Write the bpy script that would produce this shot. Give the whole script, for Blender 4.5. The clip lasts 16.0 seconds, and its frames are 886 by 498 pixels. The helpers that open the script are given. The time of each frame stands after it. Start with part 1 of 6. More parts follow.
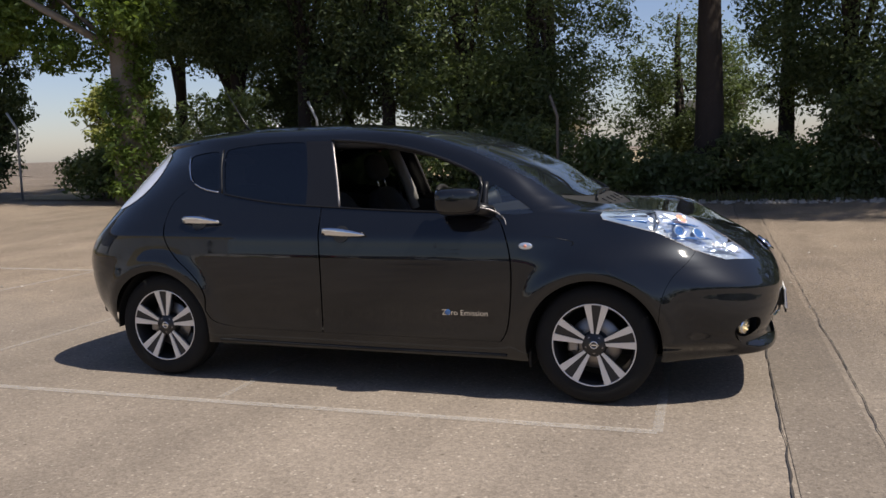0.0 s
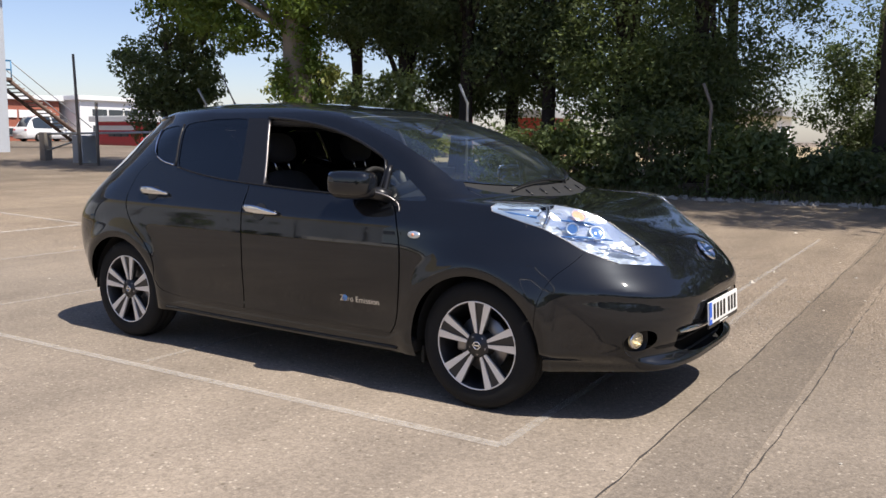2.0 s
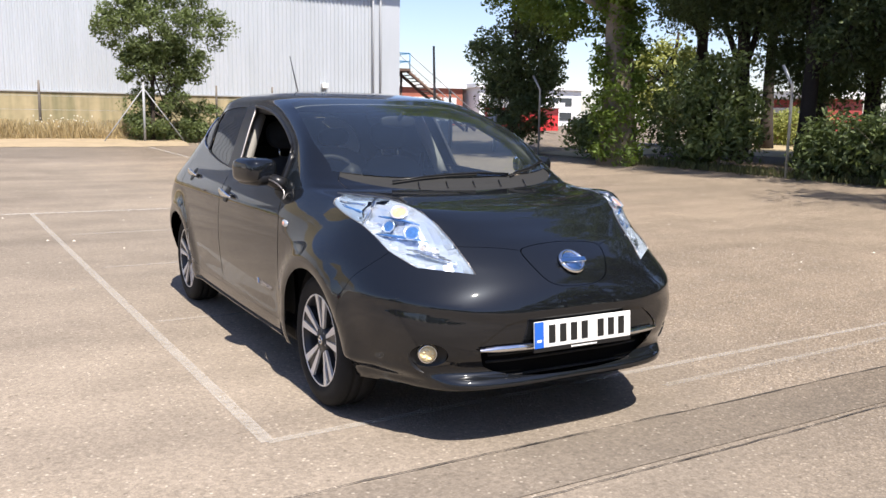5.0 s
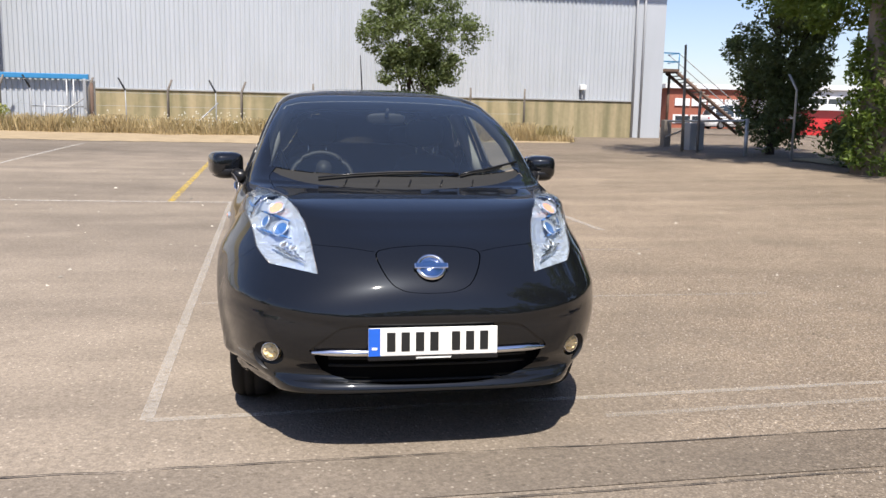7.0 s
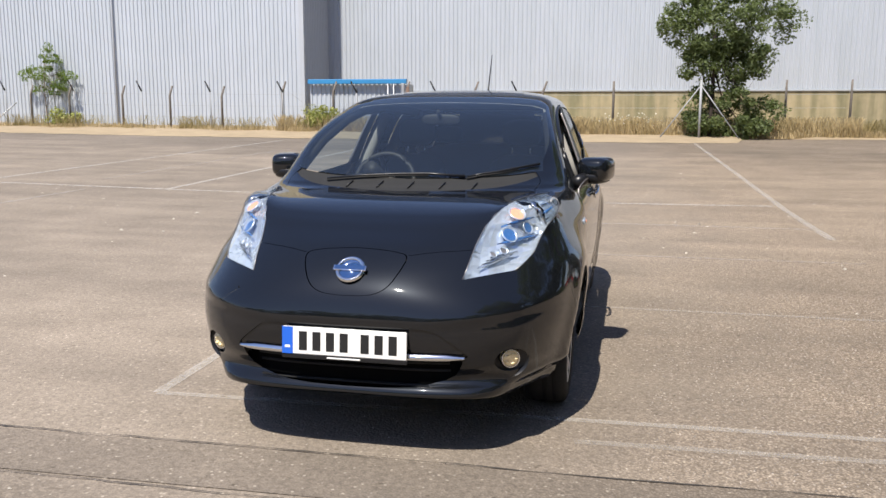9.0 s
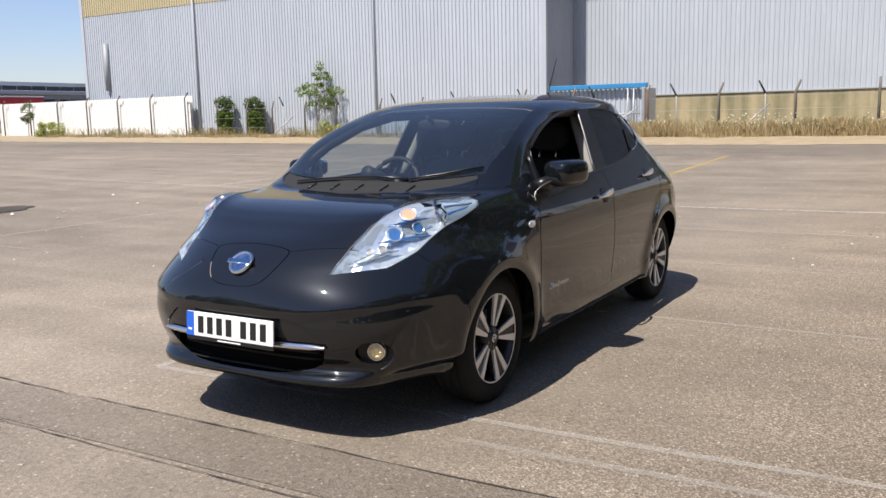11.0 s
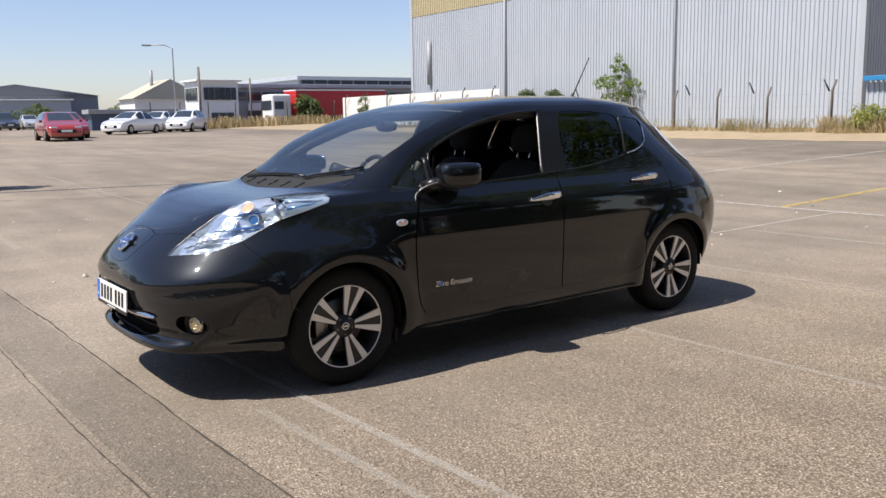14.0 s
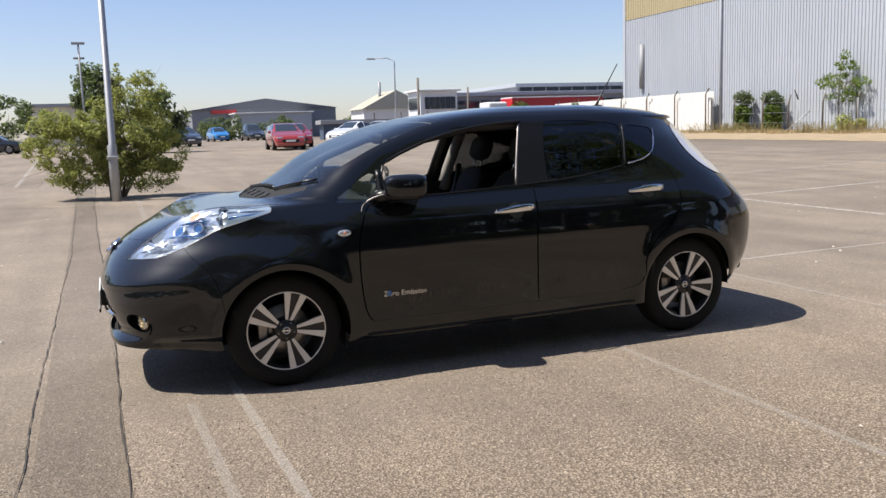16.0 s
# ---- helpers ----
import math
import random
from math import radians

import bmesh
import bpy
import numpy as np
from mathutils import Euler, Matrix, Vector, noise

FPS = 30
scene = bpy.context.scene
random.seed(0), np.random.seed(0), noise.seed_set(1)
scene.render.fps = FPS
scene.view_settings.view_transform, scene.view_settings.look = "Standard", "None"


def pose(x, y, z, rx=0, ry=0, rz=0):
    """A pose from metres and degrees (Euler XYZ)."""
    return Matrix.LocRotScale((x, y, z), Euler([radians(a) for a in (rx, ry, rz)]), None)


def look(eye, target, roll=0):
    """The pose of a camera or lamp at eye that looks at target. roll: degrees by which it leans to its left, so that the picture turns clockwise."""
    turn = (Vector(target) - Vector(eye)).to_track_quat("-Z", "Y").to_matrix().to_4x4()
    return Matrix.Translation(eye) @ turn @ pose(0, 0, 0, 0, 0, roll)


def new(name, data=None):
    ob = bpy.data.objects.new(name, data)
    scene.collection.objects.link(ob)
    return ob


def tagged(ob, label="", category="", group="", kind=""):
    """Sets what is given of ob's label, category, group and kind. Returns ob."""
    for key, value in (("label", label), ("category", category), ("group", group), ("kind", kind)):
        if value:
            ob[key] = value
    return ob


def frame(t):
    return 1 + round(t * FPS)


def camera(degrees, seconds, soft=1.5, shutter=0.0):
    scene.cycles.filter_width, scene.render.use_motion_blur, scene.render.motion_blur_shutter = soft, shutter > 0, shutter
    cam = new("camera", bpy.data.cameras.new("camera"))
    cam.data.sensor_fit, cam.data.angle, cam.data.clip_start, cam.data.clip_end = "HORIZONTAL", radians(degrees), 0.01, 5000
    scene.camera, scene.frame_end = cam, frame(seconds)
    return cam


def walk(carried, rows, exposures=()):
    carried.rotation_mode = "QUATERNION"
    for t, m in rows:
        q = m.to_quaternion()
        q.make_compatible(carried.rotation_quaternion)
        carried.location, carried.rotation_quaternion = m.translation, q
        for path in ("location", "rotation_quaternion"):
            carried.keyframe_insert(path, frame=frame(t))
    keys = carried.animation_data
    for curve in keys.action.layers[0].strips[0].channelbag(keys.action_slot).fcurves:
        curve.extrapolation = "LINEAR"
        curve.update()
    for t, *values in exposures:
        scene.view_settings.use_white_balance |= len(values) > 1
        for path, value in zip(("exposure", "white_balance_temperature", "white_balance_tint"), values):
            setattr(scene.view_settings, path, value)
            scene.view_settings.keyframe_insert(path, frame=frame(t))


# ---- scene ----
cam = camera(55.0, 16.0)
PATH = [
    (0, (2.051, -5.25, 1.364), (1.402, -3.372, 1.136), -1.6),
    (0.5, (2.409, -5.042, 1.365), (1.674, -3.199, 1.118), -0.6),
    (1, (2.8, -4.855, 1.349), (1.929, -3.073, 1.097), -1.1),
    (1.5, (3.142, -4.634, 1.341), (2.148, -2.917, 1.085), -0.7),
    (2, (3.451, -4.354, 1.334), (2.367, -2.693, 1.077), 0.6),
    (2.5, (3.829, -4.091, 1.324), (2.607, -2.531, 1.052), 0.2),
    (3, (4.102, -3.736, 1.303), (2.768, -2.274, 1.013), 0.3),
    (3.5, (4.363, -3.393, 1.329), (2.941, -2.021, 1.022), 1.0),
    (4, (4.642, -3.029, 1.349), (3.122, -1.77, 1.028), 1.0),
    (4.5, (4.84, -2.623, 1.361), (3.215, -1.499, 1.047), 1.0),
    (4.7, (4.949, -2.491, 1.379), (3.284, -1.425, 1.07), 0.9),
    (6.8, (5.577, -0.745, 1.399), (3.646, -0.323, 1.093), 1.3),
    (7, (5.56, -0.561, 1.389), (3.616, -0.207, 1.08), 1.2),
    (7.5, (5.56, -0.152, 1.405), (3.592, 0.002, 1.083), 0.9),
    (8, (5.563, 0.266, 1.414), (3.59, 0.223, 1.086), 0.5),
    (8.5, (5.486, 0.691, 1.403), (3.526, 0.46, 1.08), 0.2),
    (8.7, (5.473, 0.848, 1.424), (3.524, 0.54, 1.1), 0.2),
    (10.8, (5.065, 2.563, 1.424), (3.338, 1.6, 1.126), -1.2),
    (11, (4.994, 2.716, 1.401), (3.297, 1.702, 1.099), -1.3),
    (11.5, (4.806, 3.073, 1.432), (3.187, 1.939, 1.13), -1.4),
    (12, (4.632, 3.478, 1.421), (3.087, 2.243, 1.127), -1.0),
    (12.5, (4.396, 3.816, 1.39), (2.939, 2.481, 1.086), -0.9),
    (13, (4.153, 4.128, 1.418), (2.78, 2.707, 1.107), -0.7),
    (13.5, (3.892, 4.454, 1.432), (2.612, 2.948, 1.125), -0.9),
    (14, (3.572, 4.697, 1.417), (2.393, 3.111, 1.111), -1.1),
    (14.5, (3.266, 4.917, 1.421), (2.188, 3.259, 1.126), -1.4),
    (15, (2.927, 5.167, 1.425), (1.97, 3.435, 1.138), -1.8),
    (15.5, (2.541, 5.315, 1.421), (1.713, 3.517, 1.135), -2.0),
    (16, (2.2, 5.511, 1.412), (1.487, 3.663, 1.134), -2.0),
]
EXPOSURES = [(0, .18, 6650, 11), (.6, .22, 6650, 11), (1.5, .42, 6650, 11), (2.5, .72, 6600, 11), (3.2, .84, 6600, 11), (4.4, .98, 6600, 11), (7, .72, 6600, 10.5), (8, .68, 6550, 10), (11, .58, 6450, 9.8), (16, .58, 6550, 10)]
walk(cam, [(t, look(eye, target, roll)) for t, eye, target, roll in PATH], EXPOSURES)

# ---- light ----
SUN = Vector((.60, -.10, 1.0)).normalized()
world = bpy.data.worlds.new("sky")
scene.world = world
world.use_nodes = True
wn = world.node_tree
sky = wn.nodes.new("ShaderNodeTexSky")
sky.sky_type, sky.sun_disc = "NISHITA", False
sky.sun_elevation = math.asin(SUN.z)
sky.sun_rotation = math.atan2(SUN.x, SUN.y)
sky.air_density, sky.dust_density, sky.ozone_density = 1.0, .6, 1.4
haze = wn.nodes.new("ShaderNodeMix")
haze.data_type, haze.blend_type = "RGBA", "MULTIPLY"
haze.inputs["Factor"].default_value = 1
haze.inputs["B"].default_value = (.995, .968, 1.115, 1)
wn.links.new(sky.outputs[0], haze.inputs["A"])
wn.links.new(haze.outputs["Result"], wn.nodes["Background"].inputs[0])
wn.nodes["Background"].inputs[1].default_value = 0.09
sun_data = bpy.data.lights.new("sun", "SUN")
sun_data.energy, sun_data.angle, sun_data.color = 4.85, radians(.53), (1, .94, .85)
sun = new("sun", sun_data)
sun.matrix_world = look(SUN * 60, (0, 0, 0))

# ---- materials ----
def mat(name, colour, rough=.6, metal=0.0, spread=.15, scale=6.0, fine=60.0, bump=0.0, random=0.0, island=0.0, coat=0.0, spec=.5):
    """A surface with variation at two scales; random and island vary it from object to object or piece to piece."""
    m = bpy.data.materials.new(name)
    m.use_nodes = True
    nt, bs = m.node_tree, m.node_tree.nodes["Principled BSDF"]
    bs.inputs["Roughness"].default_value, bs.inputs["Metallic"].default_value = rough, metal
    bs.inputs["Coat Weight"].default_value, bs.inputs["Coat Roughness"].default_value = coat, .12
    bs.inputs["Specular IOR Level"].default_value = spec
    tc = nt.nodes.new("ShaderNodeTexCoord")
    val = None

    def math2(op, a, b):
        n = nt.nodes.new("ShaderNodeMath")
        n.operation = op
        for i, v in enumerate((a, b)):
            if isinstance(v, (int, float)):
                n.inputs[i].default_value = v
            else:
                nt.links.new(v, n.inputs[i])
        return n.outputs[0]

    def noise_at(sc, detail=4.0):
        n = nt.nodes.new("ShaderNodeTexNoise")
        n.inputs["Scale"].default_value, n.inputs["Detail"].default_value = sc, detail
        nt.links.new(tc.outputs["Object"], n.inputs["Vector"])
        return n.outputs["Fac"]
    big, small = noise_at(scale), noise_at(fine)
    val = math2("ADD", math2("MULTIPLY", math2("SUBTRACT", big, .5), 2 * spread), math2("MULTIPLY", math2("SUBTRACT", small, .5), 1.4 * spread))
    if random:
        oi = nt.nodes.new("ShaderNodeObjectInfo")
        val = math2("ADD", val, math2("MULTIPLY", math2("SUBTRACT", oi.outputs["Random"], .5), 2 * random))
    if island:
        ge = nt.nodes.new("ShaderNodeNewGeometry")
        val = math2("ADD", val, math2("MULTIPLY", math2("SUBTRACT", ge.outputs["Random Per Island"], .5), 2 * island))
    hv = nt.nodes.new("ShaderNodeHueSaturation")
    hv.inputs["Color"].default_value = (*colour, 1)
    nt.links.new(math2("ADD", val, 1.0), hv.inputs["Value"])
    nt.links.new(hv.outputs[0], bs.inputs["Base Color"])
    if bump:
        bp = nt.nodes.new("ShaderNodeBump")
        bp.inputs["Strength"].default_value, bp.inputs["Distance"].default_value = bump, .01
        nt.links.new(small, bp.inputs["Height"])
        nt.links.new(bp.outputs[0], bs.inputs["Normal"])
    return m


def glass(name, tint, rough=0.0, ior=1.5, veil=0.0):
    """A thin pane: what is behind shows through, tinted, under a clear reflection."""
    m = bpy.data.materials.new(name)
    m.use_nodes = True
    nt = m.node_tree
    nt.nodes.remove(nt.nodes["Principled BSDF"])
    tr, gl, mx, fr = (nt.nodes.new("ShaderNode" + k) for k in ("BsdfTransparent", "BsdfGlossy", "MixShader", "Fresnel"))
    tr.inputs[0].default_value = (*tint, 1)
    gl.inputs["Roughness"].default_value, fr.inputs[0].default_value = rough, ior
    nt.links.new(fr.outputs[0], mx.inputs[0])
    nt.links.new(tr.outputs[0], mx.inputs[1])
    nt.links.new(gl.outputs[0], mx.inputs[2])
    last = mx
    # bluish diffuse veil, painted in for the pale sky reflected on the pane
    if veil:
        df, last = nt.nodes.new("ShaderNodeBsdfDiffuse"), nt.nodes.new("ShaderNodeMixShader")
        df.inputs[0].default_value, last.inputs[0].default_value = (.50, .64, .80, 1), veil
        nt.links.new(mx.outputs[0], last.inputs[1])
        nt.links.new(df.outputs[0], last.inputs[2])
    nt.links.new(last.outputs[0], nt.nodes["Material Output"].inputs[0])
    return m


def leafy(name, colour, through_colour, spread=.5):
    """Foliage: each leaf has its own shade, and light comes through it."""
    m = mat(name, colour, .55, spread=.1, scale=.8, fine=9, island=spread, spec=.35)
    nt, bs = m.node_tree, m.node_tree.nodes["Principled BSDF"]
    tl, mx = nt.nodes.new("ShaderNodeBsdfTranslucent"), nt.nodes.new("ShaderNodeMixShader")
    tl.inputs[0].default_value = (*through_colour, 1)
    mx.inputs[0].default_value = .4
    nt.links.new(bs.outputs[0], mx.inputs[1])
    nt.links.new(tl.outputs[0], mx.inputs[2])
    nt.links.new(mx.outputs[0], nt.nodes["Material Output"].inputs[0])
    return m


PAINT = mat("black_car_paint", (.0052, .0059, .0075), .34, spread=.05, scale=3, fine=400, coat=1.0, spec=.05)
PAINT.node_tree.nodes["Principled BSDF"].inputs["Coat Roughness"].default_value = .03
PAINT.node_tree.nodes["Principled BSDF"].inputs["Coat IOR"].default_value = 1.55
PAINT.node_tree.nodes["Principled BSDF"].inputs["Specular Tint"].default_value = (.70, .84, 1, 1)
GLASS_CLEAR = glass("windscreen_glass", (.56, .64, .65), ior=2.15, veil=.013)
GLASS_DARK = glass("privacy_glass", (.085, .092, .10), ior=1.8)
GLASS_LAMP = glass("lamp_cover", (.93, .95, .97), ior=1.5)
RUBBER = mat("tyre_rubber", (.012, .012, .012), .8, spec=.25, spread=.25, scale=9, fine=90, bump=.15)
TRIM = mat("satin_black_trim", (.009, .009, .010), .32, spec=.4, spread=.15, scale=8)
MATT = mat("matt_black_plastic", (.012, .012, .012), .8, spread=.2, scale=10, bump=.1)
CHROME = mat("chrome", (.75, .76, .78), .08, 1.0, spread=.03)
ALLOY = mat("machined_alloy", (.74, .73, .72), .34, .45, spread=.06, scale=20, fine=200)
RIM_DARK = mat("dark_rim_paint", (.03, .03, .032), .35, .3, spread=.1)
STEEL = mat("brake_steel", (.30, .28, .27), .4, .9, spread=.15, scale=20)
LAMP_SILVER = mat("lamp_reflector", (.66, .73, .82), .14, .68, spread=.12, scale=15, fine=36)
LAMP_PALE = mat("pale_blue_lamp_lens", (.40, .50, .64), .12, .35, spread=.08, scale=18, coat=1)
LAMP_BLUE = mat("blue_lens", (.05, .15, .38), .10, .25, spread=.15, scale=40, coat=1)
LAMP_AMBER = mat("amber_bulb_lens", (.80, .33, .21), .25, spread=.1, coat=.5)
LAMP_WARM = mat("fog_lamp_lens", (.95, .76, .42), .35, 0, spread=.1, scale=60, coat=1)
LAMP_TAIL = mat("clear_tail_lens", (.80, .82, .88), .12, .12, spread=.08, scale=30, coat=1)
BADGE_BLUE = mat("blue_badge", (.03, .08, .22), .12, .5, coat=1)
PLATE_WHITE = mat("number_plate_white", (.78, .78, .76), .35, spread=.03, scale=20)
PLATE_BLUE = mat("number_plate_blue", (.015, .11, .55), .35, spread=.03)
INK = mat("black_ink", (.01, .01, .01), .5)
SEAT = mat("dark_grey_seat_cloth", (.030, .031, .034), .9, spread=.2, scale=12, fine=300, bump=.2)
CABIN = mat("black_cabin_plastic", (.016, .016, .017), .6, spread=.15, scale=8, bump=.1)
HEADLINER = mat("grey_headliner", (.30, .29, .27), .9, spread=.1)

# ---- helpers for meshes ----
def mesh_object(name, verts, faces, material, parent=None, smooth=False):
    me = bpy.data.meshes.new(name)
    me.from_pydata([tuple(v) for v in verts], [], [tuple(f) for f in faces])
    me.materials.append(material)
    if smooth:
        me.shade_smooth()
    ob = new(name, me)
    ob.parent = parent
    return ob


def part(name, bm, material, parent=None, label="", smooth=False):
    """Links a bmesh as one mesh object under its thing or part."""
    me = bpy.data.meshes.new(name)
    bm.to_mesh(me)
    bm.free()
    me.materials.append(material)
    if smooth:
        me.shade_smooth()
    ob = new(name, me)
    ob.parent = parent
    if label:
        tagged(ob, label)
    return ob


def box_bm(lo, hi, bevel=0.0, bm=None, seg=2):
    own = bmesh.new()
    bmesh.ops.create_cube(own, size=1)
    for v in own.verts:
        v.co = Vector([lo[k] + (v.co[k] + .5) * (hi[k] - lo[k]) for k in range(3)])
    if bevel:
        bmesh.ops.bevel(own, geom=own.edges[:], offset=bevel, segments=seg, profile=.5, affect="EDGES")
    if bm is None:
        return own
    me = bpy.data.meshes.new("tmp")
    own.to_mesh(me)
    own.free()
    bm.from_mesh(me)
    bpy.data.meshes.remove(me)
    return bm


def tube(verts, faces, pts, radii, sides=7):
    """Adds a tapered tube along the points to the lists."""
    pts = [Vector(p) for p in pts]
    base = len(verts)
    for i, p in enumerate(pts):
        d = (pts[min(i + 1, len(pts) - 1)] - pts[max(i - 1, 0)]).normalized()
        a = d.orthogonal().normalized()
        b = d.cross(a)
        for k in range(sides):
            t = 2 * math.pi * k / sides
            verts.append(p + (a * math.cos(t) + b * math.sin(t)) * radii[i])
    for i in range(len(pts) - 1):
        for k in range(sides):
            q = base + i * sides
            faces.append((q + k, q + (k + 1) % sides, q + sides + (k + 1) % sides, q + sides + k))
    faces.append(tuple(base + k for k in range(sides))[::-1])
    faces.append(tuple(base + (len(pts) - 1) * sides + k for k in range(sides)))


def tube_object(name, pts, radii, material, parent=None, sides=10):
    v, f = [], []
    tube(v, f, pts, radii if isinstance(radii, (list, tuple)) else [radii] * len(pts), sides)
    return mesh_object(name, v, f, material, parent, True)


def empty(name, m=None):
    ob = new(name)
    if m is not None:
        ob.matrix_basis = m
    return ob


# ---- the ground ----
def ground_z(x, y):
    r = np.hypot(x, y)
    return 1.25 * (1 - np.exp(-np.maximum(0, r - 8) / 55))


def asphalt(name, dark, light):
    m = bpy.data.materials.new(name)
    m.use_nodes = True
    nt, bs = m.node_tree, m.node_tree.nodes["Principled BSDF"]
    bs.inputs["Roughness"].default_value = .88
    bs.inputs["Specular IOR Level"].default_value = .3
    tc = nt.nodes.new("ShaderNodeTexCoord")

    def tex(kind, scale, **kw):
        n = nt.nodes.new("ShaderNodeTex" + kind)
        n.inputs["Scale"].default_value = scale
        for k, v in kw.items():
            n.inputs[k].default_value = v
        nt.links.new(tc.outputs["Object"], n.inputs["Vector"])
        return n
    stones, grit, stain, patch = tex("Voronoi", 62), tex("Noise", 34, Detail=8.0, Roughness=.78), tex("Noise", 1.1, Detail=6.0, Roughness=.6), tex("Noise", .14, Detail=5.0)

    def ramp(src, stops):
        r = nt.nodes.new("ShaderNodeValToRGB")
        for e, (p, c) in zip(r.color_ramp.elements, stops):
            e.position, e.color = p, (*c, 1)
        nt.links.new(src, r.inputs[0])
        return r.outputs[0]

    def mix(kind, fac, a, b):
        n = nt.nodes.new("ShaderNodeMix")
        n.data_type, n.blend_type = "RGBA", kind
        n.inputs["Factor"].default_value = fac
        nt.links.new(a, n.inputs["A"])
        nt.links.new(b, n.inputs["B"])
        return n.outputs["Result"]
    base = ramp(grit.outputs["Fac"], ((.26, dark), (.74, light)))
    cell = ramp(stones.outputs["Color"], ((.0, (.66, .65, .63)), (1, (1.34, 1.33, 1.31))))
    c = mix("MULTIPLY", .52, base, cell)
    fine = tex("Voronoi", 135)
    c = mix("MULTIPLY", .34, c, ramp(fine.outputs["Color"], ((.05, (.55, .54, .53)), (.95, (1.46, 1.45, 1.42)))))
    # stones that lie bare and pale, and pits that have filled with dirt
    bare = tex("Voronoi", 23)
    c = mix("ADD", 1.0, c, ramp(bare.outputs["Distance"], ((.10, (.16, .15, .13)), (.19, (0, 0, 0)))))
    pits = tex("Voronoi", 9.5)
    c = mix("MULTIPLY", .6, c, ramp(pits.outputs["Distance"], ((.05, (.35, .33, .30)), (.12, (1, 1, 1)))))
    c = mix("MULTIPLY", .6, c, ramp(stain.outputs["Fac"], ((.30, (.76, .75, .73)), (.70, (1.15, 1.14, 1.12)))))
    c = mix("MULTIPLY", .8, c, ramp(patch.outputs["Fac"], ((.35, (.80, .80, .80)), (.65, (1.12, 1.11, 1.10)))))
    # polish and dust drawn out along the way that cars drive
    lane, run = nt.nodes.new("ShaderNodeMapping"), nt.nodes.new("ShaderNodeTexNoise")
    lane.inputs["Scale"].default_value = (1.0, .13, 1.0)
    run.inputs["Scale"].default_value, run.inputs["Detail"].default_value = 1.6, 5.0
    nt.links.new(tc.outputs["Object"], lane.inputs[0])
    nt.links.new(lane.outputs[0], run.inputs["Vector"])
    c = mix("MULTIPLY", .75, c, ramp(run.outputs["Fac"], ((.33, (.82, .81, .80)), (.66, (1.12, 1.11, 1.09)))))
    # towards one side the surface has worn down to its coarse chippings
    sep, edge, rag, worn = (nt.nodes.new("ShaderNode" + k) for k in ("SeparateXYZ", "Math", "MapRange", "Mix"))
    nt.links.new(tc.outputs["Object"], sep.inputs[0])
    edge.operation = "MULTIPLY_ADD"
    edge.inputs[1].default_value = 3.0
    nt.links.new(stain.outputs["Fac"], edge.inputs[0])
    nt.links.new(sep.outputs["Y"], edge.inputs[2])
    rag.inputs["From Min"].default_value, rag.inputs["From Max"].default_value = 1.6, 4.2
    nt.links.new(edge.outputs[0], rag.inputs["Value"])
    chips = tex("Voronoi", 84)
    chips.inputs["Randomness"].default_value = 1.0
    # and a darker, less trodden band lies along the far verge
    off, band, dim = (nt.nodes.new("ShaderNode" + k) for k in ("Math", "MapRange", "Mix"))
    off.operation = "MULTIPLY_ADD"
    off.inputs[1].default_value = 5.0
    nt.links.new(stain.outputs["Fac"], off.inputs[0])
    nt.links.new(sep.outputs["X"], off.inputs[2])
    band.inputs["From Min"].default_value, band.inputs["From Max"].default_value = -12.0, -17.5
    nt.links.new(off.outputs[0], band.inputs["Value"])
    dim.data_type, dim.blend_type = "RGBA", "MULTIPLY"
    dim.inputs["B"].default_value = (.76, .765, .78, 1)
    nt.links.new(band.outputs["Result"], dim.inputs["Factor"])
    nt.links.new(c, dim.inputs["A"])
    c = dim.outputs["Result"]
    worn.data_type, worn.blend_type = "RGBA", "MULTIPLY"
    nt.links.new(rag.outputs["Result"], worn.inputs["Factor"])
    nt.links.new(c, worn.inputs["A"])
    nt.links.new(ramp(chips.outputs["Distance"], ((.10, (1.80, 1.76, 1.69)), (.62, (.74, .69, .63)))), worn.inputs["B"])
    nt.links.new(worn.outputs["Result"], bs.inputs["Base Color"])
    bp, rise = nt.nodes.new("ShaderNodeBump"), nt.nodes.new("ShaderNodeMapRange")
    rise.inputs["To Min"].default_value, rise.inputs["To Max"].default_value = .40, 1.0
    nt.links.new(rag.outputs["Result"], rise.inputs["Value"])
    nt.links.new(rise.outputs["Result"], bp.inputs["Strength"])
    bp.inputs["Distance"].default_value = .006
    bp.invert = True
    nt.links.new(chips.outputs["Distance"], bp.inputs["Height"])
    nt.links.new(bp.outputs[0], bs.inputs["Normal"])
    return m


ASPHALT = asphalt("worn_asphalt", (.173, .148, .124), (.293, .252, .210))
TRENCH = asphalt("trench_asphalt", (.138, .118, .099), (.225, .194, .163))
# tar of the trench cracks; also colours the painted lamp post shadow
TAR_SHADOW = mat("crack_tar_and_shadow", (.05, .043, .037), .9, spread=.4, scale=30)


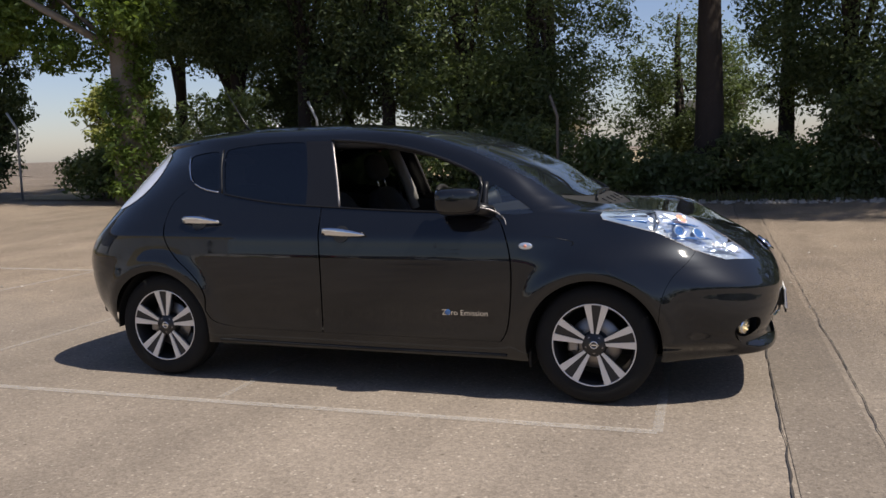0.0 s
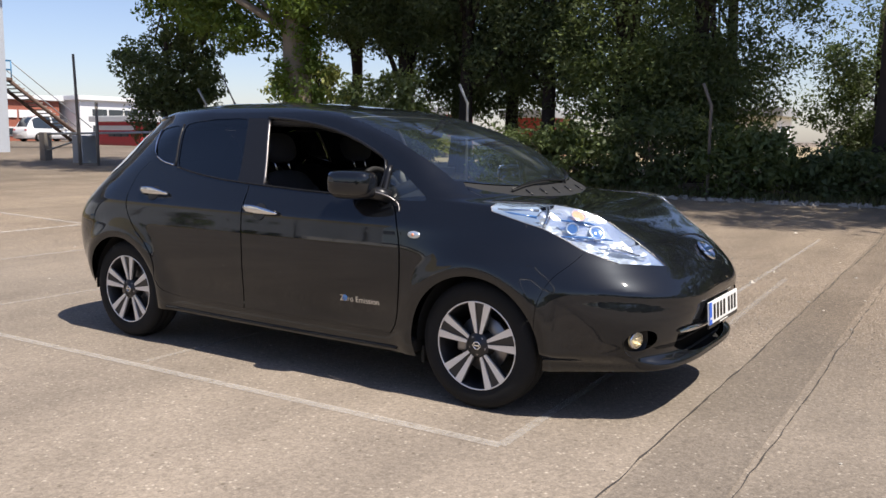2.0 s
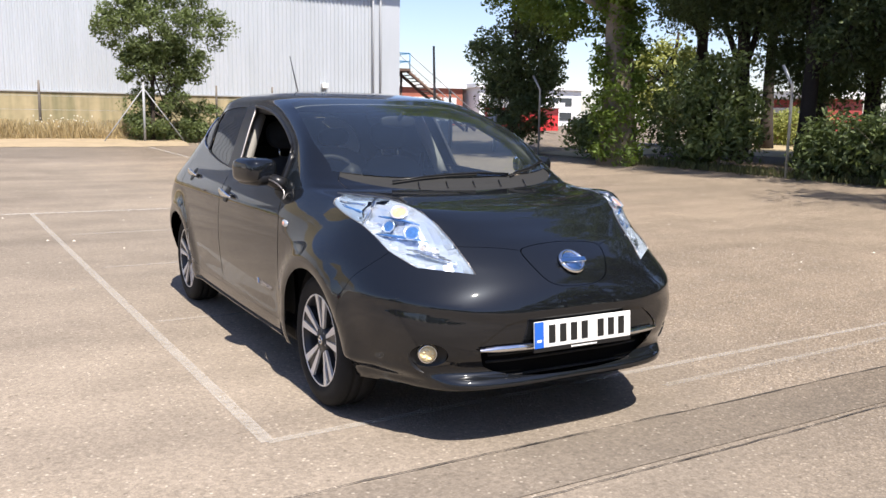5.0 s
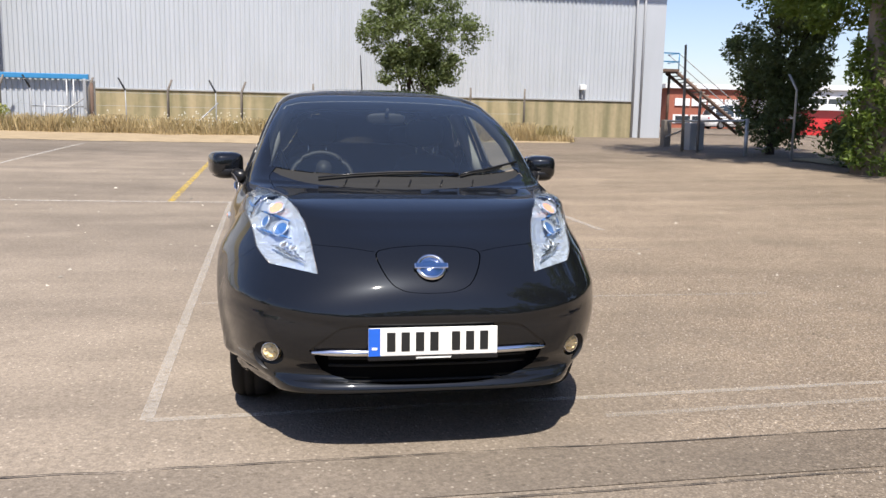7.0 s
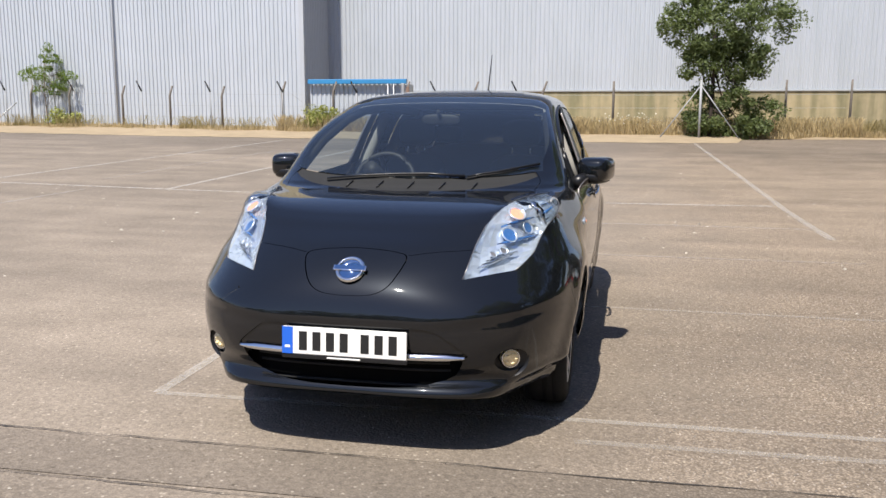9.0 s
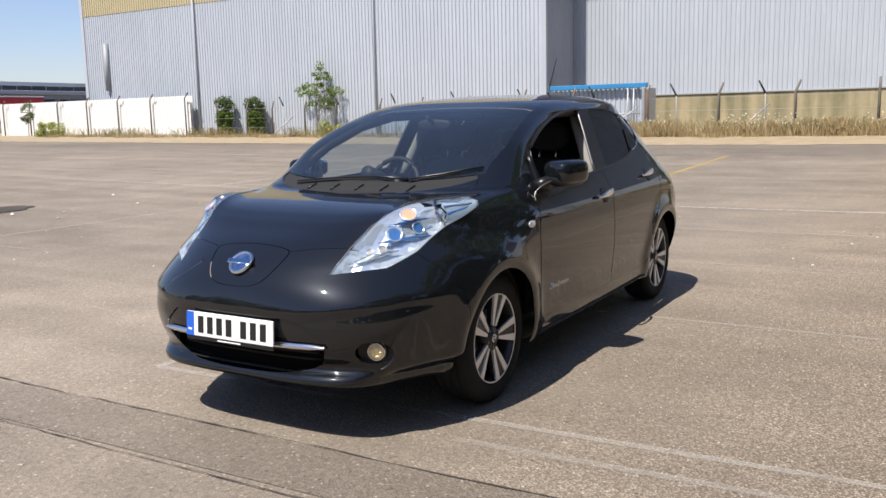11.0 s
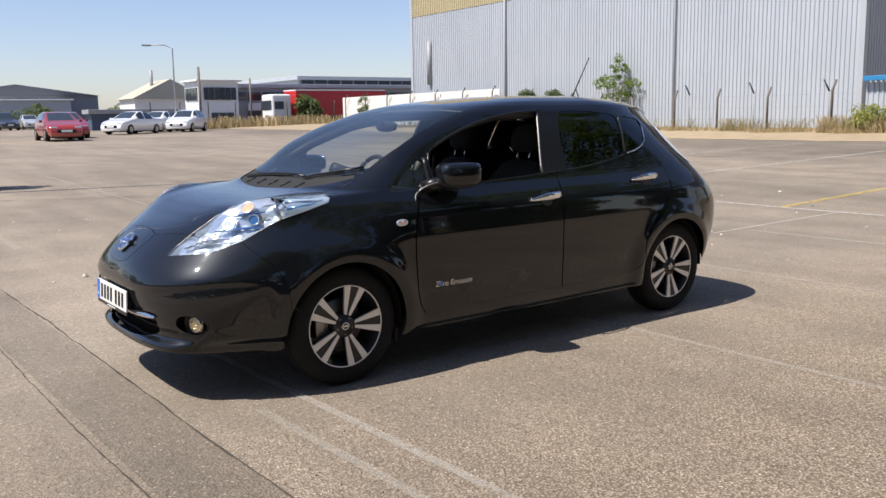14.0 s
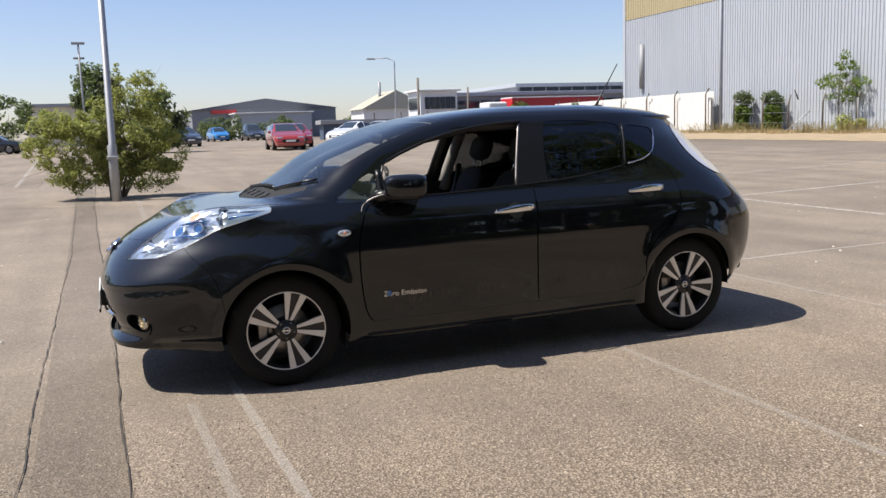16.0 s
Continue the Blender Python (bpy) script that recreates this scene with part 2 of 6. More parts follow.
def worn_paint(name, colour, cover):
    """Road paint that has come off in places, down to the asphalt."""
    m = mat(name, colour, .8, spread=.2, scale=3, fine=50)
    nt, bs = m.node_tree, m.node_tree.nodes["Principled BSDF"]
    tc, no, rp = (nt.nodes.new("ShaderNode" + k) for k in ("TexCoord", "TexNoise", "ValToRGB"))
    no.inputs["Scale"].default_value, no.inputs["Detail"].default_value, no.inputs["Roughness"].default_value = 16, 8, .75
    rp.color_ramp.elements[0].position, rp.color_ramp.elements[1].position = .58 - cover * .25, .72 - cover * .12
    rp.color_ramp.elements[0].color, rp.color_ramp.elements[1].color = (1, 1, 1, 1), (0, 0, 0, 1)
    nt.links.new(tc.outputs["Object"], no.inputs["Vector"])
    nt.links.new(no.outputs["Fac"], rp.inputs[0])
    ml = nt.nodes.new("ShaderNodeMath")
    ml.operation = "MULTIPLY"
    ml.inputs[1].default_value = cover
    nt.links.new(rp.outputs[0], ml.inputs[0])
    nt.links.new(ml.outputs[0], bs.inputs["Alpha"])
    return m


LINE_WHITE = worn_paint("worn_white_paint", (.56, .53, .48), .34)
LINE_FAR = worn_paint("white_paint_lines", (.60, .57, .52), .55)
LINE_NEAR = worn_paint("thin_white_paint", (.54, .51, .46), .27)
LINE_FAINT = worn_paint("faded_white_paint", (.52, .49, .44), .19)
LINE_YELLOW = worn_paint("yellow_paint", (.62, .44, .08), .8)

radii = np.concatenate([np.arange(0, 40, 2.0), np.geomspace(40, 3000, 34)])
nu = 96
gv = [(0, 0, 0)]
for r in radii[1:]:
    for k in range(nu):
        a = 2 * math.pi * k / nu
        gv.append((r * math.cos(a), r * math.sin(a), float(ground_z(r, 0))))
gf = [(0, 1 + k, 1 + (k + 1) % nu) for k in range(nu)]
for i in range(len(radii) - 2):
    for k in range(nu):
        p, q = 1 + i * nu, 1 + (i + 1) * nu
        gf.append((p + k, q + k, q + (k + 1) % nu, p + (k + 1) % nu))
ground = tagged(mesh_object("ground", gv, gf, ASPHALT, None, True), "worn sun-bleached asphalt of a large car park", "ground", kind="structure")


def strip(name, p, q, width, material, lift, wobble=0.0, step=.4, parent=None):
    """A band laid on the ground from p to q."""
    p, q = np.array(p, float), np.array(q, float)
    n = max(2, int(np.linalg.norm(q - p) / step))
    d = (q - p) / np.linalg.norm(q - p)
    side = np.array([-d[1], d[0]])
    vs, fs = [], []
    rng = np.random.default_rng(int(abs(p[0] * 100 + p[1] * 37 + width * 1000)) + 3)
    drift = np.cumsum(rng.normal(0, wobble, n + 1)) if wobble else np.zeros(n + 1)
    drift -= np.linspace(drift[0], drift[-1], n + 1)
    for i in range(n + 1):
        c = p + (q - p) * i / n + side * drift[i]
        w = width * (1 + (rng.choice((-.55, -.3, 0, .3, .7)) if wobble else 0))
        for sgn in (-1, 1):
            e = c + side * sgn * w / 2
            vs.append((e[0], e[1], float(ground_z(e[0], e[1])) + lift))
    for i in range(n):
        fs.append((2 * i, 2 * i + 1, 2 * i + 3, 2 * i + 2))
    return mesh_object(name, vs, fs, material, parent)


tagged(strip("pavement_trench", (3.09, -30), (1.87, 28), .388, TRENCH, .004), "darker refilled trench strip across the asphalt", "road patch", kind="structure")
for x, w in ((2.262, .0070), (2.65, .0052)):
    tagged(strip("trim_crack", (x + .63, -30), (x - .59, 28), w, TAR_SHADOW, .008, .0035, .09), "dark crack along the edge of the refilled trench", "crack", kind="structure")
for p, q, w, m in (((1.71, -1.205), (-7.9, -1.46), .062, LINE_WHITE), ((1.71, -1.205), (1.59, 2.3), .05, LINE_NEAR), ((1.59, 2.3), (1.43, 8.2), .045, LINE_NEAR), ((1.90, .9), (1.76, 4.4), .05, LINE_FAINT),
                   ((-.72, -1.2), (-.72, 3.3), .05, LINE_FAINT), ((-3.05, -1.2), (-3.05, 3.3), .06, LINE_FAINT), ((-5.45, -1.2), (-5.45, 3.3), .10, LINE_FAINT),
                   ((-4.6, 3.33), (-25.5, 3.2), .10, LINE_WHITE), ((-7.9, -16), (-7.9, 3.2), .10, LINE_WHITE),
                   ((-7.9, -6.7), (-23, -6.9), .10, LINE_WHITE), ((-7.9, -10.6), (-23, -10.9), .10, LINE_WHITE), ((-9, -8.7), (-20, -8.9), .08, LINE_FAINT),
                   ((1.70, -6), (1.70, -14), .10, LINE_FAINT), ((4.6, -20), (6.3, -62), .12, LINE_WHITE), ((-1.0, -6.5), (-1.0, -18), .09, LINE_FAINT),
                   ((-1.0, -8), (-7.5, -8), .10, LINE_FAINT), ((-3, -13), (-12, -13), .10, LINE_FAINT)):
    m = LINE_FAR if p[0] < -4 and p[1] < 3 and m is LINE_WHITE else m
    tagged(strip("trim_bay_line", p, q, w, m, .005), "worn white parking bay line", "road marking", kind="structure")
tagged(strip("trim_yellow_line", (-7.9, -2.35), (-19, -2.5), .11, LINE_YELLOW, .005), "yellow painted parking line", "road marking", kind="structure")


def loose_grit(name, count, seed, span, size, material, label):
    """Small angular chips of stone strewn over the asphalt."""
    rng = np.random.default_rng(seed)
    vs, fs = [], []
    for _ in range(count):
        x, y = rng.uniform(span[0], span[1]), rng.uniform(span[2], span[3])
        r, a = size * rng.uniform(.5, 1.3), rng.uniform(0, 2 * math.pi)
        z, q = float(ground_z(x, y)), len(vs)
        for k in range(4):
            e = a + math.pi / 2 * k + rng.uniform(-.4, .4)
            vs.append((x + r * math.cos(e) * rng.uniform(.6, 1.2), y + r * math.sin(e) * rng.uniform(.6, 1.2), z - .001))
        for k in range(3):
            e = a + 2 * math.pi / 3 * k + rng.uniform(-.4, .4)
            vs.append((x + .55 * r * math.cos(e), y + .55 * r * math.sin(e), z + r * rng.uniform(.45, .8)))
        fs += [(q, q + 1, q + 4), (q + 1, q + 5, q + 4), (q + 1, q + 2, q + 5), (q + 2, q + 3, q + 5), (q + 3, q + 6, q + 5), (q + 3, q, q + 6), (q, q + 4, q + 6), (q + 4, q + 5, q + 6)]
    return tagged(mesh_object(name, vs, fs, material), label, "grit", kind="stuff")


def patch_on_ground(name, x, y, rx, ry, material, lift, seed, label):
    """A flat dark patch with an uneven edge, for a painted shadow."""
    rng = np.random.default_rng(seed)
    vs = [(x, y, float(ground_z(x, y)) + lift)]
    for k in range(48):
        a = 2 * math.pi * k / 48
        q = 1 + .10 * math.sin(3 * a + seed) + .07 * math.sin(7 * a) + rng.uniform(-.04, .04)
        px, py = x + rx * q * math.cos(a), y + ry * q * math.sin(a)
        vs.append((px, py, float(ground_z(px, py)) + lift))
    fs = [(0, 1 + k, 1 + (k + 1) % 48) for k in range(48)]
    return tagged(mesh_object(name, vs, fs, material), label, "stain", kind="structure")


# the lamp post's cast shadow painted on: an oval for its head, a line for its column
LAMP_SHADOW = asphalt("shadowed_asphalt", (.060, .052, .045), (.10, .088, .076))
patch_on_ground("pavement_lamp_shadow", -3.25, -10.8, .62, .42, LAMP_SHADOW, .012, 4, "shadow of a lamp head painted dark on the asphalt")
tagged(strip("trim_crack", (-2.7, -10.6), (4.5, -13.6), .022, TAR_SHADOW, .012, .004, .12), "shadow of a lamp post painted as a thin dark line", "crack", kind="structure")
GRIT = mat("stone_grit", (.27, .235, .20), .9, spread=.2, island=.5)
loose_grit("loose_grit", 7000, 21, (-4, 6, -6, 7), .0040, GRIT, "small loose stone grit strewn over the asphalt")
loose_grit("coarse_grit", 11000, 22, (-1.5, 4.2, 1.2, 5.6), .0058, GRIT, "coarser loose grit beside the parked car")


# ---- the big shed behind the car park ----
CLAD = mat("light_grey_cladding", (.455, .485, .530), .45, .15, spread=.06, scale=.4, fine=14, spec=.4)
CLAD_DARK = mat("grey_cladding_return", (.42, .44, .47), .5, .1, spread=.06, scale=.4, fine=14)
CLAD_BEIGE = mat("beige_upper_cladding", (.42, .36, .22), .6, spread=.12, scale=.5, fine=8)
BLOCK = mat("beige_blockwork", (.34, .29, .185), .85, spread=.26, scale=.35, fine=5, bump=.2)


def streaked(m, amount):
    """Adds weather streaks that run down a wall."""
    nt, bs = m.node_tree, m.node_tree.nodes["Principled BSDF"]
    tc, mp, no, rp, mx = (nt.nodes.new("ShaderNode" + k) for k in ("TexCoord", "Mapping", "TexNoise", "ValToRGB", "Mix"))
    mp.inputs["Scale"].default_value = (1, 1.6, .12)
    no.inputs["Scale"].default_value, no.inputs["Detail"].default_value = 1.4, 5
    rp.color_ramp.elements[0].position, rp.color_ramp.elements[1].position = .36, .66
    rp.color_ramp.elements[0].color, rp.color_ramp.elements[1].color = (.50, .54, .46, 1), (1.05, 1.02, .98, 1)
    mx.data_type, mx.blend_type = "RGBA", "MULTIPLY"
    mx.inputs["Factor"].default_value = amount
    old = bs.inputs["Base Color"].links[0].from_socket
    nt.links.new(tc.outputs["Object"], mp.inputs[0])
    nt.links.new(mp.outputs[0], no.inputs["Vector"])
    nt.links.new(no.outputs["Fac"], rp.inputs[0])
    nt.links.new(old, mx.inputs["A"])
    nt.links.new(rp.outputs[0], mx.inputs["B"])
    nt.links.new(mx.outputs["Result"], bs.inputs["Base Color"])


streaked(BLOCK, .9)
streaked(CLAD, .12)
CONCRETE = mat("concrete", (.33, .31, .28), .9, spread=.25, scale=3, fine=40, bump=.3)
GALV = mat("galvanised_steel", (.40, .41, .42), .5, .6, spread=.15, scale=5)
POST_DARK = mat("weathered_post", (.17, .15, .13), .85, spread=.3, scale=5, fine=40, bump=.2)
BLUE_STEEL = mat("blue_painted_steel", (.03, .20, .42), .45, spread=.12, scale=3)
WHITE_SHEET = mat("white_painted_sheet", (.74, .73, .70), .55, spread=.10, scale=.7, fine=9)
RUST = mat("rusty_steel", (.13, .085, .065), .85, .2, spread=.35, scale=6, bump=.3)
WHITE_PAINT = mat("white_paint", (.72, .73, .74), .5, spread=.06)
GREY_PAINT = mat("grey_paint", (.30, .31, .32), .5, spread=.1)
DARK_PAINT = mat("dark_grey_paint", (.06, .065, .07), .5, spread=.15)
RED_PAINT = mat("red_paint", (.52, .025, .03), .35, spread=.1, coat=.5)
BRICK = mat("red_brick", (.30, .10, .065), .85, spread=.25, scale=4, fine=30, bump=.2)
WINDOW_DARK = mat("dark_window_glass", (.03, .04, .05), .08, spread=.1, coat=.5)
STRAW = leafy("dry_grass", (.47, .37, .21), (.4, .31, .15), .45)


def ribbed(name, axis, fixed, a, b, z0, z1, out, material, parent, pitch=.20, depth=.042):
    """A wall sheet with upright ribs, from a to b along the other axis; out: the way it faces."""
    vs, fs = [], []
    n = int(abs(b - a) / pitch)
    prof = ((0, 0), (.42, 0), (.52, 1), (.90, 1))
    line = []
    for i in range(n):
        for u, d in prof:
            line.append((a + (b - a) * (i + u) / n, fixed + out * depth * d))
    line.append((b, fixed))
    for t, d in line:
        for z in (z0, z1):
            vs.append((d, t, z) if axis == "x" else (t, d, z))
    for i in range(len(line) - 1):
        fs.append((2 * i, 2 * i + 2, 2 * i + 3, 2 * i + 1))
    return mesh_object(name, vs, fs, material, parent)


shed = tagged(empty("warehouse", pose(-34.3, -14, 0)), "large warehouse clad in light grey ribbed steel sheet", "building")


def under(ob, parent):
    """Hangs ob under its parent without moving it."""
    ob.parent = parent
    ob.matrix_parent_inverse = parent.matrix_basis.inverted()
    return ob


FRONT, BACK, H = -30.9, -34.3, 12.5
under(ribbed("cladding", "x", FRONT, -13.2, -44.8, .3, 8.2, 1, CLAD, None), shed)
under(ribbed("upper_cladding", "x", FRONT + .02, -13.2, -44.8, 8.2, H, 1, CLAD_BEIGE, None), shed)
under(ribbed("cladding", "x", BACK, 17.3, -13.2, 2.28, H, 1, CLAD, None), shed)
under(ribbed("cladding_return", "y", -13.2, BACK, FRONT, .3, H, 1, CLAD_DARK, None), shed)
under(ribbed("cladding_return", "y", 17.3, -75, BACK, .3, H, 1, CLAD, None), shed)
under(ribbed("cladding_return", "y", -44.8, -75, FRONT, .3, H, -1, CLAD, None), shed)
under(part("plinth", box_bm((BACK - .3, -13.2, -.2), (BACK + .06, 15.9, 2.28), .01), BLOCK), shed)
under(part("plinth_capping", box_bm((BACK - .1, -13.2, 2.24), (BACK + .12, 15.9, 2.31), .01), GREY_PAINT), shed)
under(part("plinth", box_bm((FRONT - .3, -44.8, -.2), (FRONT + .03, -13.2, .5), .01), CONCRETE), shed)
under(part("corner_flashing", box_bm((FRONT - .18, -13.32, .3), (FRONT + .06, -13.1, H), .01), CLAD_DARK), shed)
under(part("corner_flashing", box_bm((BACK - .2, 15.9, .3), (BACK + .08, 17.4, H), .01), CLAD), shed)
under(part("corner_flashing", box_bm((FRONT - .2, -44.92, .3), (FRONT + .07, -44.65, H), .01), CLAD), shed)
under(part("roof", box_bm((-75, -44.8, H - .1), (FRONT, 17.3, H + .1), .02), CLAD_DARK), shed)
under(part("wall", box_bm((-75, -44.6, .3), (-74.8, 17.2, H)), CLAD_DARK), shed)
for y, z0, z1, r, m in ((-34.9, .4, 12.3, .06, CLAD_DARK), (-42.65, 3.6, 6.45, .16, GREY_PAINT), (-22.4, .4, 12.3, .04, CLAD_DARK)):
    under(tube_object("downpipe", [(FRONT + .12, y, z0), (FRONT + .12, y, z1)], r, m), shed)
for y in (15.9, 16.3):
    under(tube_object("downpipe", [(BACK + .14, y, .5), (BACK + .14, y, 12.3)], .06, CLAD_DARK), shed)
fl = tagged(part("floodlight", box_bm((BACK + .1, 13.15, 2.75), (BACK + .35, 13.45, 3.0), .03), WHITE_PAINT), "small white floodlight on the warehouse wall", "floodlight")
part("bracket", box_bm((BACK, 13.27, 2.35), (BACK + .2, 13.33, 2.8), .005), GREY_PAINT, fl)

# ---- verge and fence along the shed ----
verge_v, verge_f = [], []
rng = np.random.default_rng(5)
ys = np.arange(-62, 11.1, .6)
for y in ys:
    e = (-24.4 if y < 5 else -27.4) + rng.uniform(-.25, .25)
    for x, dz in ((e, .01), (e - .5, .07), (-31.5, .20), (-36, .25)):
        verge_v.append((x, y, float(ground_z(x, y)) + dz))
for i in range(len(ys) - 1):
    for k in range(3):
        verge_f.append((4 * i + k, 4 * i + 4 + k, 4 * i + 5 + k, 4 * i + 1 + k))
SOIL = mat("dry_verge_soil", (.30, .235, .15), .95, spread=.3, scale=1.5, fine=20, bump=.4)
tagged(mesh_object("ground_verge", verge_v, verge_f, SOIL, None, True), "dry bare verge beneath the warehouse fence", "verge", kind="structure")


def blades(name, n, where, height, material, label, width=.035, seed=1):
    """Tufts of grass as one thing nobody could count."""
    r = np.random.default_rng(seed)
    vs, fs = [], []
    for i in range(n):
        x, y = where(r)
        h = height * r.uniform(.4, 1.3)
        a = r.uniform(0, 6.3)
        lean = r.normal(0, .25, 2) * h
        w = width * r.uniform(.6, 1.4)
        z = float(ground_z(x, y)) + .03
        c, s = math.cos(a) * w, math.sin(a) * w
        b = len(vs)
        vs += [(x - c, y - s, z), (x + c, y + s, z), (x + lean[0] + c * .3, y + lean[1] + s * .3, z + h), (x + lean[0] * .9 - c * .3, y + lean[1] * .9 - s * .3, z + h * .97)]
        fs.append((b, b + 1, b + 2, b + 3))
    return tagged(mesh_object(name, vs, fs, material), label, "grass", kind="stuff")


def tufty(y, k):
    """How thickly the verge is grown at y."""
    return .5 + .28 * math.sin(y * .83 + k) + .22 * math.sin(y * 2.1 + 2 * k) + .18 * math.sin(y * 5.3 + 3 * k)


def clumped(r):
    while True:
        y = r.uniform(-45, 11)
        if r.uniform() < tufty(y, .7) * (1 if y > -13 else .4):
            return -27.7 - abs(r.normal(0, 1.1)) - .3 * math.sin(y * 1.7) - .2 * math.sin(y * .6 + 1), y


def ragged(r):
    while True:
        y = r.uniform(-45, 11)
        if r.uniform() < max(0, tufty(y, 2.9)) ** 1.5 * (1 if y > -13 else .22):
            return -28.1 - abs(r.normal(0, .9)), y + .3 * math.sin(y * 2.3)


WEED = leafy("brown_green_weeds", (.33, .265, .13), (.28, .25, .09), .5)
blades("dry_grass", 25000, clumped, .23, STRAW, "tall dry yellow grass and weeds on the verge", .015)
blades("tall_weeds", 15000, ragged, .52, WEED, "tall brown and green weeds on the verge", .010, 4)


def overgrown(r):
    while True:
        y = r.uniform(-13.2, 9.5)
        if r.uniform() < .12 + .88 * max(0, tufty(y, 1.7)) ** 1.6:
            return -27.75 - abs(r.normal(0, .95)), y + .25 * math.sin(y * 3.1)


RANK = leafy("rank_dry_grass", (.50, .40, .23), (.42, .33, .16), .5)
blades("tall_dry_grass", 13000, overgrown, .60, RANK, "knee-high dry yellow-brown grass before the block wall", .013, 9)
fl_rng = np.random.default_rng(19)
fl_v, fl_f = [], []
for _ in range(170):
    x, y = -27.9 - abs(fl_rng.normal(0, .5)), fl_rng.choice((-7.6, -4.2, -2.6, 1.2)) + fl_rng.normal(0, .7)
    z, q, a = float(ground_z(x, y)) + fl_rng.uniform(.45, .95), len(fl_v), fl_rng.uniform(.018, .034)
    fl_v += [(x + .01, y - a, z), (x + .01, y + a, z), (x + .02, y, z + a), (x + .02, y, z - a), (x + .035, y, z)]
    fl_f += [(q, q + 3, q + 4), (q + 3, q + 1, q + 4), (q + 1, q + 2, q + 4), (q + 2, q, q + 4)]
tagged(mesh_object("wild_flowers", fl_v, fl_f, mat("white_petals", (.75, .73, .62), .8, spread=.1)), "small white wild flowers among the dry grass", "flowers", kind="stuff")


def fence_post(x, y, crank, material, h):
    z = float(ground_z(x, y))
    p = tagged(tube_object("fence_post", [(x, y, z - .1), (x, y, z + h - .42), (x + .02, y + crank * .30, z + h)], [.055, .05, .04], material, None, 6), "cranked security fence post", "fence post", "posts of the warehouse fence")
    return p


for y in (-8.1, -11.3, -13.6, -16.45, -18.95, -21.3, -24.0, -26.0, -28.2, -30.0, -32.2, -5.2, -2.4, .4, 6.85, 9.16):
    fence_post(-29.5, y, .55 if y < 0 else 0, POST_DARK, 1.95 if y < -15 else 2.15)
# a second row of slim stakes with dark cranked heads
for y in (-3.3, -6.6, -9.95, -13.2, -16.5, -19.75, -23.1, -26.6):
    z = float(ground_z(-28.6, y))
    stake = tagged(tube_object("fence_stake", [(-28.6, y, z), (-28.6, y - .02, z + 1.72)], .022, GREY_PAINT, None, 6), "slim galvanised fence stake with a dark cranked head", "fence post", "stakes of the warehouse fence")
    tube_object("crank", [(-28.6, y - .02, z + 1.70), (-28.6, y - .26, z + 2.15)], [.036, .03], TRIM, stake, 6)
wire_v, wire_f = [], []
for dz in (.6, 1.1, 1.6):
    tube(wire_v, wire_f, [(-29.5, y, float(ground_z(-29.5, y)) + dz) for y in np.arange(-33, 9.2, 2.1)], [.008] * 21, 4)
tagged(mesh_object("fence_wire", wire_v, wire_f, GALV), "thin wire strands of the warehouse fence", "wire", kind="stuff")

# blue-topped steel frame with a grey cabinet behind the fence
can = tagged(empty("storage_bay", pose(-30.3, -10.4, .3)), "blue steel canopy over grey sheeting behind the fence", "canopy")
under(part("beam", box_bm((-30.06, -12.6, 2.50), (-29.9, -8.2, 2.70), .02), BLUE_STEEL), can)
under(part("post", box_bm((-30.0, -8.41, .2), (-29.88, -8.29, 2.52), .01), GALV), can)
under(part("end_sheet", box_bm((-31.3, -8.30, .3), (-30.2, -8.24, 2.5), .005), CLAD), can)
under(ribbed("sheeting", "x", -30.2, -8.3, -12.6, .3, 2.55, 1, CLAD, None, .20), can)
for y in (-8.75, -9.0):
    under(tube_object("upright", [(-29.9, y, .3), (-29.9, y, 2.5)], .03, GALV), can)
gate = tagged(empty("metal_gate", pose(-29.0, -8.9, .3)), "old steel tube gate leaning on a rusty post", "gate")
for p, q in (((-29, -10.1, .5), (-29, -8.2, 1.75)), ((-29, -10.1, 1.45), (-29, -8.2, 1.45)), ((-29, -9.6, .5), (-29, -9.6, 1.6)), ((-29, -10.0, .9), (-29, -8.2, .9))):
    under(tube_object("rail", [p, q], .025, GALV), gate)
under(tube_object("post", [(-29, -7.9, .2), (-29, -7.9, 2.35)], .07, RUST), gate)
for y in (-28.0, -4.6):
    tagged(tube_object("brace", [(-28.7, y, .4), (-29.4, y + 1.3, 1.7)], .03, GALV), "leaning steel brace of the fence", "brace")

# white hoarding in front of the shed's corner
hoard = tagged(empty("hoarding", pose(-30.3, -44, .6)), "white ribbed sheet hoarding with cranked posts", "fence")
under(ribbed("sheet", "x", -30.2, -35.0, -53.3, .5, 3.05, 1, WHITE_SHEET, None, .25, .03), hoard)
under(ribbed("sheet", "x", -30.4, -53.3, -35.0, .5, 3.05, -1, WHITE_SHEET, None, .25, .03), hoard)
for y in np.arange(-35.2, -53, -2.9):
    under(tube_object("post", [(-30.0, y, .5), (-30.0, y, 2.9), (-29.95, y + .35, 3.2)], .05, POST_DARK, None, 6), hoard)


# ---- trees, hedges and shrubs ----
BARK = mat("dark_bark", (.042, .031, .025), .95, spread=.35, scale=3, fine=25, bump=.6)
BARK_GREY = mat("grey_bark", (.20, .165, .125), .95, spread=.3, scale=3, fine=25, bump=.5)
LEAF_DARK = leafy("dark_green_leaves", (.094, .120, .056), (.18, .24, .075), .6)
LEAF_MID = leafy("green_leaves", (.116, .148, .060), (.22, .29, .075), .55)
LEAF_LIGHT = leafy("light_green_leaves", (.115, .165, .038), (.25, .35, .05), .5)
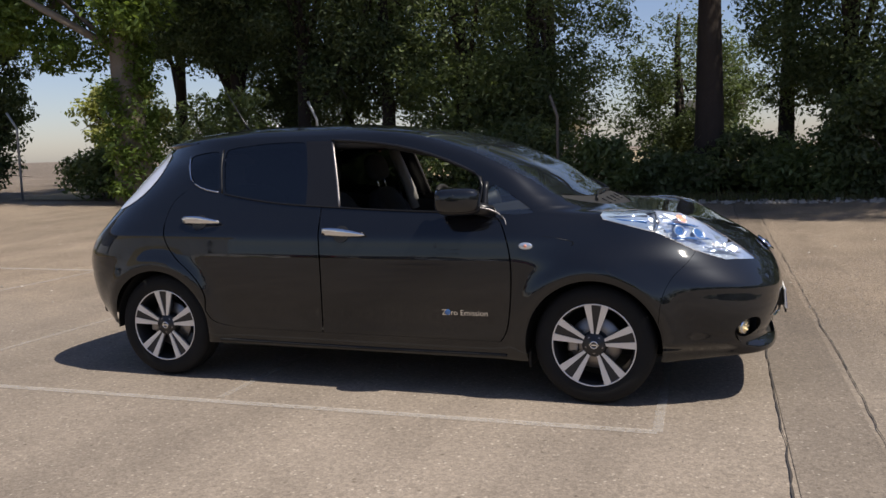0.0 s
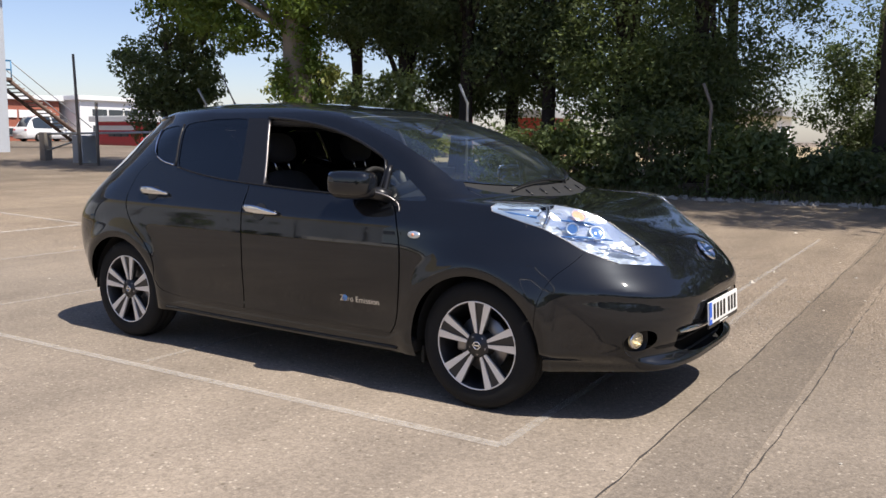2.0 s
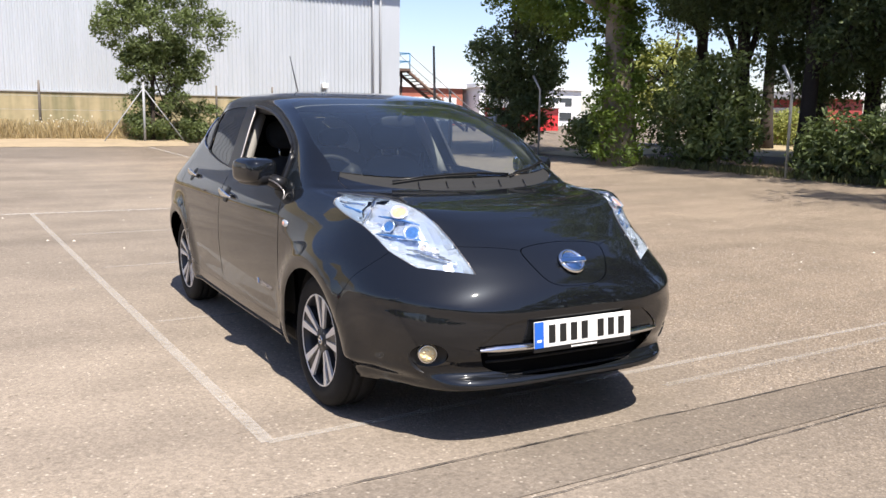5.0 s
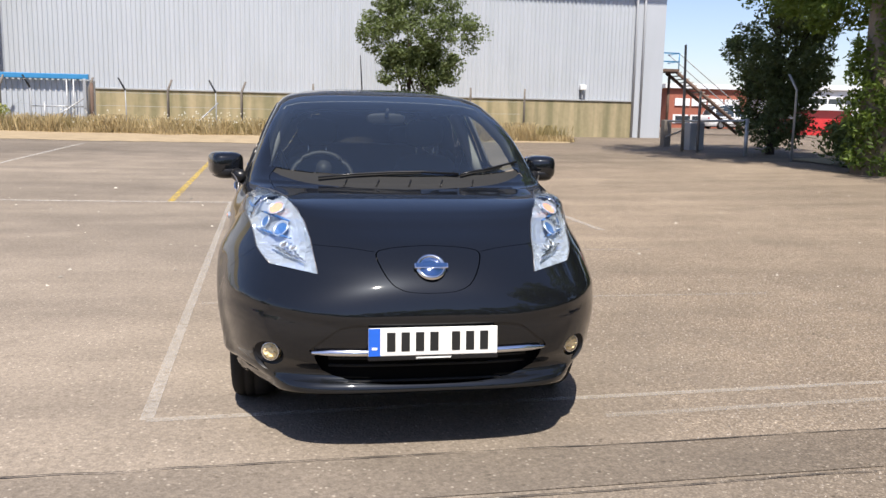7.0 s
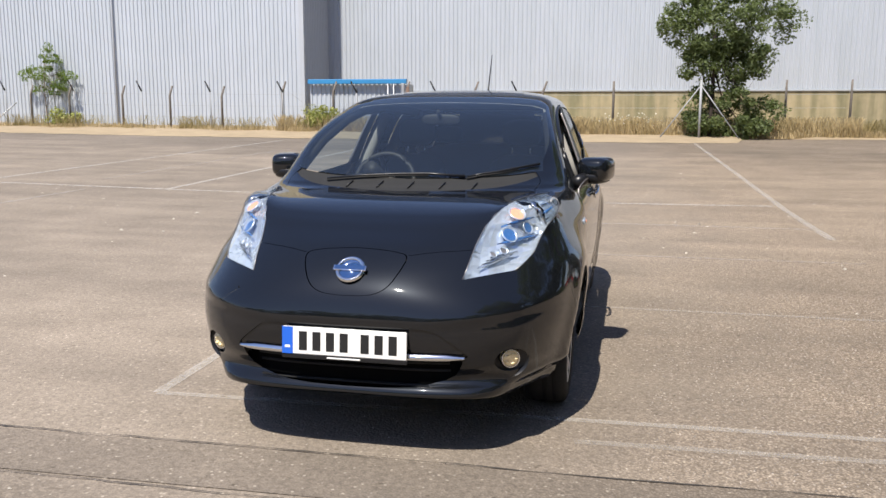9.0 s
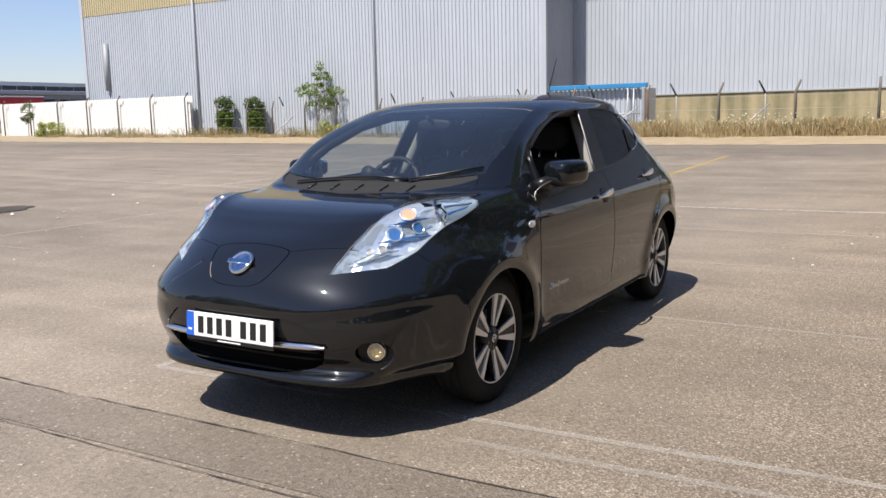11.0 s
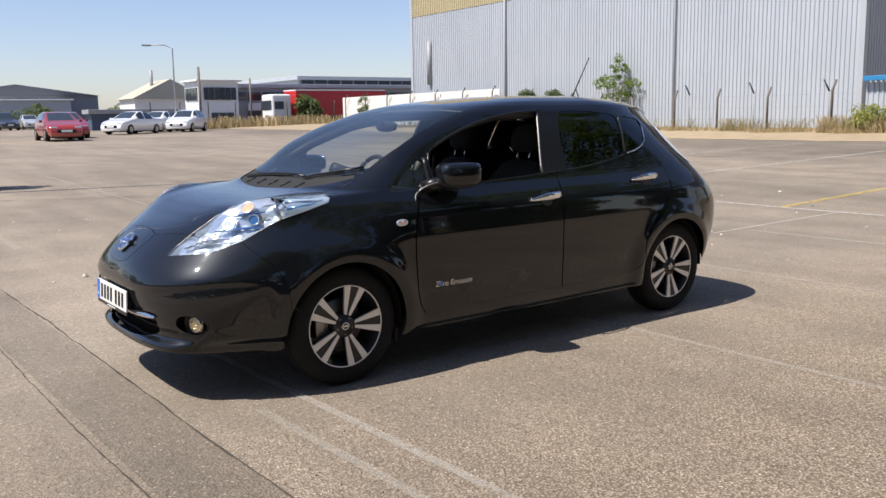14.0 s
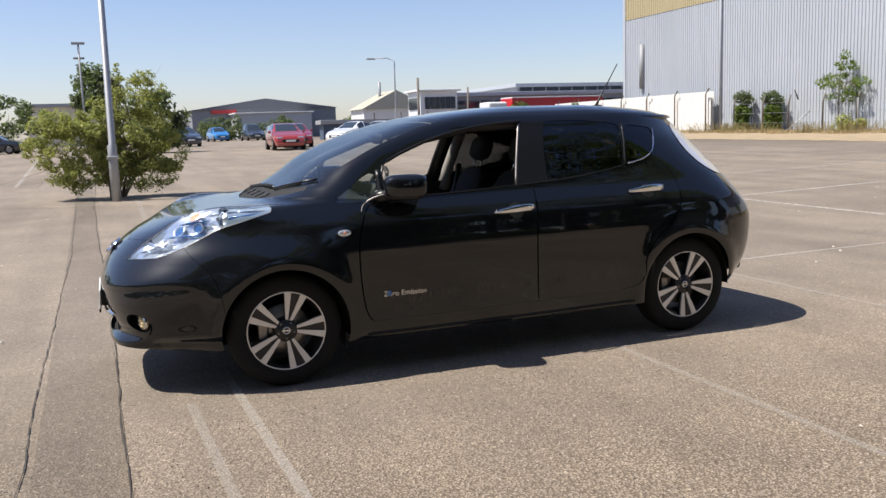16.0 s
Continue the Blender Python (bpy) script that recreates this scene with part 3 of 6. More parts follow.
LEAF_YELLOW = leafy("yellow_green_leaves", (.29, .30, .095), (.42, .46, .12), .45)


def leaf_cloud(clumps, per, size, seed):
    """Small bent leaves round the middles of clumps, given as (x, y, z, radius)."""
    r = np.random.default_rng(seed)
    c = np.repeat(np.array(clumps, float), per, axis=0)
    n = len(c)
    d = r.normal(size=(n, 3))
    d /= np.linalg.norm(d, axis=1, keepdims=True)
    p = c[:, :3] + d * (c[:, 3] * r.uniform(.35, 1.08, n) ** .7)[:, None] * np.array([1, 1, .8])
    nrm = d * .5 + r.normal(size=(n, 3)) * .7 + np.array([0, 0, .45])
    nrm /= np.linalg.norm(nrm, axis=1, keepdims=True)
    a = np.cross(nrm, r.normal(size=(n, 3)))
    a /= np.linalg.norm(a, axis=1, keepdims=True)
    b = np.cross(nrm, a)
    s = size * r.uniform(.55, 1.35, n)[:, None]
    v = np.stack([p - a * s, p - b * s * .45 + nrm * s * .12, p + a * s * 1.1 - nrm * s * .1, p + b * s * .45 + nrm * s * .12], 1).reshape(-1, 3)
    q = np.arange(n)[:, None] * 4
    return v, np.concatenate([q + np.array([0, 1, 2]), q + np.array([0, 2, 3])])


def fast_mesh(name, v, f, material, parent=None):
    me = bpy.data.meshes.new(name)
    me.vertices.add(len(v))
    me.vertices.foreach_set("co", np.ascontiguousarray(v, dtype=np.float32).ravel())
    me.loops.add(f.size)
    me.loops.foreach_set("vertex_index", np.ascontiguousarray(f, dtype=np.int32).ravel())
    me.polygons.add(len(f))
    me.polygons.foreach_set("loop_start", np.arange(0, f.size, f.shape[1], dtype=np.int32))
    me.update(calc_edges=True)
    me.materials.append(material)
    ob = new(name, me)
    ob.parent = parent
    return ob


def tree(x, y, height, trunk_r, crowns, leaf, label, seed, per=90, size=.10, clump=.75, n_clumps=120, bark=BARK, name="tree", lean=(0, 0), ivy=None, limbs=9, low=2, bend=.12, kind_name="tree"):
    """A tree: a bent trunk with limbs, and leaves in clumps that fill the crowns (x, y, z, rx, ry, rz, offsets from the foot)."""
    r = np.random.default_rng(seed)
    z0 = float(ground_z(x, y))
    t = tagged(empty(name, pose(x, y, z0)), label, kind_name)
    vs, fs = [], []
    top = np.array([lean[0], lean[1], height])
    spine = [np.array([0, 0, -.15]) + top * u + np.array([math.sin(u * 5 + seed), math.cos(u * 4 + seed), 0]) * bend * u for u in np.linspace(0, 1, 8)]
    tube(vs, fs, spine, [trunk_r * (1.25 if k == 0 else 1) * (1 - .11 * k) for k in range(8)], 10)
    clumps = []
    w = np.array([c[3] * c[4] * c[5] for c in crowns]) ** .6
    for k in range(n_clumps):
        c = crowns[r.choice(len(crowns), p=w / w.sum())]
        d = r.normal(size=3)
        d /= np.linalg.norm(d)
        q = np.array(c[:3]) + d * np.array(c[3:6]) * r.uniform(.25, 1) ** .45
        clumps.append((*q, clump * r.uniform(.5, 1.3)))
    for k in range(limbs):
        c = clumps[r.integers(len(clumps))]
        s = spine[r.integers(low, 7)]
        e = np.array(c[:3])
        m1 = s + (e - s) * .4 + np.array([0, 0, -.15]) + r.normal(0, .15, 3)
        m2 = s + (e - s) * .75 + r.normal(0, .15, 3)
        rr = trunk_r * r.uniform(.22, .4)
        tube(vs, fs, [s, m1, m2, e], [rr, rr * .75, rr * .5, rr * .2], 6)
        for j in range(2):
            e2 = m2 + r.normal(0, .6, 3)
            tube(vs, fs, [m1 + (m2 - m1) * .6, e2], [rr * .4, rr * .1], 5)
    mesh_object("trunk", vs, fs, bark, t, True)
    v, f = leaf_cloud(clumps, per, size, seed + 100)
    fast_mesh("crown", v, f, leaf, t)
    if ivy:
        cl = []
        for u in np.linspace(.01, ivy, 150):
            a, q = r.uniform(-2.4, 2.4), trunk_r * (1.05 - .6 * u) + r.uniform(-.05, .22)
            mid_u = np.array([math.sin(u * 5 + seed), math.cos(u * 4 + seed), 0]) * bend * u
            cl.append((*(top * u + mid_u + np.array([math.cos(a) * q, math.sin(a) * q, 0])), r.uniform(.2, .36)))
        v, f = leaf_cloud(cl, 90, .07, seed + 200)
        fast_mesh("ivy", v, f, LEAF_LIGHT, t)
    return t


# the ivy-clad tree, and the darker ones behind the boundary
tree(-12.8, 13.3, 14.0, .46, [(-2.6, -.3, 10.6, 5.6, 3.9, 3.4), (-1.7, -.4, 6.2, 1.6, 1.2, .9), (-3.3, 0, 5.0, 1.8, 1.3, .9), (.8, -.6, 5.0, .9, .8, .8), (-5.2, .5, 5.4, 1.8, 1.2, .8), (-1.9, .1, 4.0, 1.0, .9, .5), (-6.5, -.6, 6.6, 1.8, 1.4, .7), (1.2, .3, 7.4, 1.6, 1.4, 1.2)],
     LEAF_LIGHT, "ivy-clad tree with light green leaves by the boundary fence", 3, 85, .085, .50, 620, BARK_GREY, ivy=.62, limbs=40, low=2, bend=.3)
tree(-20.6, 15.2, 5.2, .13, [(0, 0, 3.2, 2.5, 1.4, 1.3), (.3, -.1, 1.4, 1.7, 1.0, 1.2), (1.5, -.4, 4.4, 1.1, 1.0, .6), (-.4, 1.2, 6.6, 2.4, 1.8, 1.0), (.9, -.3, 2.4, 1.5, 1.0, .8)], LEAF_DARK, "dark bushy young tree beside the gate", 5, 95, .078, .42, 300, limbs=30, low=1)
tree(1.45, 16.0, 11.0, .38, [(0, .5, 9.0, 3.6, 3.0, 2.2), (-.6, -.5, 6.4, 1.0, .8, .7), (-.5, -3.2, 7.4, 4.4, 3.2, 1.5), (4.2, -4.8, 9.8, 3.8, 2.9, 1.5)], LEAF_DARK, "mature tree with a thick dark trunk", 15, 130, .075, .75, 270, limbs=20, low=5, bend=.04)
tree(-20.3, 22.5, 4.6, .2, [(0, 0, 2.4, 1.9, 1.7, 1.5)], LEAF_YELLOW, "pale yellow-green tree beyond the fence", 21, 90, .12, .6, 60)
for i, (x, y, h, cz, rx, rz, lf) in enumerate(((-9.9, 17.2, 9.5, 6.4, 3.5, 3.0, LEAF_DARK), (-7.4, 17.6, 9.5, 5.6, 2.4, 3.6, LEAF_DARK), (-4.8, 16.6, 9.0, 4.9, 2.4, 3.9, LEAF_MID), (-3.0, 17.2, 9.5, 5.2, 2.0, 4.2, LEAF_DARK),
                                               (4.6, 17.0, 9.0, 4.9, 2.0, 4.0, LEAF_DARK), (7.4, 16.8, 9.0, 4.7, 2.4, 4.2, LEAF_MID), (10.6, 17.0, 9.0, 4.8, 2.6, 4.2, LEAF_DARK), (14.5, 16.5, 9.5, 5.0, 2.8, 4.4, LEAF_DARK),
                                               (-11.8, 20.0, 9.5, 5.6, 2.8, 3.9, LEAF_DARK), (-11.9, 17.0, 9.0, 6.3, 2.1, 2.7, LEAF_DARK), (-16.0, 23.0, 9.0, 6.6, 2.2, 2.4, LEAF_MID), (-15.0, 18.5, 9.0, 6.5, 1.9, 2.3, LEAF_DARK), (-6.5, 21.5, 10, 5.6, 3.2, 4.6, LEAF_DARK), (-3.6, 22.0, 10, 5.4, 2.6, 4.6, LEAF_DARK), (.3, 24.0, 5.4, 2.9, 2.4, 2.4, LEAF_DARK),
                                               (8.6, 22.0, 10, 5.4, 3.2, 4.8, LEAF_DARK), (14, 21.5, 10, 5.4, 3.4, 4.8, LEAF_DARK), (-9.4, 19.2, 10, 5.8, 2.4, 4.4, LEAF_DARK), (3.3, 19.0, 9.5, 5.6, 1.0, 3.6, LEAF_DARK))):
    # high crowns that shade the hedge below
    over = [(.4 * (-1) ** i, -2.4 if y < 18 else -.5, h + 3.0, rx + .9, 3.7, 3.4)] if y < 20 and rz > 2.5 and i % 2 == 0 else []
    over += {7.4: [(.3, -4.0, 7.4, 2.8, 2.6, 1.2), (.2, -5.6, 10.2, 3.6, 2.9, 1.5)], 10.6: [(-.6, -5.8, 10.6, 2.8, 2.6, 1.4)]}.get(x, [])
    tree(x, y, h, .36 if x == -11.8 else .24, [(0, 0, cz, rx, 1.9, rz), (.5 * (-1) ** i, -.6, cz - rz * .62, rx * .7, 1.2, rz * .35), *over], lf, "tall dark green tree behind the boundary fence" if lf is LEAF_DARK else "tall green tree behind the boundary fence", 100 + i, 165, .068, .70, 250 if over else 140)


# the belt of trees goes on round the open side of the car park
for i, (x, y, h, rx) in enumerate(((19.0, 17.0, 12.5, 3.4), (24.5, 16.0, 12.0, 3.4), (30.0, 12.5, 10.5, 3.2), (33.5, 7.0, 9.0, 3.3), (35.5, 1.5, 8.0, 3.4), (36.5, -4.5, 8.6, 3.4),
                                   (37.0, -10.5, 7.6, 3.5), (37.0, -17.0, 8.8, 3.5), (36.0, -24.0, 8.0, 3.6), (33.0, -31.0, 8.5, 3.6), (28.0, -37.0, 8.0, 3.6))):
    tree(x, y, h * .9, .26, [(0, 0, h * .62, rx + .8, rx + .8, h * .36), (.6 * (-1) ** i, .5, h * .26, rx + 1.4, rx + 1.4, h * .26)], LEAF_DARK if i % 3 else LEAF_MID, "tall green tree of the belt round the car park", 300 + i, 70, .19, 1.0, 130)


def bush(x, y, rx, ry, h, leaf, label, seed, n_clumps=60, per=90, size=.075, clump=.45, name="bush"):
    return tree(x, y, h * .7, .05, [(0, 0, h * .5, rx, ry, h * .5)], leaf, label, seed, per, size, clump, n_clumps, BARK_GREY, name, limbs=7, kind_name="bush")


hedge = [(-11.4, 14.6, 1.4, .8, 2.7, LEAF_MID), (-10.3, 14.5, 1.0, .8, 2.9, LEAF_MID), (-6.8, 14.6, 1.0, .8, 1.3, LEAF_MID), (-5.2, 14.5, 1.2, .8, 1.5, LEAF_MID), (-3.2, 14.6, 1.3, .8, 1.9, LEAF_DARK),
         (-1.2, 14.5, 1.2, .8, 1.5, LEAF_MID), (.7, 14.9, .9, .6, 1.0, LEAF_DARK), (3.5, 14.7, 1.0, .7, 1.2, LEAF_MID), (5.1, 14.5, 1.3, .8, 2.6, LEAF_DARK), (7.3, 14.6, 1.3, .8, 2.5, LEAF_MID),
         (9.5, 14.6, 1.4, .9, 2.6, LEAF_DARK), (12.0, 14.6, 1.4, .9, 2.8, LEAF_DARK), (-14.8, 14.4, .9, .7, 1.5, LEAF_MID), (4.9, 15.4, 1.0, .7, 2.4, LEAF_MID), (2.3, 15.9, .9, .6, 1.5, LEAF_DARK)]
for i, (x, y, rx, ry, h, lf) in enumerate(hedge):
    bush(x, y, rx, ry, h, lf, "overgrown green hedge bush along the car park edge" if lf is LEAF_MID else "dark overgrown hedge bush along the car park edge", 40 + i)
# the free-standing tree before the shed, and the shrub round the lamp post
LEAF_OLIVE = leafy("olive_green_leaves", (.115, .145, .058), (.20, .26, .07), .5)
tree(-27.2, 3.9, 4.6, .10, [(.2, .5, 4.3, 1.1, 2.3, 1.6), (0, .3, 2.7, .9, 1.6, 1.0), (0, .6, 1.0, .9, 1.7, .9)], LEAF_OLIVE, "free-standing leafy tree before the warehouse", 61, 150, .065, .42, 210)
stay = tagged(tube_object("fence_post", [(-26.5, 3.5, .2), (-26.5, 3.5, 2.5)], .045, GREY_PAINT, None, 8), "galvanised strainer post with two slanting stays", "fence post")
for dy in (-1.5, 1.5):
    tube_object("stay", [(-26.5, 3.5, 2.3), (-26.5, 3.5 + dy, .25)], .022, GREY_PAINT, stay, 6)
shrub = tree(2.2, -14.8, 1.9, .04, [(.75, 0, 1.25, .95, .6, .7), (.40, 0, .65, .95, .6, .5), (1.15, 0, 1.55, .5, .4, .35), (-.75, 0, 1.25, .75, .55, .9), (-.65, 0, 2.2, .6, .45, .55), (-1.15, 0, 1.0, .55, .45, .5), (-.75, 0, .42, .75, .5, .3), (.1, -.2, 1.7, .6, .4, .5)],
             LEAF_YELLOW, "pale green shrub growing round a lamp post", 63, 105, .034, .17, 310, BARK_GREY, "shrub", limbs=24, kind_name="shrub")
# upright shoots with leaves to their tips, over bare stems
rs = np.random.default_rng(64)
vs, fs, tips = [], [], []
for k in range(46):
    a, lean_k, h = rs.uniform(0, 2 * math.pi), rs.uniform(.1, 1), rs.uniform(1.0, 2.75)
    d = np.array([math.cos(a) * 1.0 - .2, math.sin(a) * .6, 0]) * lean_k
    h *= (1 - .35 * lean_k) * (1.18 if d[0] < 0 else .85)
    line = [np.array([-.15, 0, .02]) + d * (.12 + .88 * u ** 1.4) + np.array([0, 0, h * u]) + rs.normal(0, .03, 3) * (u > 0) for u in np.linspace(0, 1, 6)]
    tube(vs, fs, line, [.016, .013, .011, .008, .005, .002], 5)
    for u in np.linspace(.45, 1, 7):
        q = line[0] + (line[-1] - line[0]) * u if u < .6 else line[3] + (line[5] - line[3]) * (u - .6) / .4
        tips.append((*q, .13 * (1.25 - .75 * u)))
mesh_object("stem", vs, fs, BARK_GREY, shrub, True)
v, f = leaf_cloud(tips, 26, .034, 165)
fast_mesh("shoot_leaves", v, f, LEAF_YELLOW, shrub)
# ---- the car's shape: a stack of rounded outlines, one for each height ----
def table(zs, vs):
    zs, vs = np.array(zs, float), np.array(vs, float)
    d = np.gradient(vs, zs)

    def f(z):
        z = np.clip(np.asarray(z, float), zs[0], zs[-1])
        i = np.clip(np.searchsorted(zs, z) - 1, 0, len(zs) - 2)
        h = zs[i + 1] - zs[i]
        u = (z - zs[i]) / h
        return ((1 + 2 * u) * (1 - u) ** 2 * vs[i] + u * (1 - u) ** 2 * h * d[i]
                + u * u * (3 - 2 * u) * vs[i + 1] + u * u * (u - 1) * h * d[i + 1])
    return f


Z_TOP = 1.556
# front and rear end on the centre line, half width, and how the outline rounds, by height
nose_x = table([.17, .24, .280, .305, .340, .42, .55, .63, .72, .79, .865, .92, .965, .995, 1.012, 1.03, 1.06, 1.12, 1.29, 1.415, 1.47, 1.52, 1.54, 1.553, Z_TOP],
               [2.13, 2.225, 2.278, 2.277, 2.250, 2.282, 2.31, 2.302, 2.262, 2.20, 2.10, 2.00, 1.90, 1.80, 1.68, 1.45, 1.34, 1.21, .935, .62, .42, .14, -.07, -.33, -.52])
tail_x = table([.17, .27, .42, .60, .80, .95, 1.10, 1.25, 1.36, 1.415, 1.44, 1.478, 1.51, 1.535, 1.553, Z_TOP],
               [-1.86, -1.97, -2.09, -2.14, -2.12, -2.02, -1.945, -1.855, -1.755, -1.71, -1.68, -1.60, -1.42, -1.15, -.75, -.56])
half_w = table([.17, .24, .32, .42, .55, .70, .80, .88, .96, 1.03, 1.10, 1.20, 1.30, 1.40, 1.46, 1.49, 1.52, 1.54, 1.551, Z_TOP],
               [.81, .846, .867, .879, .888, .892, .887, .873, .846, .806, .775, .735, .695, .650, .619, .588, .52, .41, .25, .03])
nose_len = table([.17, .42, .60, .77, .90, .98, 1.03, 1.10, 1.20, 1.40, 1.48, 1.53, Z_TOP],
                 [.89, .89, .89, .92, .80, .62, .50, .42, .37, .44, .55, .55, .02])
nose_n = table([.17, .42, .60, .77, .90, 1.02, 1.10, 1.20, 1.40, 1.52, Z_TOP],
               [3.5, 3.5, 3.1, 2.45, 2.6, 3.7, 3.6, 3.8, 4.4, 4.0, 2.0])
tail_len = table([.17, .60, .90, 1.10, 1.30, 1.48, 1.53, Z_TOP], [.7, .7, .7, .75, .85, .8, .5, .02])
tail_n = table([.17, .60, 1.00, 1.15, 1.40, Z_TOP], [2.9, 3.0, 2.9, 2.35, 2.05, 2.0])
HALF_PI = math.pi / 2
WHEELS = ((1.35, .32), (-1.35, .32))


def swell(x, z):
    """What the wheel arches and the shoulder add to the half width."""
    d = 0
    for cx, cz in WHEELS:
        r = np.hypot(x - cx, z - cz)
        d = d + .024 * np.exp(-((r - .39) / .07) ** 2)
    d = d + .006 * np.exp(-((z - .90) / .045) ** 2) - .008 * np.exp(-((z - .42) / .10) ** 2)
    return d


def ramp(v, a, b):
    u = np.clip((v - a) / (b - a), 0, 1)
    return u * u * (3 - 2 * u)


def scoop(s, z):
    """How deep the bumper lies behind its crease, down to the ledge of the lip."""
    top = .605 + .055 * ramp(s, .2, .6)
    depth = .008 + .006 * ramp(s, .18, .40) + .03 * np.clip(top - z, 0, .35) * ramp(s, .3, .5)
    ledge = ramp(z, .300, .338)
    tuck = .050 * ramp(s, .34, .58) * (1 - ramp(z, .290, .350))
    return tuck + depth * (1 - ramp(s, .56, .80)) * (1 - ramp(z, top - .06, top)) * (ledge + (1 - ledge) * ramp(s, .40, .54))


LAMP_RISE = .032


def crest(x, y):
    """How far the headlamps stand out of the wings: 0 to 1, along a line from the lamp's tip back to its rear."""
    ax, ay, bx, by = 2.02, .52, 1.40, .765
    dx, dy = bx - ax, by - ay
    l2 = dx * dx + dy * dy
    u = ((x - ax) * dx + (y - ay) * dy) / l2
    d = ((x - ax) * dy - (y - ay) * dx) / math.sqrt(l2)
    return ramp(u, .0, .55) * (1 - ramp(u, .50, 1.10)) * np.exp(-(d / .082) ** 2)


def slim(x):
    return 1 - .014 * ((x + .1) / 1.4) ** 2


def skin(s, z):
    """The point of the car's left half at the way s round (0 nose, 1 to 2 side, 3 tail) and the height z."""
    s, z = np.asarray(s, float), np.asarray(z, float)
    xf, xr, w = nose_x(z), tail_x(z), half_w(z)
    lf, lr, nf, nr = nose_len(z), tail_len(z), nose_n(z), tail_n(z)
    mid = np.clip(s - 1, 0, 1)
    front, rear = s < 1, s > 2
    a = np.where(front, s, np.where(rear, 3 - s, 1)) * HALF_PI
    n = np.where(front, nf, nr)
    c, sn = np.abs(np.cos(a)), np.abs(np.sin(a))
    r = (c ** n + sn ** n) ** (-1 / n)
    cx, sy = r * c, r * sn
    x = np.where(front, xf - lf * (1 - cx), np.where(rear, xr + lr * (1 - cx), xf - lf + mid * (xr + lr - xf + lf)))
    y = w * sy * slim(x)
    y = y + swell(x, z) * np.clip((sy - .6) / .4, 0, 1)
    d = np.where(front, scoop(s, z), 0)
    nx, ny = np.maximum(c, 1e-6) ** (n - 1), np.maximum(sn, 1e-6) ** (n - 1)
    ln = np.hypot(nx, ny)
    x, y = x - d * nx / ln, np.where(sn < 1e-6, y, y - d * ny / ln)
    # the wings draw in towards the lamps
    y = y - .055 * ramp(x, .9, 1.5) * ramp(z, .74, .93) * np.clip((y - .45) / .3, 0, 1)
    up = LAMP_RISE * crest(x, y)
    # the bonnet lies lower between the lamps
    dip = np.where(front, .011 * np.exp(-(y / .42) ** 4) * ramp(z, .85, .93) * (1 - ramp(z, .985, 1.035)), 0)
    return np.stack([x, y + .35 * up, z + up - dip], -1)


def round_x(x, z):
    """The way s round at which the outline at height z has this x."""
    x, z = np.asarray(x, float), np.asarray(z, float)
    xf, xr, lf, lr = nose_x(z), tail_x(z), nose_len(z), tail_len(z)
    cf, cr = np.clip(1 - (xf - x) / lf, 0, 1), np.clip(1 - (x - xr) / lr, 0, 1)
    nf, nr = nose_n(z), tail_n(z)
    sf = np.arctan2((1 - cf ** nf) ** (1 / nf), cf) / HALF_PI
    sr = 3 - np.arctan2((1 - cr ** nr) ** (1 / nr), cr) / HALF_PI
    mid = 1 + (xf - lf - x) / (xf - lf - xr - lr)
    return np.where(x > xf - lf, sf, np.where(x < xr + lr, sr, mid))


def round_y(y, z):
    """The way s round on the nose at which the outline at height z has this y."""
    y, z = np.asarray(y, float), np.asarray(z, float)
    n, x = nose_n(z), nose_x(z)
    q = np.clip(y / (half_w(z) * slim(x)), 0, 1)
    return np.arctan2(q, (1 - q ** n) ** (1 / n)) / HALF_PI


# ---- the car's body: one sheet, cut along its windows, lamps, gaps and arches ----
from mathutils.geometry import delaunay_2d_cdt

ROWS = np.concatenate([np.linspace(.17, .68, 42)[:-1], np.linspace(.68, 1.00, 24)[:-1], np.linspace(1.00, 1.06, 9)[:-1], np.linspace(1.06, 1.44, 20)[:-1],
                       Z_TOP - .116 * (1 - np.linspace(0, 1, 22)) ** 2])
SU = 34.0


def to_v(z):
    return np.interp(z, ROWS, np.arange(len(ROWS)))


def from_v(v):
    return np.interp(v, np.arange(len(ROWS)), ROWS)


def dense(pts, closed=False, step=.02):
    """More points along a line of (way, height) pairs given as ('x' or 'y', value, height)."""
    out = []
    n = len(pts)
    for i in range(n if closed else n - 1):
        a, b = pts[i], pts[(i + 1) % n]
        k = max(1, int(math.hypot(a[0] - b[0], a[1] - b[1]) / step))
        for j in range(k):
            out.append((a[0] + (b[0] - a[0]) * j / k, a[1] + (b[1] - a[1]) * j / k))
    if not closed:
        out.append(pts[-1])
    return out


def smooth_line(pts, closed=False, rounds=2):
    """Rounds a line's corners (Chaikin)."""
    for _ in range(rounds):
        new_pts = [] if closed else [pts[0]]
        n = len(pts)
        for i in range(n if closed else n - 1):
            a, b = np.array(pts[i]), np.array(pts[(i + 1) % n])
            new_pts += [tuple(a * .75 + b * .25), tuple(a * .25 + b * .75)]
        if not closed:
            new_pts.append(pts[-1])
        pts = new_pts
    return pts


def tight(pts, r):
    """A closed outline whose corners are to be rounded within r only."""
    out = []
    n = len(pts)
    for i in range(n):
        p, a, b = (np.array(pts[k % n]) for k in (i, i - 1, i + 1))
        for e in (a, b):
            d = np.linalg.norm(e - p)
            out.append(tuple(p + (e - p) * min(.45, r / d)))
    return out


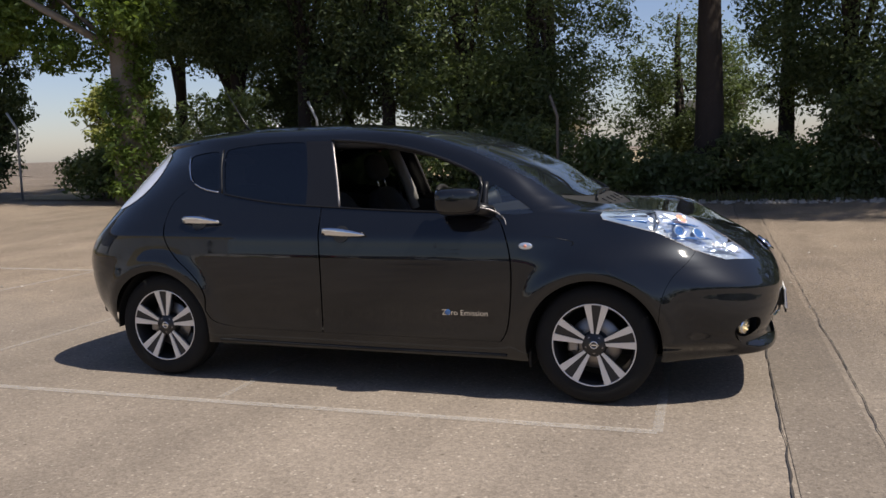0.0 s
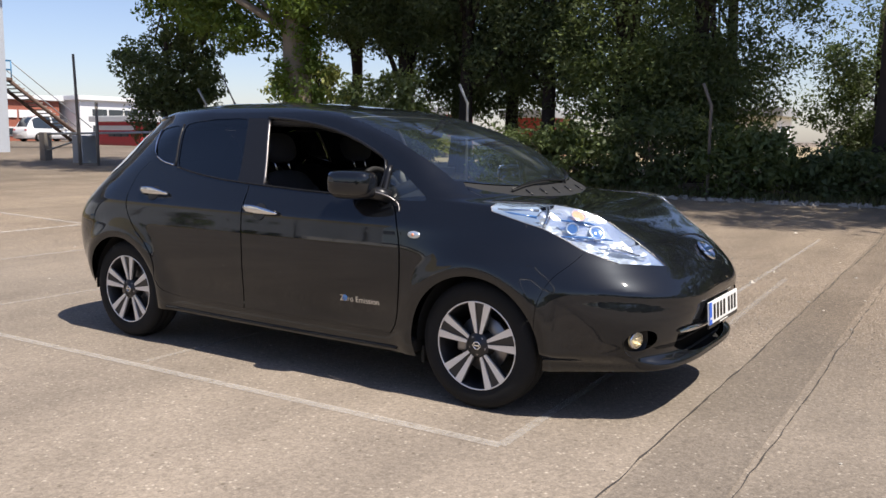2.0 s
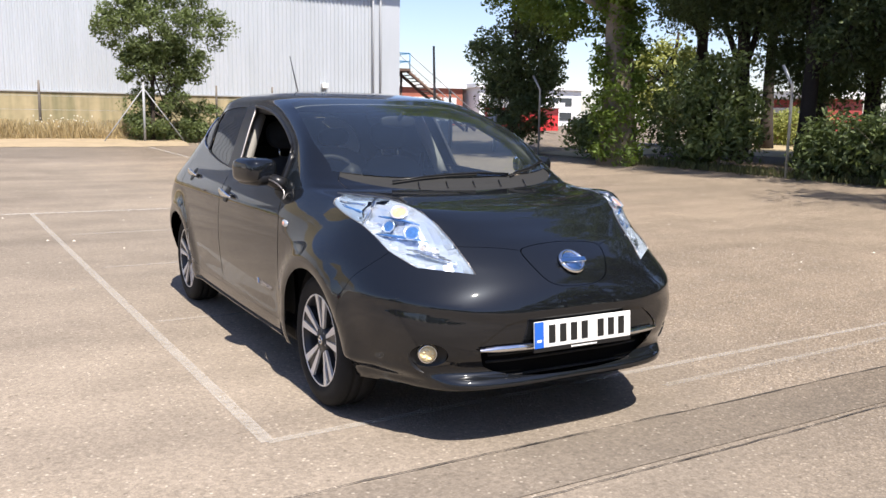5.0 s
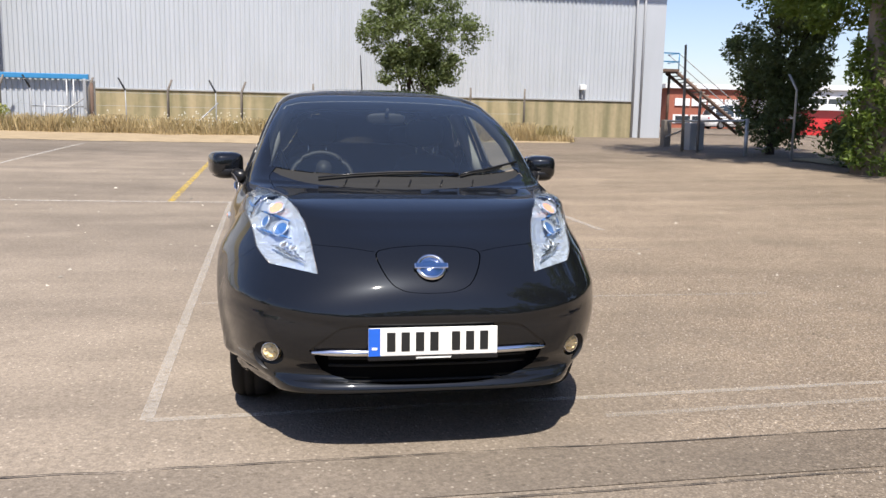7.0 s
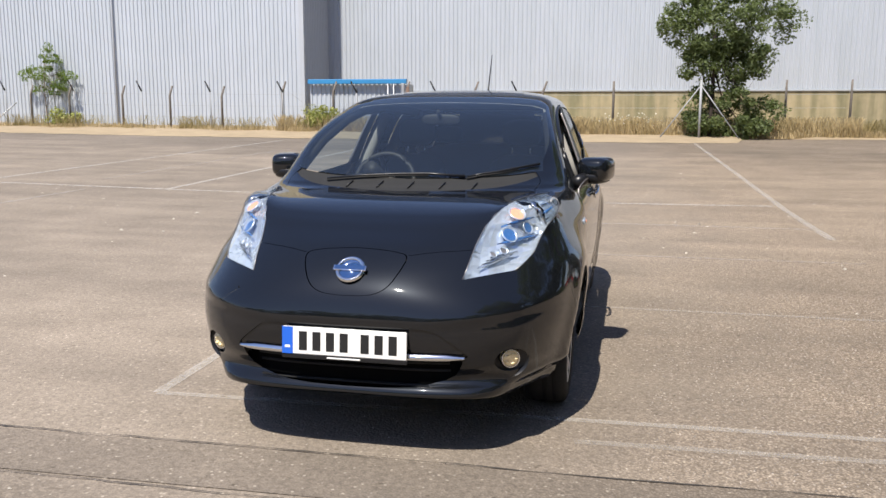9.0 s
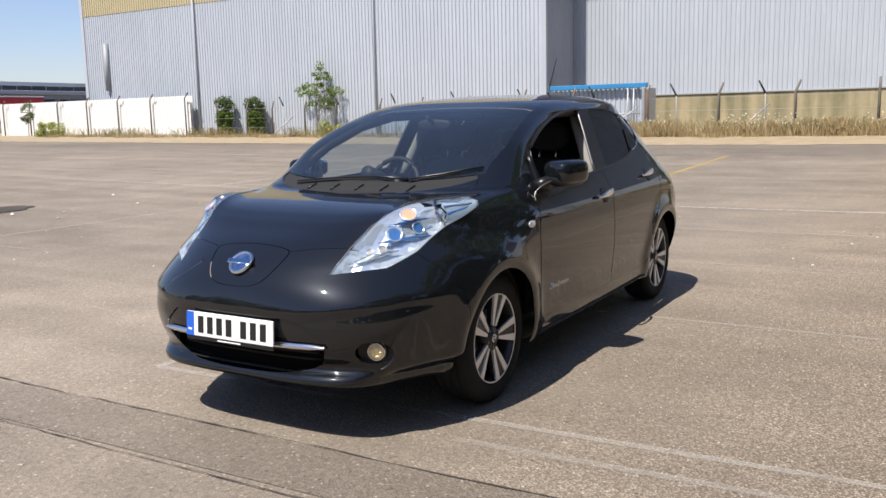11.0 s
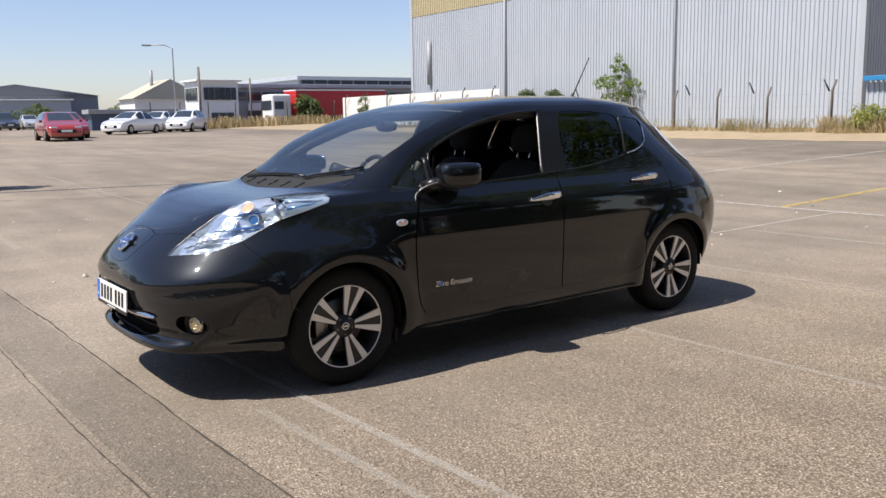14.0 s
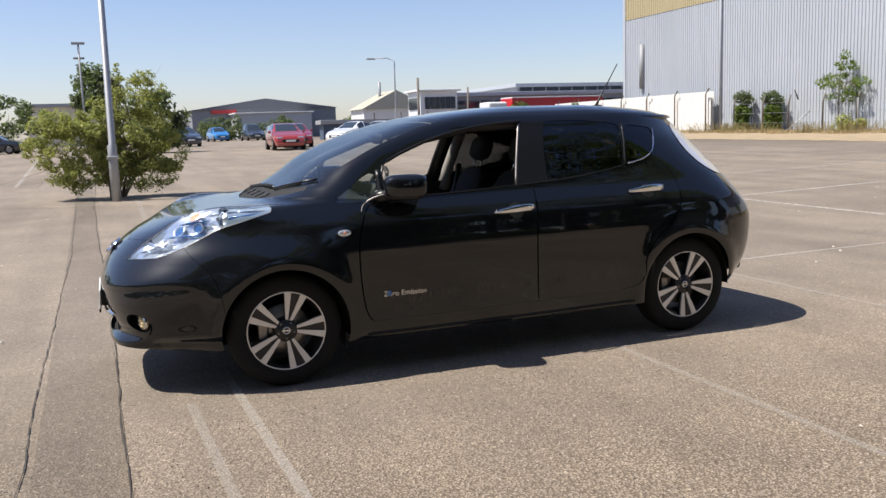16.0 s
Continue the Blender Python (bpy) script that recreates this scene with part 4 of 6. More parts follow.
def side_line(pts, closed=False, rounds=2, step=.02):
    """A line given by x and height, as seen from the side, in the sheet's own plane."""
    p = np.array(dense(smooth_line(pts, closed, rounds), closed, step))
    return np.stack([round_x(p[:, 0], p[:, 1]) * SU, to_v(p[:, 1])], -1)


def front_line(pts, closed=False, rounds=2, step=.02):
    """A line given by y and height, as seen from the front."""
    p = np.array(dense(smooth_line(pts, closed, rounds), closed, step))
    return np.stack([round_y(p[:, 0], p[:, 1]) * SU, to_v(p[:, 1])], -1)


def within(q, poly):
    x, y = q[:, 0], q[:, 1]
    hit = np.zeros(len(q), bool)
    j = len(poly) - 1
    for i in range(len(poly)):
        xi, yi, xj, yj = poly[i, 0], poly[i, 1], poly[j, 0], poly[j, 1]
        if yi != yj:
            hit ^= ((yi > y) != (yj > y)) & (x < (xj - xi) * (y - yi) / (yj - yi) + xi)
        j = i
    return hit


def skin_of(q, depth=0.0):
    """The points of the sheet, pushed in by depth, and their normals."""
    s, z = q[:, 0] / SU, from_v(q[:, 1])
    p = skin(s, z)
    e = 2e-3
    ds = skin(np.clip(s + e, 0, 3), z) - skin(np.clip(s - e, 0, 3), z)
    zu, zd = np.minimum(z + e, Z_TOP - 1e-4), np.maximum(z - e, .1701)
    # along the fixed x for the side, so that the slope is the true one
    dz = skin(s, zu) - skin(s, zd)
    n = np.cross(dz, ds)
    ln = np.linalg.norm(n, axis=1, keepdims=True)
    n = np.where(ln > 1e-9, n / np.maximum(ln, 1e-9), np.array([0, 0, 1.0]))
    c = np.array([0.0, 0.0, .75])
    flip = np.sum(n * (p - c), axis=1) < 0
    n[flip] *= -1
    top = z > Z_TOP - .002
    n[top] = (0, 0, 1)
    n[(s < 1e-6) | (s > 3 - 1e-6), 1] = 0
    n /= np.maximum(np.linalg.norm(n, axis=1, keepdims=True), 1e-9)
    return p - n * depth, n


# outlines, as (x, height) from the side or (y, height) from the front
HEADLAMP_IN = [(.450, .750), (.462, .80), (.480, .87), (.508, .93), (.545, .972), (.595, 1.003), (.655, 1.018), (.70, 1.024), (.752, 1.026)]
HEADLAMP_OUT = [(1.385, 1.020), (1.380, 1.004), (1.395, .984), (1.51, .948), (1.655, .903), (1.745, .865), (1.85, .819), (1.92, .796), (2.00, .768)]


def rail(fn, pts, rounds=2):
    return fn(pts, False, rounds, .015)


headlamp = np.concatenate([rail(front_line, HEADLAMP_IN), rail(side_line, HEADLAMP_OUT)])
window_front = side_line(tight([(.72, 1.026), (.735, 1.20), (.66, 1.25), (.475, 1.326), (.26, 1.388), (.02, 1.427), (-.225, 1.444), (-.165, 1.25), (-.118, 1.056), (.20, 1.04), (.5, 1.03)], .025), True, 1)
window_quarter = side_line(tight([(1.05, 1.018), (.965, 1.075), (.86, 1.15), (.775, 1.19), (.765, 1.11), (.775, 1.018)], .03), True, 1)
window_rear = side_line(tight([(-.335, 1.068), (-.352, 1.25), (-.395, 1.446), (-.68, 1.44), (-.955, 1.413), (-.93, 1.27), (-.905, 1.14), (-.75, 1.112), (-.55, 1.085)], .025), True, 1)
window_back = side_line(tight([(-.945, 1.158), (-.97, 1.27), (-.995, 1.405), (-1.12, 1.395), (-1.245, 1.375), (-1.20, 1.285), (-1.155, 1.215), (-1.06, 1.175)], .025), True, 1)
pillar_b = side_line([(-.118, 1.056), (-.165, 1.25), (-.225, 1.444), (-.395, 1.446), (-.352, 1.25), (-.335, 1.068), (-.22, 1.058)], True, 0)
screen = np.concatenate([rail(front_line, [(0, 1.084), (.22, 1.087), (.42, 1.095), (.56, 1.106), (.64, 1.116)], 1),
                         rail(side_line, [(1.11, 1.119), (.965, 1.212), (.80, 1.297), (.655, 1.358), (.46, 1.424), (.31, 1.462)], 1),
                         rail(front_line, [(.50, 1.482), (.36, 1.492), (.18, 1.498), (0, 1.500)], 1)])
cowl = np.concatenate([rail(front_line, [(0, 1.030), (.25, 1.034), (.45, 1.046), (.60, 1.070), (.66, 1.095)], 1),
                       rail(front_line, [(.64, 1.116), (.56, 1.106), (.42, 1.095), (.22, 1.087), (0, 1.084)], 1)])
lid = front_line([(0, .857), (.10, .853), (.17, .846), (.222, .834), (.205, .785), (.165, .722), (.115, .697), (.06, .690), (0, .689)], False, 2, .015)
grille = front_line([(0, .446), (.25, .445), (.475, .446), (.464, .405), (.428, .352), (.30, .322), (.15, .312), (0, .310)], False, 1, .015)
mouth = front_line([(0, .574), (.20, .573), (.355, .566), (.42, .52), (.50, .455), (.475, .446), (.25, .445), (0, .446)], False, 1, .015)
tail_lamp = side_line([(-1.50, 1.400), (-1.635, 1.398), (-1.63, 1.33), (-1.65, 1.25), (-1.72, 1.15), (-1.775, 1.085), (-1.775, 1.045), (-1.73, 1.045), (-1.64, 1.08), (-1.54, 1.15), (-1.47, 1.25), (-1.462, 1.33)], True, 1)
arch = [side_line([(cx + .358 * math.cos(a), max(.171, cz + .358 * math.sin(a))) for a in np.linspace(-.45, math.pi + .45, 50)], True, 0) for cx, cz in WHEELS]
hem = np.concatenate([rail(front_line, [(0, .286), (.30, .283), (.52, .277), (.64, .266)], 1),
                      rail(side_line, [(1.86, .245), (1.67, .236), (1.2, .222), (.95, .225), (-.90, .235), (-1.2, .25), (-1.66, .285), (-1.78, .33), (-2.0, .36)], 1),
                      np.array([[3 * SU, to_v(.37)], [3 * SU, -.5], [0, -.5]])])
fog_hole = front_line([(.662 + .064 * math.cos(a), .420 + .052 * math.sin(a)) for a in np.linspace(0, 6.08, 30)], True, 0)
GAPS = {
    "door_front": side_line([(.735, 1.026), (.82, 1.012), (.872, .957), (.915, .82), (.924, .687), (.912, .50), (.89, .38), (.85, .326)], False, 2),
    "door_sill": side_line([(.85, .326), (.4, .330), (-.22, .335), (-.60, .337), (-.83, .342), (-.95, .372), (-1.00, .44)], False, 1),
    "door_middle": side_line([(-.232, 1.05), (-.212, .80), (-.205, .63), (-.22, .336)], False, 1),
    "door_rear": side_line([(-1.00, .44), (-.985, .52), (-1.02, .60), (-1.09, .68), (-1.20, .76), (-1.285, .87), (-1.30, 1.0), (-1.27, 1.10), (-1.19, 1.16)], False, 2),
    "bonnet_front": front_line([(.222, .834), (.32, .846), (.47, .851), (.510, .851)], False, 1),
    "bonnet_side": front_line([(.655, 1.014), (.672, 1.036), (.685, 1.068), (.66, 1.095)], False, 1),
    "wing_front": side_line([(1.86, .814), (1.82, .76), (1.75, .70), (1.70, .60), (1.685, .46)], False, 2),
    "lid": lid,
}
GAP = .105


def ribbon(line, w):
    """The two edges of a thin band along a line of the sheet."""
    d = np.gradient(line, axis=0)
    n = np.stack([-d[:, 1], d[:, 0]], -1)
    n /= np.maximum(np.linalg.norm(n, axis=1, keepdims=True), 1e-9)
    return line + n * w / 2, line - n * w / 2


bands = {}
for key, line in GAPS.items():
    a, b = ribbon(line, GAP * (1.25 if key == "lid" else .55 if key == "wing_front" else 1))
    for e in (a, b):
        e[:, 0] = np.clip(e[:, 0], 0, 3 * SU)
    bands[key] = np.concatenate([a, b[::-1]])

cuts = [fog_hole, headlamp, window_front, window_quarter, window_rear, window_back, pillar_b, screen, cowl, grille, mouth, tail_lamp, hem, *arch, *bands.values()]
cut_pts, cut_edges = [], []
for poly in cuts:
    b = len(cut_pts)
    cut_pts += [tuple(p) for p in poly]
    cut_edges += [(b + i, b + (i + 1) % len(poly)) for i in range(len(poly))]
su_cols = np.concatenate([np.linspace(0, .97, 36), np.linspace(1, 2, 72), np.linspace(2.03, 3, 26)]) * SU
gu, gvv = np.meshgrid(su_cols, np.arange(len(ROWS), dtype=float))
grid = np.stack([gu.ravel(), gvv.ravel()], -1)
cp = np.array(cut_pts)
keep = np.ones(len(grid), bool)
for i in range(0, len(grid), 400):
    d2 = ((grid[i:i + 400, None, :] - cp[None, :, :]) ** 2).sum(-1).min(1)
    keep[i:i + 400] = d2 > .10
edge = (grid[:, 0] < 1e-6) | (grid[:, 0] > 3 * SU - 1e-6) | (grid[:, 1] < .01) | (grid[:, 1] > len(ROWS) - 1.01)
grid = grid[keep | edge]
pts2 = [Vector(p) for p in cut_pts] + [Vector(p) for p in grid]
cdt = delaunay_2d_cdt(pts2, cut_edges, [], 0, 1e-5)
flat = np.array([tuple(v) for v in cdt[0]])
tris = np.array([f[:3] for f in cdt[2] if len(f) == 3])
mid = flat[tris].mean(1)
ok = (mid[:, 0] > 0) & (mid[:, 0] < 3 * SU) & (mid[:, 1] > 0)
area = np.abs(np.cross(flat[tris[:, 1]] - flat[tris[:, 0]], flat[tris[:, 2]] - flat[tris[:, 0]]))
ok &= area > 1e-6
tris, mid = tris[ok], mid[ok]
kind = np.full(len(tris), "wing", dtype=object)
mx = skin(mid[:, 0] / SU, from_v(mid[:, 1]))
door_front_area = side_line([(.79, 1.018), (.872, .957), (.915, .82), (.924, .687), (.912, .50), (.89, .38), (.85, .326), (.4, .330), (-.22, .335), (-.205, .63), (-.212, .80), (-.232, 1.05),
                             (-.17, 1.056), (-.118, 1.05), (.20, 1.034), (.5, 1.024), (.72, 1.020)], True, 1)
door_rear_area = side_line([(-.22, .335), (-.60, .337), (-.83, .342), (-.95, .372), (-1.00, .44), (-.985, .52), (-1.02, .60), (-1.09, .68), (-1.20, .76), (-1.285, .87), (-1.30, 1.0), (-1.27, 1.10),
                            (-1.19, 1.16), (-1.06, 1.168), (-.905, 1.133), (-.75, 1.105), (-.55, 1.078), (-.335, 1.061), (-.232, 1.05), (-.212, .80), (-.205, .63)], True, 1)
inside_lid = within(mid, np.concatenate([lid, np.array([[-1, lid[-1, 1]], [-1, lid[0, 1]]])]))
bonnet = (mx[:, 2] > .846) & (mx[:, 2] < 1.10) & (mid[:, 0] < .75 * SU) & (mx[:, 0] > 1.0)
bumper_front = (mx[:, 0] > 1.69) & (mx[:, 2] < .848)
roof = (mx[:, 2] > 1.30) & (mx[:, 0] < .75)
kind[bumper_front] = "front_bumper"
kind[bonnet] = "bonnet"
kind[roof] = "roof"
kind[(mx[:, 0] < -1.30) & (mx[:, 2] < .80)] = "rear_bumper"
kind[(mid[:, 0] > 2.55 * SU) & (mx[:, 2] >= .80) & (mx[:, 2] <= 1.40)] = "tailgate"
kind[(mx[:, 2] < .334) & (mx[:, 0] < 1.0) & (mx[:, 0] > -1.0)] = "sill"
kind[within(mid, door_front_area)] = "front_door"
kind[within(mid, door_rear_area)] = "rear_door"
kind[inside_lid] = "charging_lid"
for poly, name in ((cowl, "cowl"), (screen, "windscreen"), (pillar_b, "pillar_trim"), (window_quarter, "quarter_window"), (window_rear, "rear_window"), (window_back, "back_side_window"),
                   (headlamp, "headlamp"), (tail_lamp, "tail_lamp"), (mouth, "mouth"), (grille, ""), (fog_hole, ""), (window_front, ""), (hem, ""), (arch[0], ""), (arch[1], "")):
    kind[within(mid, poly)] = name
for key, poly in bands.items():
    kind[within(mid, poly)] = ""
kind[(mid[:, 0] > 2.62 * SU) & (mx[:, 2] > 1.05) & (mx[:, 2] < 1.385)] = "back_window"


def sheet(name, chosen, material, parent, depth=0.0, side=1, smooth=True, label=""):
    """A part of the sheet as a mesh with the sheet's true normals; side: 1 left, -1 right, 0 both in one."""
    used = np.unique(tris[chosen])
    index = -np.ones(len(flat), int)
    index[used] = np.arange(len(used))
    q = flat[used].copy()
    q[:, 0] = np.clip(q[:, 0], 0, 3 * SU)
    if callable(depth):
        depth = depth(skin_of(q)[0])[:, None]
    p, n = skin_of(q, depth)
    f = index[tris[chosen]]
    a, b, c = p[f[:, 0]], p[f[:, 1]], p[f[:, 2]]
    wrong = np.sum(np.cross(b - a, c - a) * n[f[:, 0]], axis=1) < 0
    f[wrong] = f[wrong][:, [0, 2, 1]]
    mirror = np.array([1, -1, 1])
    if side == 1:
        pp, nn, ff = p, n, f
    elif side == -1:
        pp, nn, ff = p * mirror, n * mirror, f[:, [0, 2, 1]]
    else:
        pp, nn, ff = np.concatenate([p, p * mirror]), np.concatenate([n, n * mirror]), np.concatenate([f, f[:, [0, 2, 1]] + len(p)])
    me = bpy.data.meshes.new(name)
    me.from_pydata(pp.tolist(), [], ff.tolist())
    me.materials.append(material)
    if smooth:
        me.shade_smooth()
        me.normals_split_custom_set_from_vertices(nn.tolist())
    ob = new(name, me)
    ob.parent = parent
    if label:
        tagged(ob, label)
    return ob


lamp_rim = skin_of(headlamp.copy())[0]


def lamp_well(p):
    """0 at the lamp's rim, 1 further in: the inside rises to meet the cover all round."""
    d = np.sqrt(((p[:, None, :] - lamp_rim[None, :, :]) ** 2).sum(2)).min(1)
    return np.clip(d / .038, 0, 1)


def facets(p):
    """Depth of the reflector: broad steps across the lamp, so that each face looks another way."""
    u = 8.5 * p[:, 0] + 5.0 * p[:, 1] + 3.0 * p[:, 2]
    w = 13.0 * p[:, 1] - 6.0 * p[:, 2]
    return .003 + lamp_well(p) * (.019 + .018 * np.abs(2 * (u - np.floor(u)) - 1) + .006 * np.abs(2 * (w - np.floor(w)) - 1))


def rear_well(p):
    return .003 + .013 * lamp_well(p)


car = tagged(empty("car"), "glossy black electric hatchback parked across bay lines, front windows down", "car")
for name, material in (("bonnet", PAINT), ("front_bumper", PAINT), ("roof", PAINT), ("rear_bumper", PAINT), ("tailgate", PAINT), ("charging_lid", PAINT), ("cowl", MATT), ("mouth", PAINT),
                       ("windscreen", GLASS_CLEAR), ("back_window", GLASS_DARK)):
    ob = sheet(name, kind == name, material, car, .006 if name in ("cowl", "mouth") else 0, 0)
    if material in (GLASS_CLEAR, GLASS_DARK):
        ob.visible_shadow = False
for sd in (1, -1):
    for name, material in (("wing", PAINT), ("front_door", PAINT), ("rear_door", PAINT), ("sill", PAINT), ("pillar_trim", TRIM), ("quarter_window", GLASS_CLEAR),
                           ("rear_window", GLASS_DARK), ("back_side_window", GLASS_DARK)):
        ob = sheet(name, kind == name, material, car, .004 if "window" in name else 0, sd)
    lamp = sheet("headlamp", kind == "headlamp", GLASS_LAMP, car, 0, sd, label="clear headlamp with blue-tinted lens")
    lamp.visible_shadow = False
    sheet("reflector", (kind == "headlamp") & (mx[:, 0] > 1.63), LAMP_SILVER, lamp, facets, sd, False)
    sheet("rear_lens", (kind == "headlamp") & (mx[:, 0] <= 1.63), LAMP_PALE, lamp, rear_well, sd)
    sheet("tail_lamp", kind == "tail_lamp", LAMP_TAIL, car, -.004, sd, label="tall clear vertical tail lamp")
# behind the gaps and openings
sheet("gap_backing", np.isin(kind, [""]) & ~within(mid, window_front) & ~within(mid, arch[0]) & ~within(mid, arch[1]) & ~within(mid, hem) & ~within(mid, fog_hole) & ~within(mid, grille), MATT, car, .03, 0)


# ---- wheels ----
def lathe(profile, n=48):
    """Turns (radius, y) pairs about the y axis."""
    vs, fs = [], []
    m = len(profile)
    for k in range(n):
        a = 2 * math.pi * k / n
        for r, y in profile:
            vs.append((r * math.cos(a), y, r * math.sin(a)))
    for k in range(n):
        for i in range(m - 1):
            a, b = k * m + i, ((k + 1) % n) * m + i
            fs.append((a, b, b + 1, a + 1))
    return vs, fs


def wheel(x, side, turned):
    w = empty("wheel", pose(x, side * .840, .323, 0, 0, 0 if side > 0 else 180))
    w.parent = car
    tyre = lathe([(.222, -.012), (.235, -.004), (.26, .000), (.285, -.003), (.305, -.012), (.316, -.026), (.3205, -.04), (.322, -.06), (.316, -.064), (.322, -.068), (.323, -.105), (.316, -.109), (.323, -.113), (.322, -.155), (.318, -.17), (.30, -.20), (.26, -.212), (.225, -.205)], 72)
    mesh_object("tyre", *tyre, RUBBER, w, True)
    barrel = lathe([(.224, -.014), (.219, -.012), (.214, -.02), (.205, -.05), (.200, -.19)], 60)
    mesh_object("rim", *barrel, RIM_DARK, w, True)
    lip = lathe([(.2235, -.010), (.2205, -.0075), (.2165, -.011)], 72)
    mesh_object("rim_lip", *lip, ALLOY, w, True)
    hub = lathe([(.0005, -.018), (.028, -.018), (.031, -.022), (.056, -.026), (.066, -.034), (.07, -.08)], 32)
    h = mesh_object("hub", *hub, RIM_DARK, w, True)
    badge = lathe([(.015, -.0172), (.016, -.0155), (.0205, -.0155), (.0215, -.0175)], 24)
    mesh_object("badge", *badge, CHROME, h, True)
    mesh_object("bar", *(lambda b: (b[0], b[1]))(box_lists((-.025, -.0185, -.0035), (.025, -.0155, .0035))), CHROME, h)
    for k in range(5):
        a = math.radians(72 * k + 54)
        nut = lathe([(.0005, -.024), (.007, -.024), (.0085, -.03)], 10)
        vs = [Vector(v) + Vector((.044 * math.cos(a), 0, .044 * math.sin(a))) for v in nut[0]]
        mesh_object("wheel_nut", vs, nut[1], STEEL, h, True)
    for k in range(5):
        base = math.radians(72 * k - 90 + turned)
        # dark web behind the pair, then its two bright blades
        vs, fs = [], []
        rows = ((.055, .034, .030), (.10, .062, .030), (.15, .092, .024), (.205, .124, .018), (.217, .132, .016))
        for r, ww, y in rows:
            for yy in (y, y + .03):
                for sgn in (-1, 1):
                    vs.append((r, -yy, sgn * ww / 2))
        for i in range(len(rows) - 1):
            q = 4 * i
            fs += [(q, q + 4, q + 5, q + 1), (q + 2, q + 3, q + 7, q + 6), (q, q + 2, q + 6, q + 4), (q + 1, q + 5, q + 7, q + 3)]
        rot = Matrix.Rotation(base, 3, "Y")
        mesh_object("spoke", [rot @ Vector(v) for v in vs], fs, RIM_DARK, w)
        for sgn in (-1, 1):
            vs, fs = [], []
            for r, off, ww, y in ((.060, .0125, .015, .024), (.10, .0215, .022, .0215), (.15, .0325, .030, .0165), (.205, .0445, .038, .0115), (.2185, .0475, .040, .011)):
                for yy in (y, y + .012):
                    for e in (-1, 1):
                        vs.append((r, -yy, sgn * off + e * ww / 2))
            for i in range(4):
                q = 4 * i
                fs += [(q, q + 1, q + 5, q + 4), (q, q + 4, q + 6, q + 2), (q + 1, q + 3, q + 7, q + 5)]
            mesh_object("blade", [rot @ Vector(v) for v in vs], fs, ALLOY, w)
    disc = lathe([(.07, -.085), (.14, -.085), (.142, -.09), (.142, -.105), (.07, -.108)], 40)
    mesh_object("brake_disc", *disc, STEEL, w, True)
    part("caliper", box_bm((.09, -.125, -.055), (.15, -.07, .055), .012), STEEL, w)
    return w


def box_lists(lo, hi):
    v = [(a, b, c) for a in (lo[0], hi[0]) for b in (lo[1], hi[1]) for c in (lo[2], hi[2])]
    f = [(0, 1, 3, 2), (4, 6, 7, 5), (0, 4, 5, 1), (2, 3, 7, 6), (0, 2, 6, 4), (1, 5, 7, 3)]
    return v, f


TURNED = {(True, True): -17, (False, True): -29, (True, False): -4, (False, False): 0}
for cx, cz in WHEELS:
    for sd in (1, -1):
        # each wheel stopped at a turn of its own
        wheel(cx, sd, TURNED[(cx > 0, sd > 0)])
        # the dark liner over the wheel
        vs, fs = [], []
        for k in range(25):
            a = -.08 + (math.pi + .16) * k / 24
            for yy in (.45, .80):
                vs.append((cx + .375 * math.cos(a), sd * yy, max(.2, cz + .375 * math.sin(a))))
        for k in range(24):
            fs.append((2 * k, 2 * k + 1, 2 * k + 3, 2 * k + 2))
        vs += [(cx, sd * .45, .40)]
        fs += [(2 * k, 2 * k + 2, 50) for k in range(24)]
        mesh_object("wheel_arch_liner", vs, fs, MATT, car, True)
part("underbody", box_bm((-1.85, -.55, .21), (1.85, .55, .27), .02), MATT, car)
tray_y = np.linspace(-.66, .66, 25)
tray = [tuple(skin(round_y(abs(y), .276), .276) * np.array([1, 1 if y >= 0 else -1, 1])) for y in tray_y]
tray_v = tray + [(1.66, -.70, .26), (1.66, .70, .26)]
mesh_object("undertray", tray_v, [(*range(25), 26, 25)], MATT, car)
part("floor_pan", box_bm((-.96, -.80, .215), (.96, .80, .30), .02), MATT, car)
part("boot_floor", box_bm((-2.0, -.62, .34), (-.9, .62, .80), .03), MATT, car)
part("motor_cover", box_bm((.98, -.55, .28), (1.85, .55, .82), .05), MATT, car)
import collections



# ---- beyond the gate: barrier, pole, outside stair and brick offices ----
barrier = tagged(empty("barrier_gate", pose(-22.8, 13.8, .3)), "low steel tube barrier between stout posts", "gate")
under(part("post", box_bm((-25.85, 13.65, .1), (-25.5, 13.95, 1.42), .03), POST_DARK), barrier)
under(tube_object("post", [(-19.7, 13.8, .1), (-19.7, 13.8, 1.5)], .06, GALV), barrier)
under(tube_object("rail", [(-25.6, 13.8, 1.36), (-19.7, 13.8, 1.44)], .04, GALV), barrier)
under(tube_object("brace", [(-25.6, 13.75, .75), (-22.6, 13.8, 1.38)], .035, GALV), barrier)
tagged(part("utility_cabinet", box_bm((-23.7, 13.55, .1), (-23.1, 14.1, 1.32), .03), GREY_PAINT), "grey steel utility cabinet by the gate", "cabinet")
tagged(tube_object("telegraph_pole", [(-22.2, 12.85, .0), (-22.2, 12.80, 2.2), (-22.2, 12.74, 3.95)], [.06, .05, .04], POST_DARK), "slim dark pole beside the gate", "pole")
tagged(tube_object("fence_post", [(-21.6, 13.1, .1), (-21.6, 13.1, 2.4)], .05, POST_DARK), "dark post beside the gate pole", "fence post")
